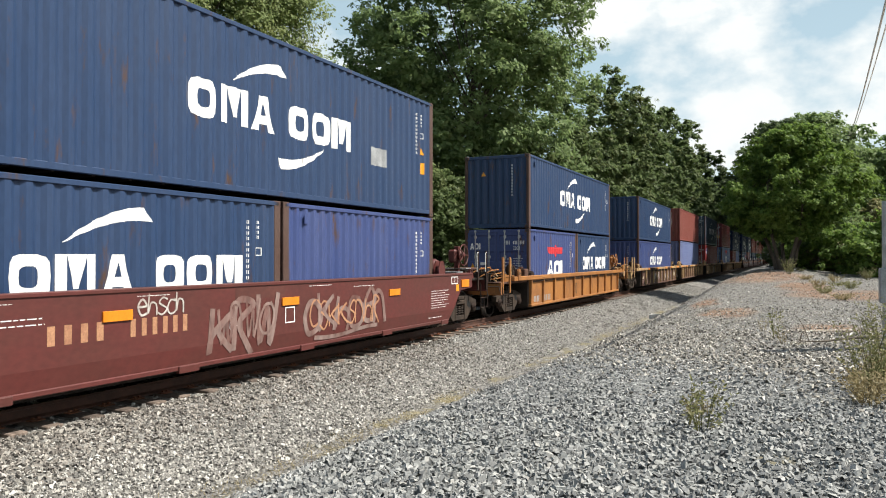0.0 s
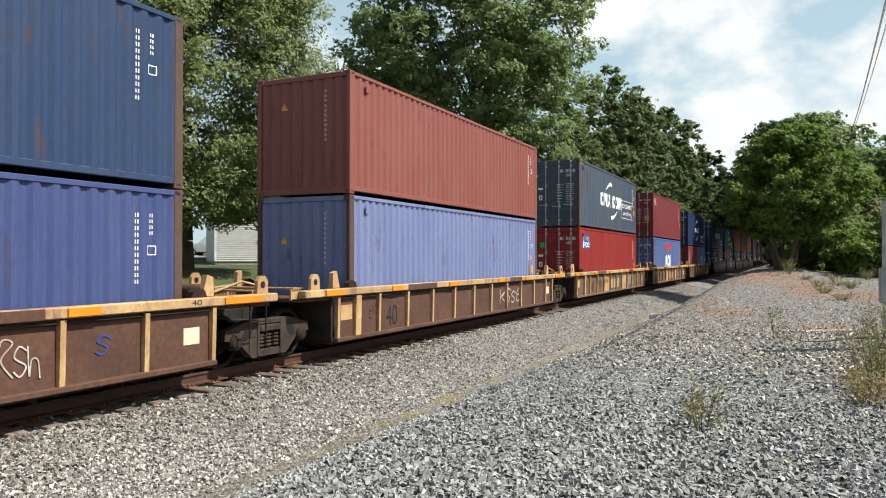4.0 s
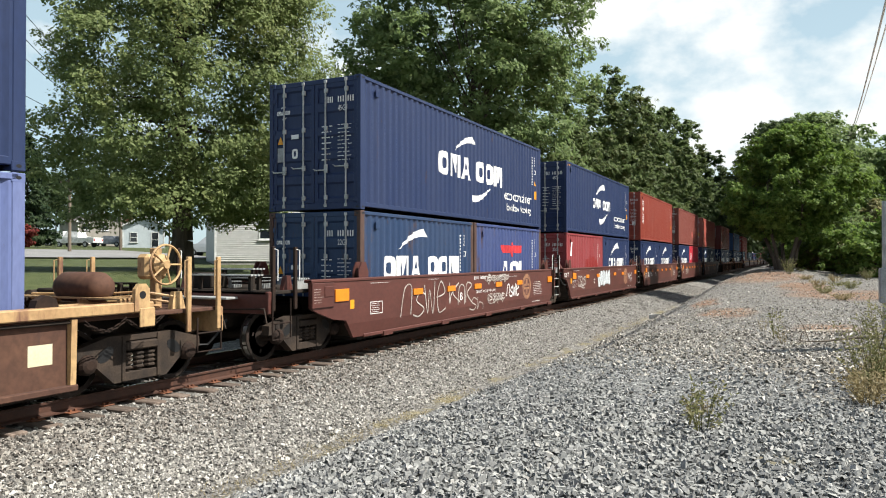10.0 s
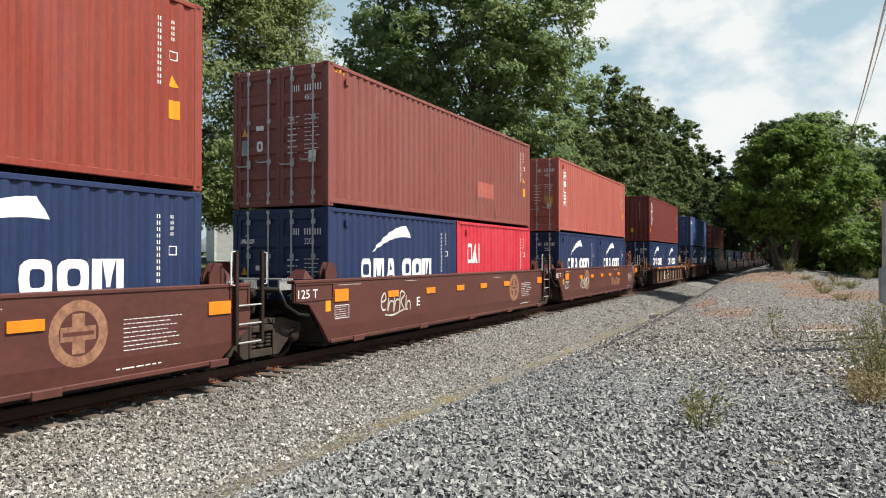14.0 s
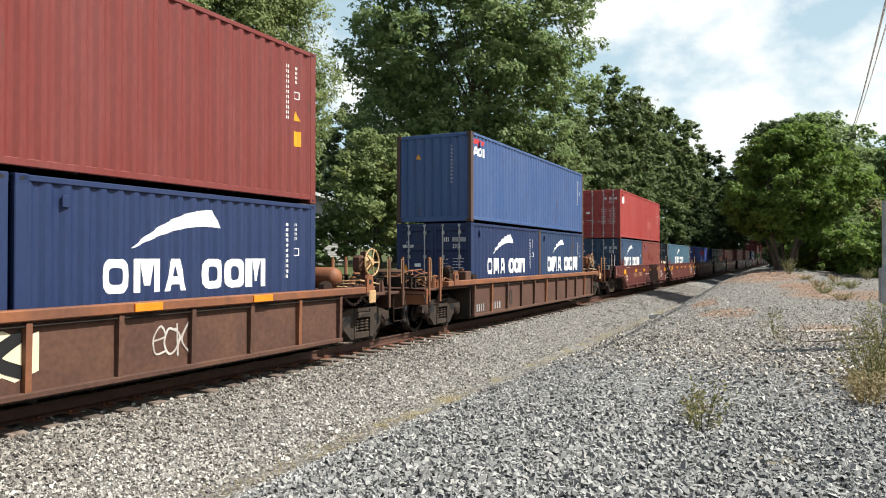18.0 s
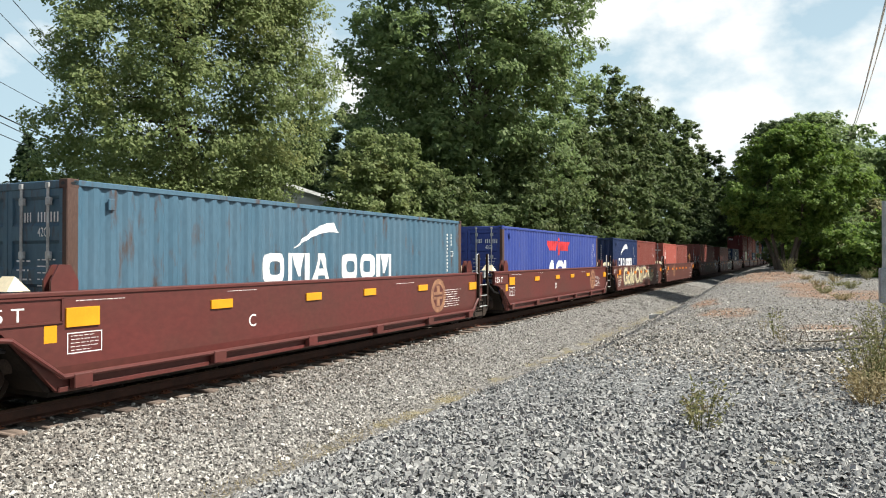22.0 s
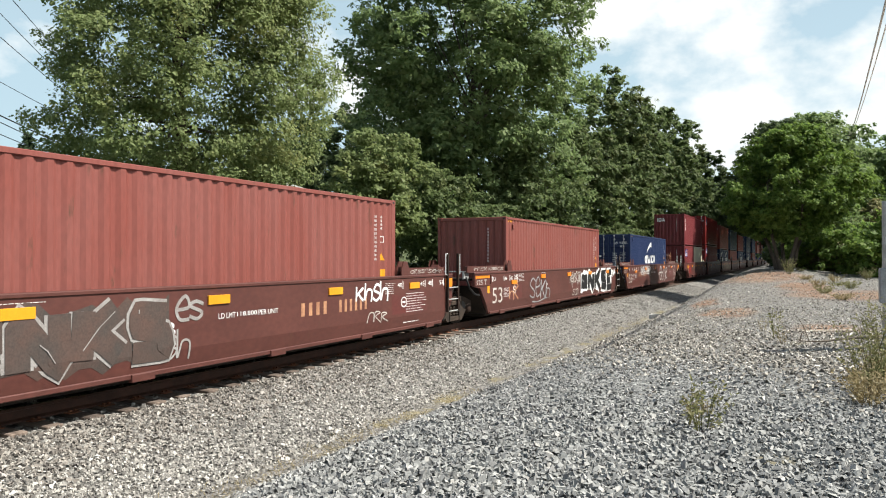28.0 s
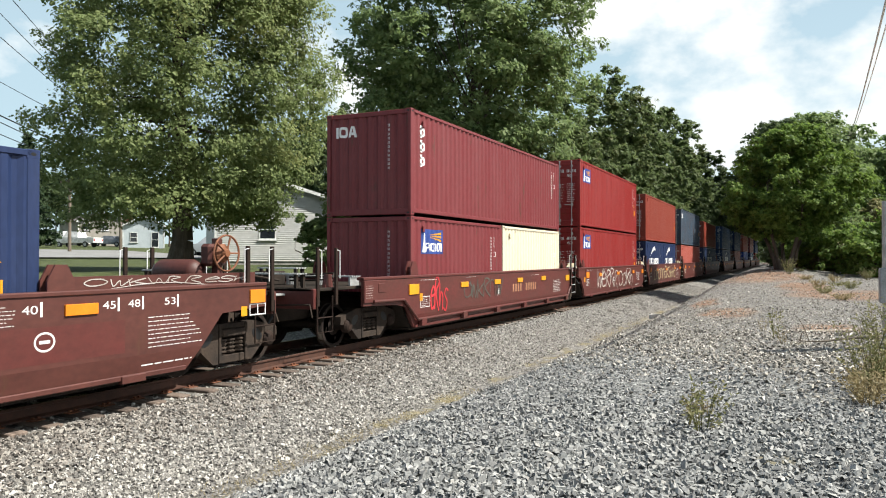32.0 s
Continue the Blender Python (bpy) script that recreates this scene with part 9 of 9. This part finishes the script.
    # units 15 to 19: red-brown five-unit car with a pipe rail along its lower edge
    ys, js = [254.28, 269.68, 285.03, 300.55, 315.88], [250.5, 268.07, 283.45, 298.9, 314.3, 332.8]
    for k, y in enumerate(ys):
        car(y, label="red-brown steel well car unit with yellow reflectors" + (" and large sprayed lettering" if k == 3 else ""), coat="red_brown" if k < 3 else "brown", near="cpl" if k == 0 else "art", far="cpl" if k == 4 else "art", jn=js[k], jf=js[k + 1],
            pipe=k < 3, letter="BCDEA"[k], letter_y=(5.4, 3.1, 4.6, -0.2, 7.4)[k], letter_z=0.6 if k == 3 else 0.92, tons=k > 0, number=2.0 if k == 0 else 0, emblem=9.7 if k < 3 else (0 if k == 3 else 2.4), limit="LD LMT 124,400 PER UNIT" if k == 0 else "",
            tags=[("words", 1.0, 0.66, 9.6, 1.5, "Gold Oil Drugs", GOLD_GRAF, 0), ("words", 10.6, 0.78, 11.6, 0.95, "IMPEACH", WHITE, 0), ("words", 10.75, 0.55, 11.35, 0.70, "2010", WHITE, 0), ("words", -0.25, 1.42, 0.55, 1.52, "ALL WARS", CRM, 0), ("words", -0.45, 1.02, 0.55, 1.12, "RELIGIOUS", CRM, 0), ("words", 0.0, 0.86, 0.5, 0.96, "WARS", CRM, 0)] if k == 3 else (), tank="brown", wheel="orange", **P40)
    stack(254.28, [("steel_blue", "door", "mark20 dmark", POST_RUST), ("brown_red", "wall", "bolt_mark")], (STD, "scarlet", "door", "white_square patch_pink"))
    stack(269.68, [(STD, "teal", "door", "mark40low dmark", POST_RUST)])
    stack(285.03, [(STD, "blue_deep", "door", "eagle40 dapl", POST_RUST)])
    stack(300.55, [("navy", "wall", "mark20new"), ("brown_red", "wall", "")])
    stack(315.88, [("salmon", "door", "column"), ("brown_red", "wall", "")])
    # units 20 to 22: long three-unit car
    ys, js = [337.58, 356.95, 376.36], [332.8, 353.35, 372.75, 393.4]
    tg = [[("piece", 1.05, 0.50, 5.15, 1.56, 5, (SMOKE_GRAF, DULL_GRAF, 0.045), 0.34), ("scrawl", 0.69, 0.55, 1.12, 1.46, 2, DULL_GRAF, 0.05), ("scrawl", 4.46, 0.58, 5.5, 1.02, 4, DULL_GRAF, 0.035), ("scrawl", 5.2, 1.1, 5.75, 1.5, 2, DULL_GRAF, 0.05),
           ("scrawl", 10.0, 1.12, 11.3, 1.55, 4, WHITE, 0.06), ("scrawl", 10.43, 0.66, 11.3, 0.92, 3, PALE_GRAF, 0.024), ("words", 6.09, 1.10, 7.54, 1.18, "LD LMT 118,800 PER UNIT", WHITE, 0)],
          [("scrawl", -0.6, 0.75, 0.3, 1.3, 2, FADED, 0.05), ("scrawl", 1.4, 0.6, 3.6, 1.45, 4, GREY_MARK, 0.05), ("piece", 7.76, 0.49, 13.4, 1.57, 5, (BLACK, WHITE, 0.11), 0.33), ("tangle", 6.2, 0.85, 7.65, 1.5, 5, PALE_GRAF, 0.035), ("scrawl", 6.6, 0.52, 7.5, 0.86, 3, PALE_GRAF, 0.035), ("tangle", 13.2, 1.15, 14.1, 1.45, 4, WHITE, 0.03)],
          [("tangle", 1.2, 0.97, 4.5, 1.56, 12, WHITE, 0.028), ("scrawl", 4.66, 1.24, 5.7, 1.56, 5, PALE_GRAF, 0.02), ("scrawl", 7.53, 0.52, 10.6, 1.55, 4, WHITE, 0.042), ("words", 4.69, 1.12, 6.16, 1.20, "LD LMT 113,300 PER UNIT", WHITE, 0)]]
    for k, y in enumerate(ys):
        car(y, label="brown steel fifty-three-foot well car unit covered in graffiti", coat="brown", near="cpl" if k == 0 else "art", far="cpl" if k == 2 else "art", jn=js[k], jf=js[k + 1], letter="BCA"[k], letter_y=(5.05, 3.2, 7.1)[k], tons=k > 0,
            number=(8.2, 0, 0.8)[k], tags=tg[k], tank="brown", wheel="rust_orange", **P53)
    stack(337.58, [(HC, "brown_red", "wall", "hazard wtri")])
    stack(356.95, [(HC, "brown_red", "wall", "hazard")])
    stack(376.36, [(HC, "navy", "door", "mark40lownew dmark hazard")])
    # units 23 to 27, and the rest of the train up the line
    ys = [398.17, 413.5, 428.6, 443.9, 459.2]
    js = [393.4, 411.9, 427.1, 442.4, 457.7, 476.0]
    tg = [[("scrawl", 0.4, 0.7, 1.4, 1.5, 4, RED_MARK, 0.05), ("scrawl", 2.4, 0.9, 5.2, 1.5, 6, GREY_GRAF, 0.04)], [("scrawl", 1.6, 0.6, 9.5, 1.5, 9, PALE_GRAF, 0.07)], [("scrawl", 1.0, 0.6, 9.8, 1.5, 11, GOLD_GRAF, 0.07)], (), ()]
    for k, y in enumerate(ys):
        car(y, label="red-brown steel well car unit with graffiti", coat="red_brown", near="cpl" if k == 0 else "art", far="cpl" if k == 4 else "art", jn=js[k], jf=js[k + 1], pipe=k == 0, letter="ABCDE"[k], letter_y=4.9, number=6.2 if k == 0 else 0, tags=tg[k], tank="brown", wheel="rust_orange", **P40)
    stack(398.17, [("maroon", "wall", "sign"), ("cream", "wall", "")], (STD, "maroon", "wall", "tall3 end3"))
    stack(413.5, [(HC, "red", "door", "sign")], (HC, "red", "door", "sign"))
    stack(428.6, [("navy", "door", "mark20new dmark"), ("navy", "wall", "mark20new")], (HC, "orange_red", "door", ""))
    stack(443.9, [("salmon", "door", ""), ("salmon", "wall", "")], (HC, "slate", "door", "white_square"))
    stack(459.2, [(STD, "navy", "door", "mark40low")], (STD, "orange_red", "door", ""))
    rest = [("navy", "navy_old"), ("brown_red", "navy"), ("blue_deep", "salmon"), ("navy", "maroon"), ("red", "navy")]
    for k, (lo, hi) in enumerate(rest):
        y = 479.8 + 19.6 * k
        car(y, label="brown steel well car loaded with two containers", coat="brown", near="cpl", far="cpl", jn=y - 3.7, jf=y + 15.9, letter="A", letter_y=4.9, tank="brown", wheel="brown", **P40)
        stack(y, [(STD, lo, "door", "mark40low" if "navy" in lo else "")], (HC, hi, "door", ""))
    # trucks: shared at the joints, one under each coupled end
    joints = [y - 0.2 for y in (2.9, 58.32, 75.67, 93.53, 110.94, 146.87, 162.4, 177.98, 193.67, 268.07, 283.45, 298.9, 314.3, 353.35, 372.75, 411.9, 427.1, 442.4, 457.7)]
    ends = [16.78 + 1.8, 24.25 - 1.8, 36.44 + 1.8, 43.82 - 1.8, 125.47 + 1.8, 133.01 - 1.8, 207.57 + 1.8, 214.93 - 1.8, 227.12 + 1.8, 234.64 - 1.8, 246.83 + 1.8, 254.28 - 1.8, 328.07 + 1.8, 337.58 - 3.5, 388.55 + 3.5, 398.17 - 1.8, 471.4 + 1.8]
    for k in range(5):
        ends += [479.8 + 19.6 * k - 1.8, 479.8 + 19.6 * k + 14.0]
    for y in joints + ends:
        truck_at(y)


build_train()

# ---------------------------------------------------------------- things that move
RUN = ((0.0, 0.0), (4.0, 47.70), (8.0, 95.66), (12.0, 143.66), (16.0, 191.47), (20.0, 239.37), (24.0, 287.25), (28.0, 334.93), (32.0, 382.57))


def gone(t):
    for (a, p), (b, q) in zip(RUN, RUN[1:]):
        if t <= b:
            return p + (q - p) * (t - a) / (b - a)
    return RUN[-1][1]


def motions():
    """The train rolls towards -y; its wheels turn."""
    for ob, y in TRUCKS:
        walk(ob, [(t, pose(TX, y - s, RAIL_Z)) for t, s in RUN])
    for ob, y in CARS:
        walk(ob, [(t, pose(TX, y - s, 0)) for t, s in RUN])
    for ob, y, z in BOXES:
        walk(ob, [(t, pose(TX, y - s, z)) for t, s in RUN])
    for car_ob in MOVING:
        rows = []
        for t, bear, d in ((0.0, -420, 52), (17.0, -190, 48), (20.2, -36, 50), (23.0, 173, 64), (26.0, 330, 84), (32.0, 560, 130)):
            x, y = spot(bear, d)
            rows.append((t, pose(x, y, ground_z(x, y) + 0.06, 0, 0, 96)))
        walk(car_ob, rows)
    turn = [(k / 20, gone(k / 20) / WHEEL_R) for k in range(641)]
    for ob in WHEELS:
        y = ob.location.y
        walk(ob, [(t, pose(0, y, WHEEL_R, math.degrees(a))) for t, a in turn])


motions()
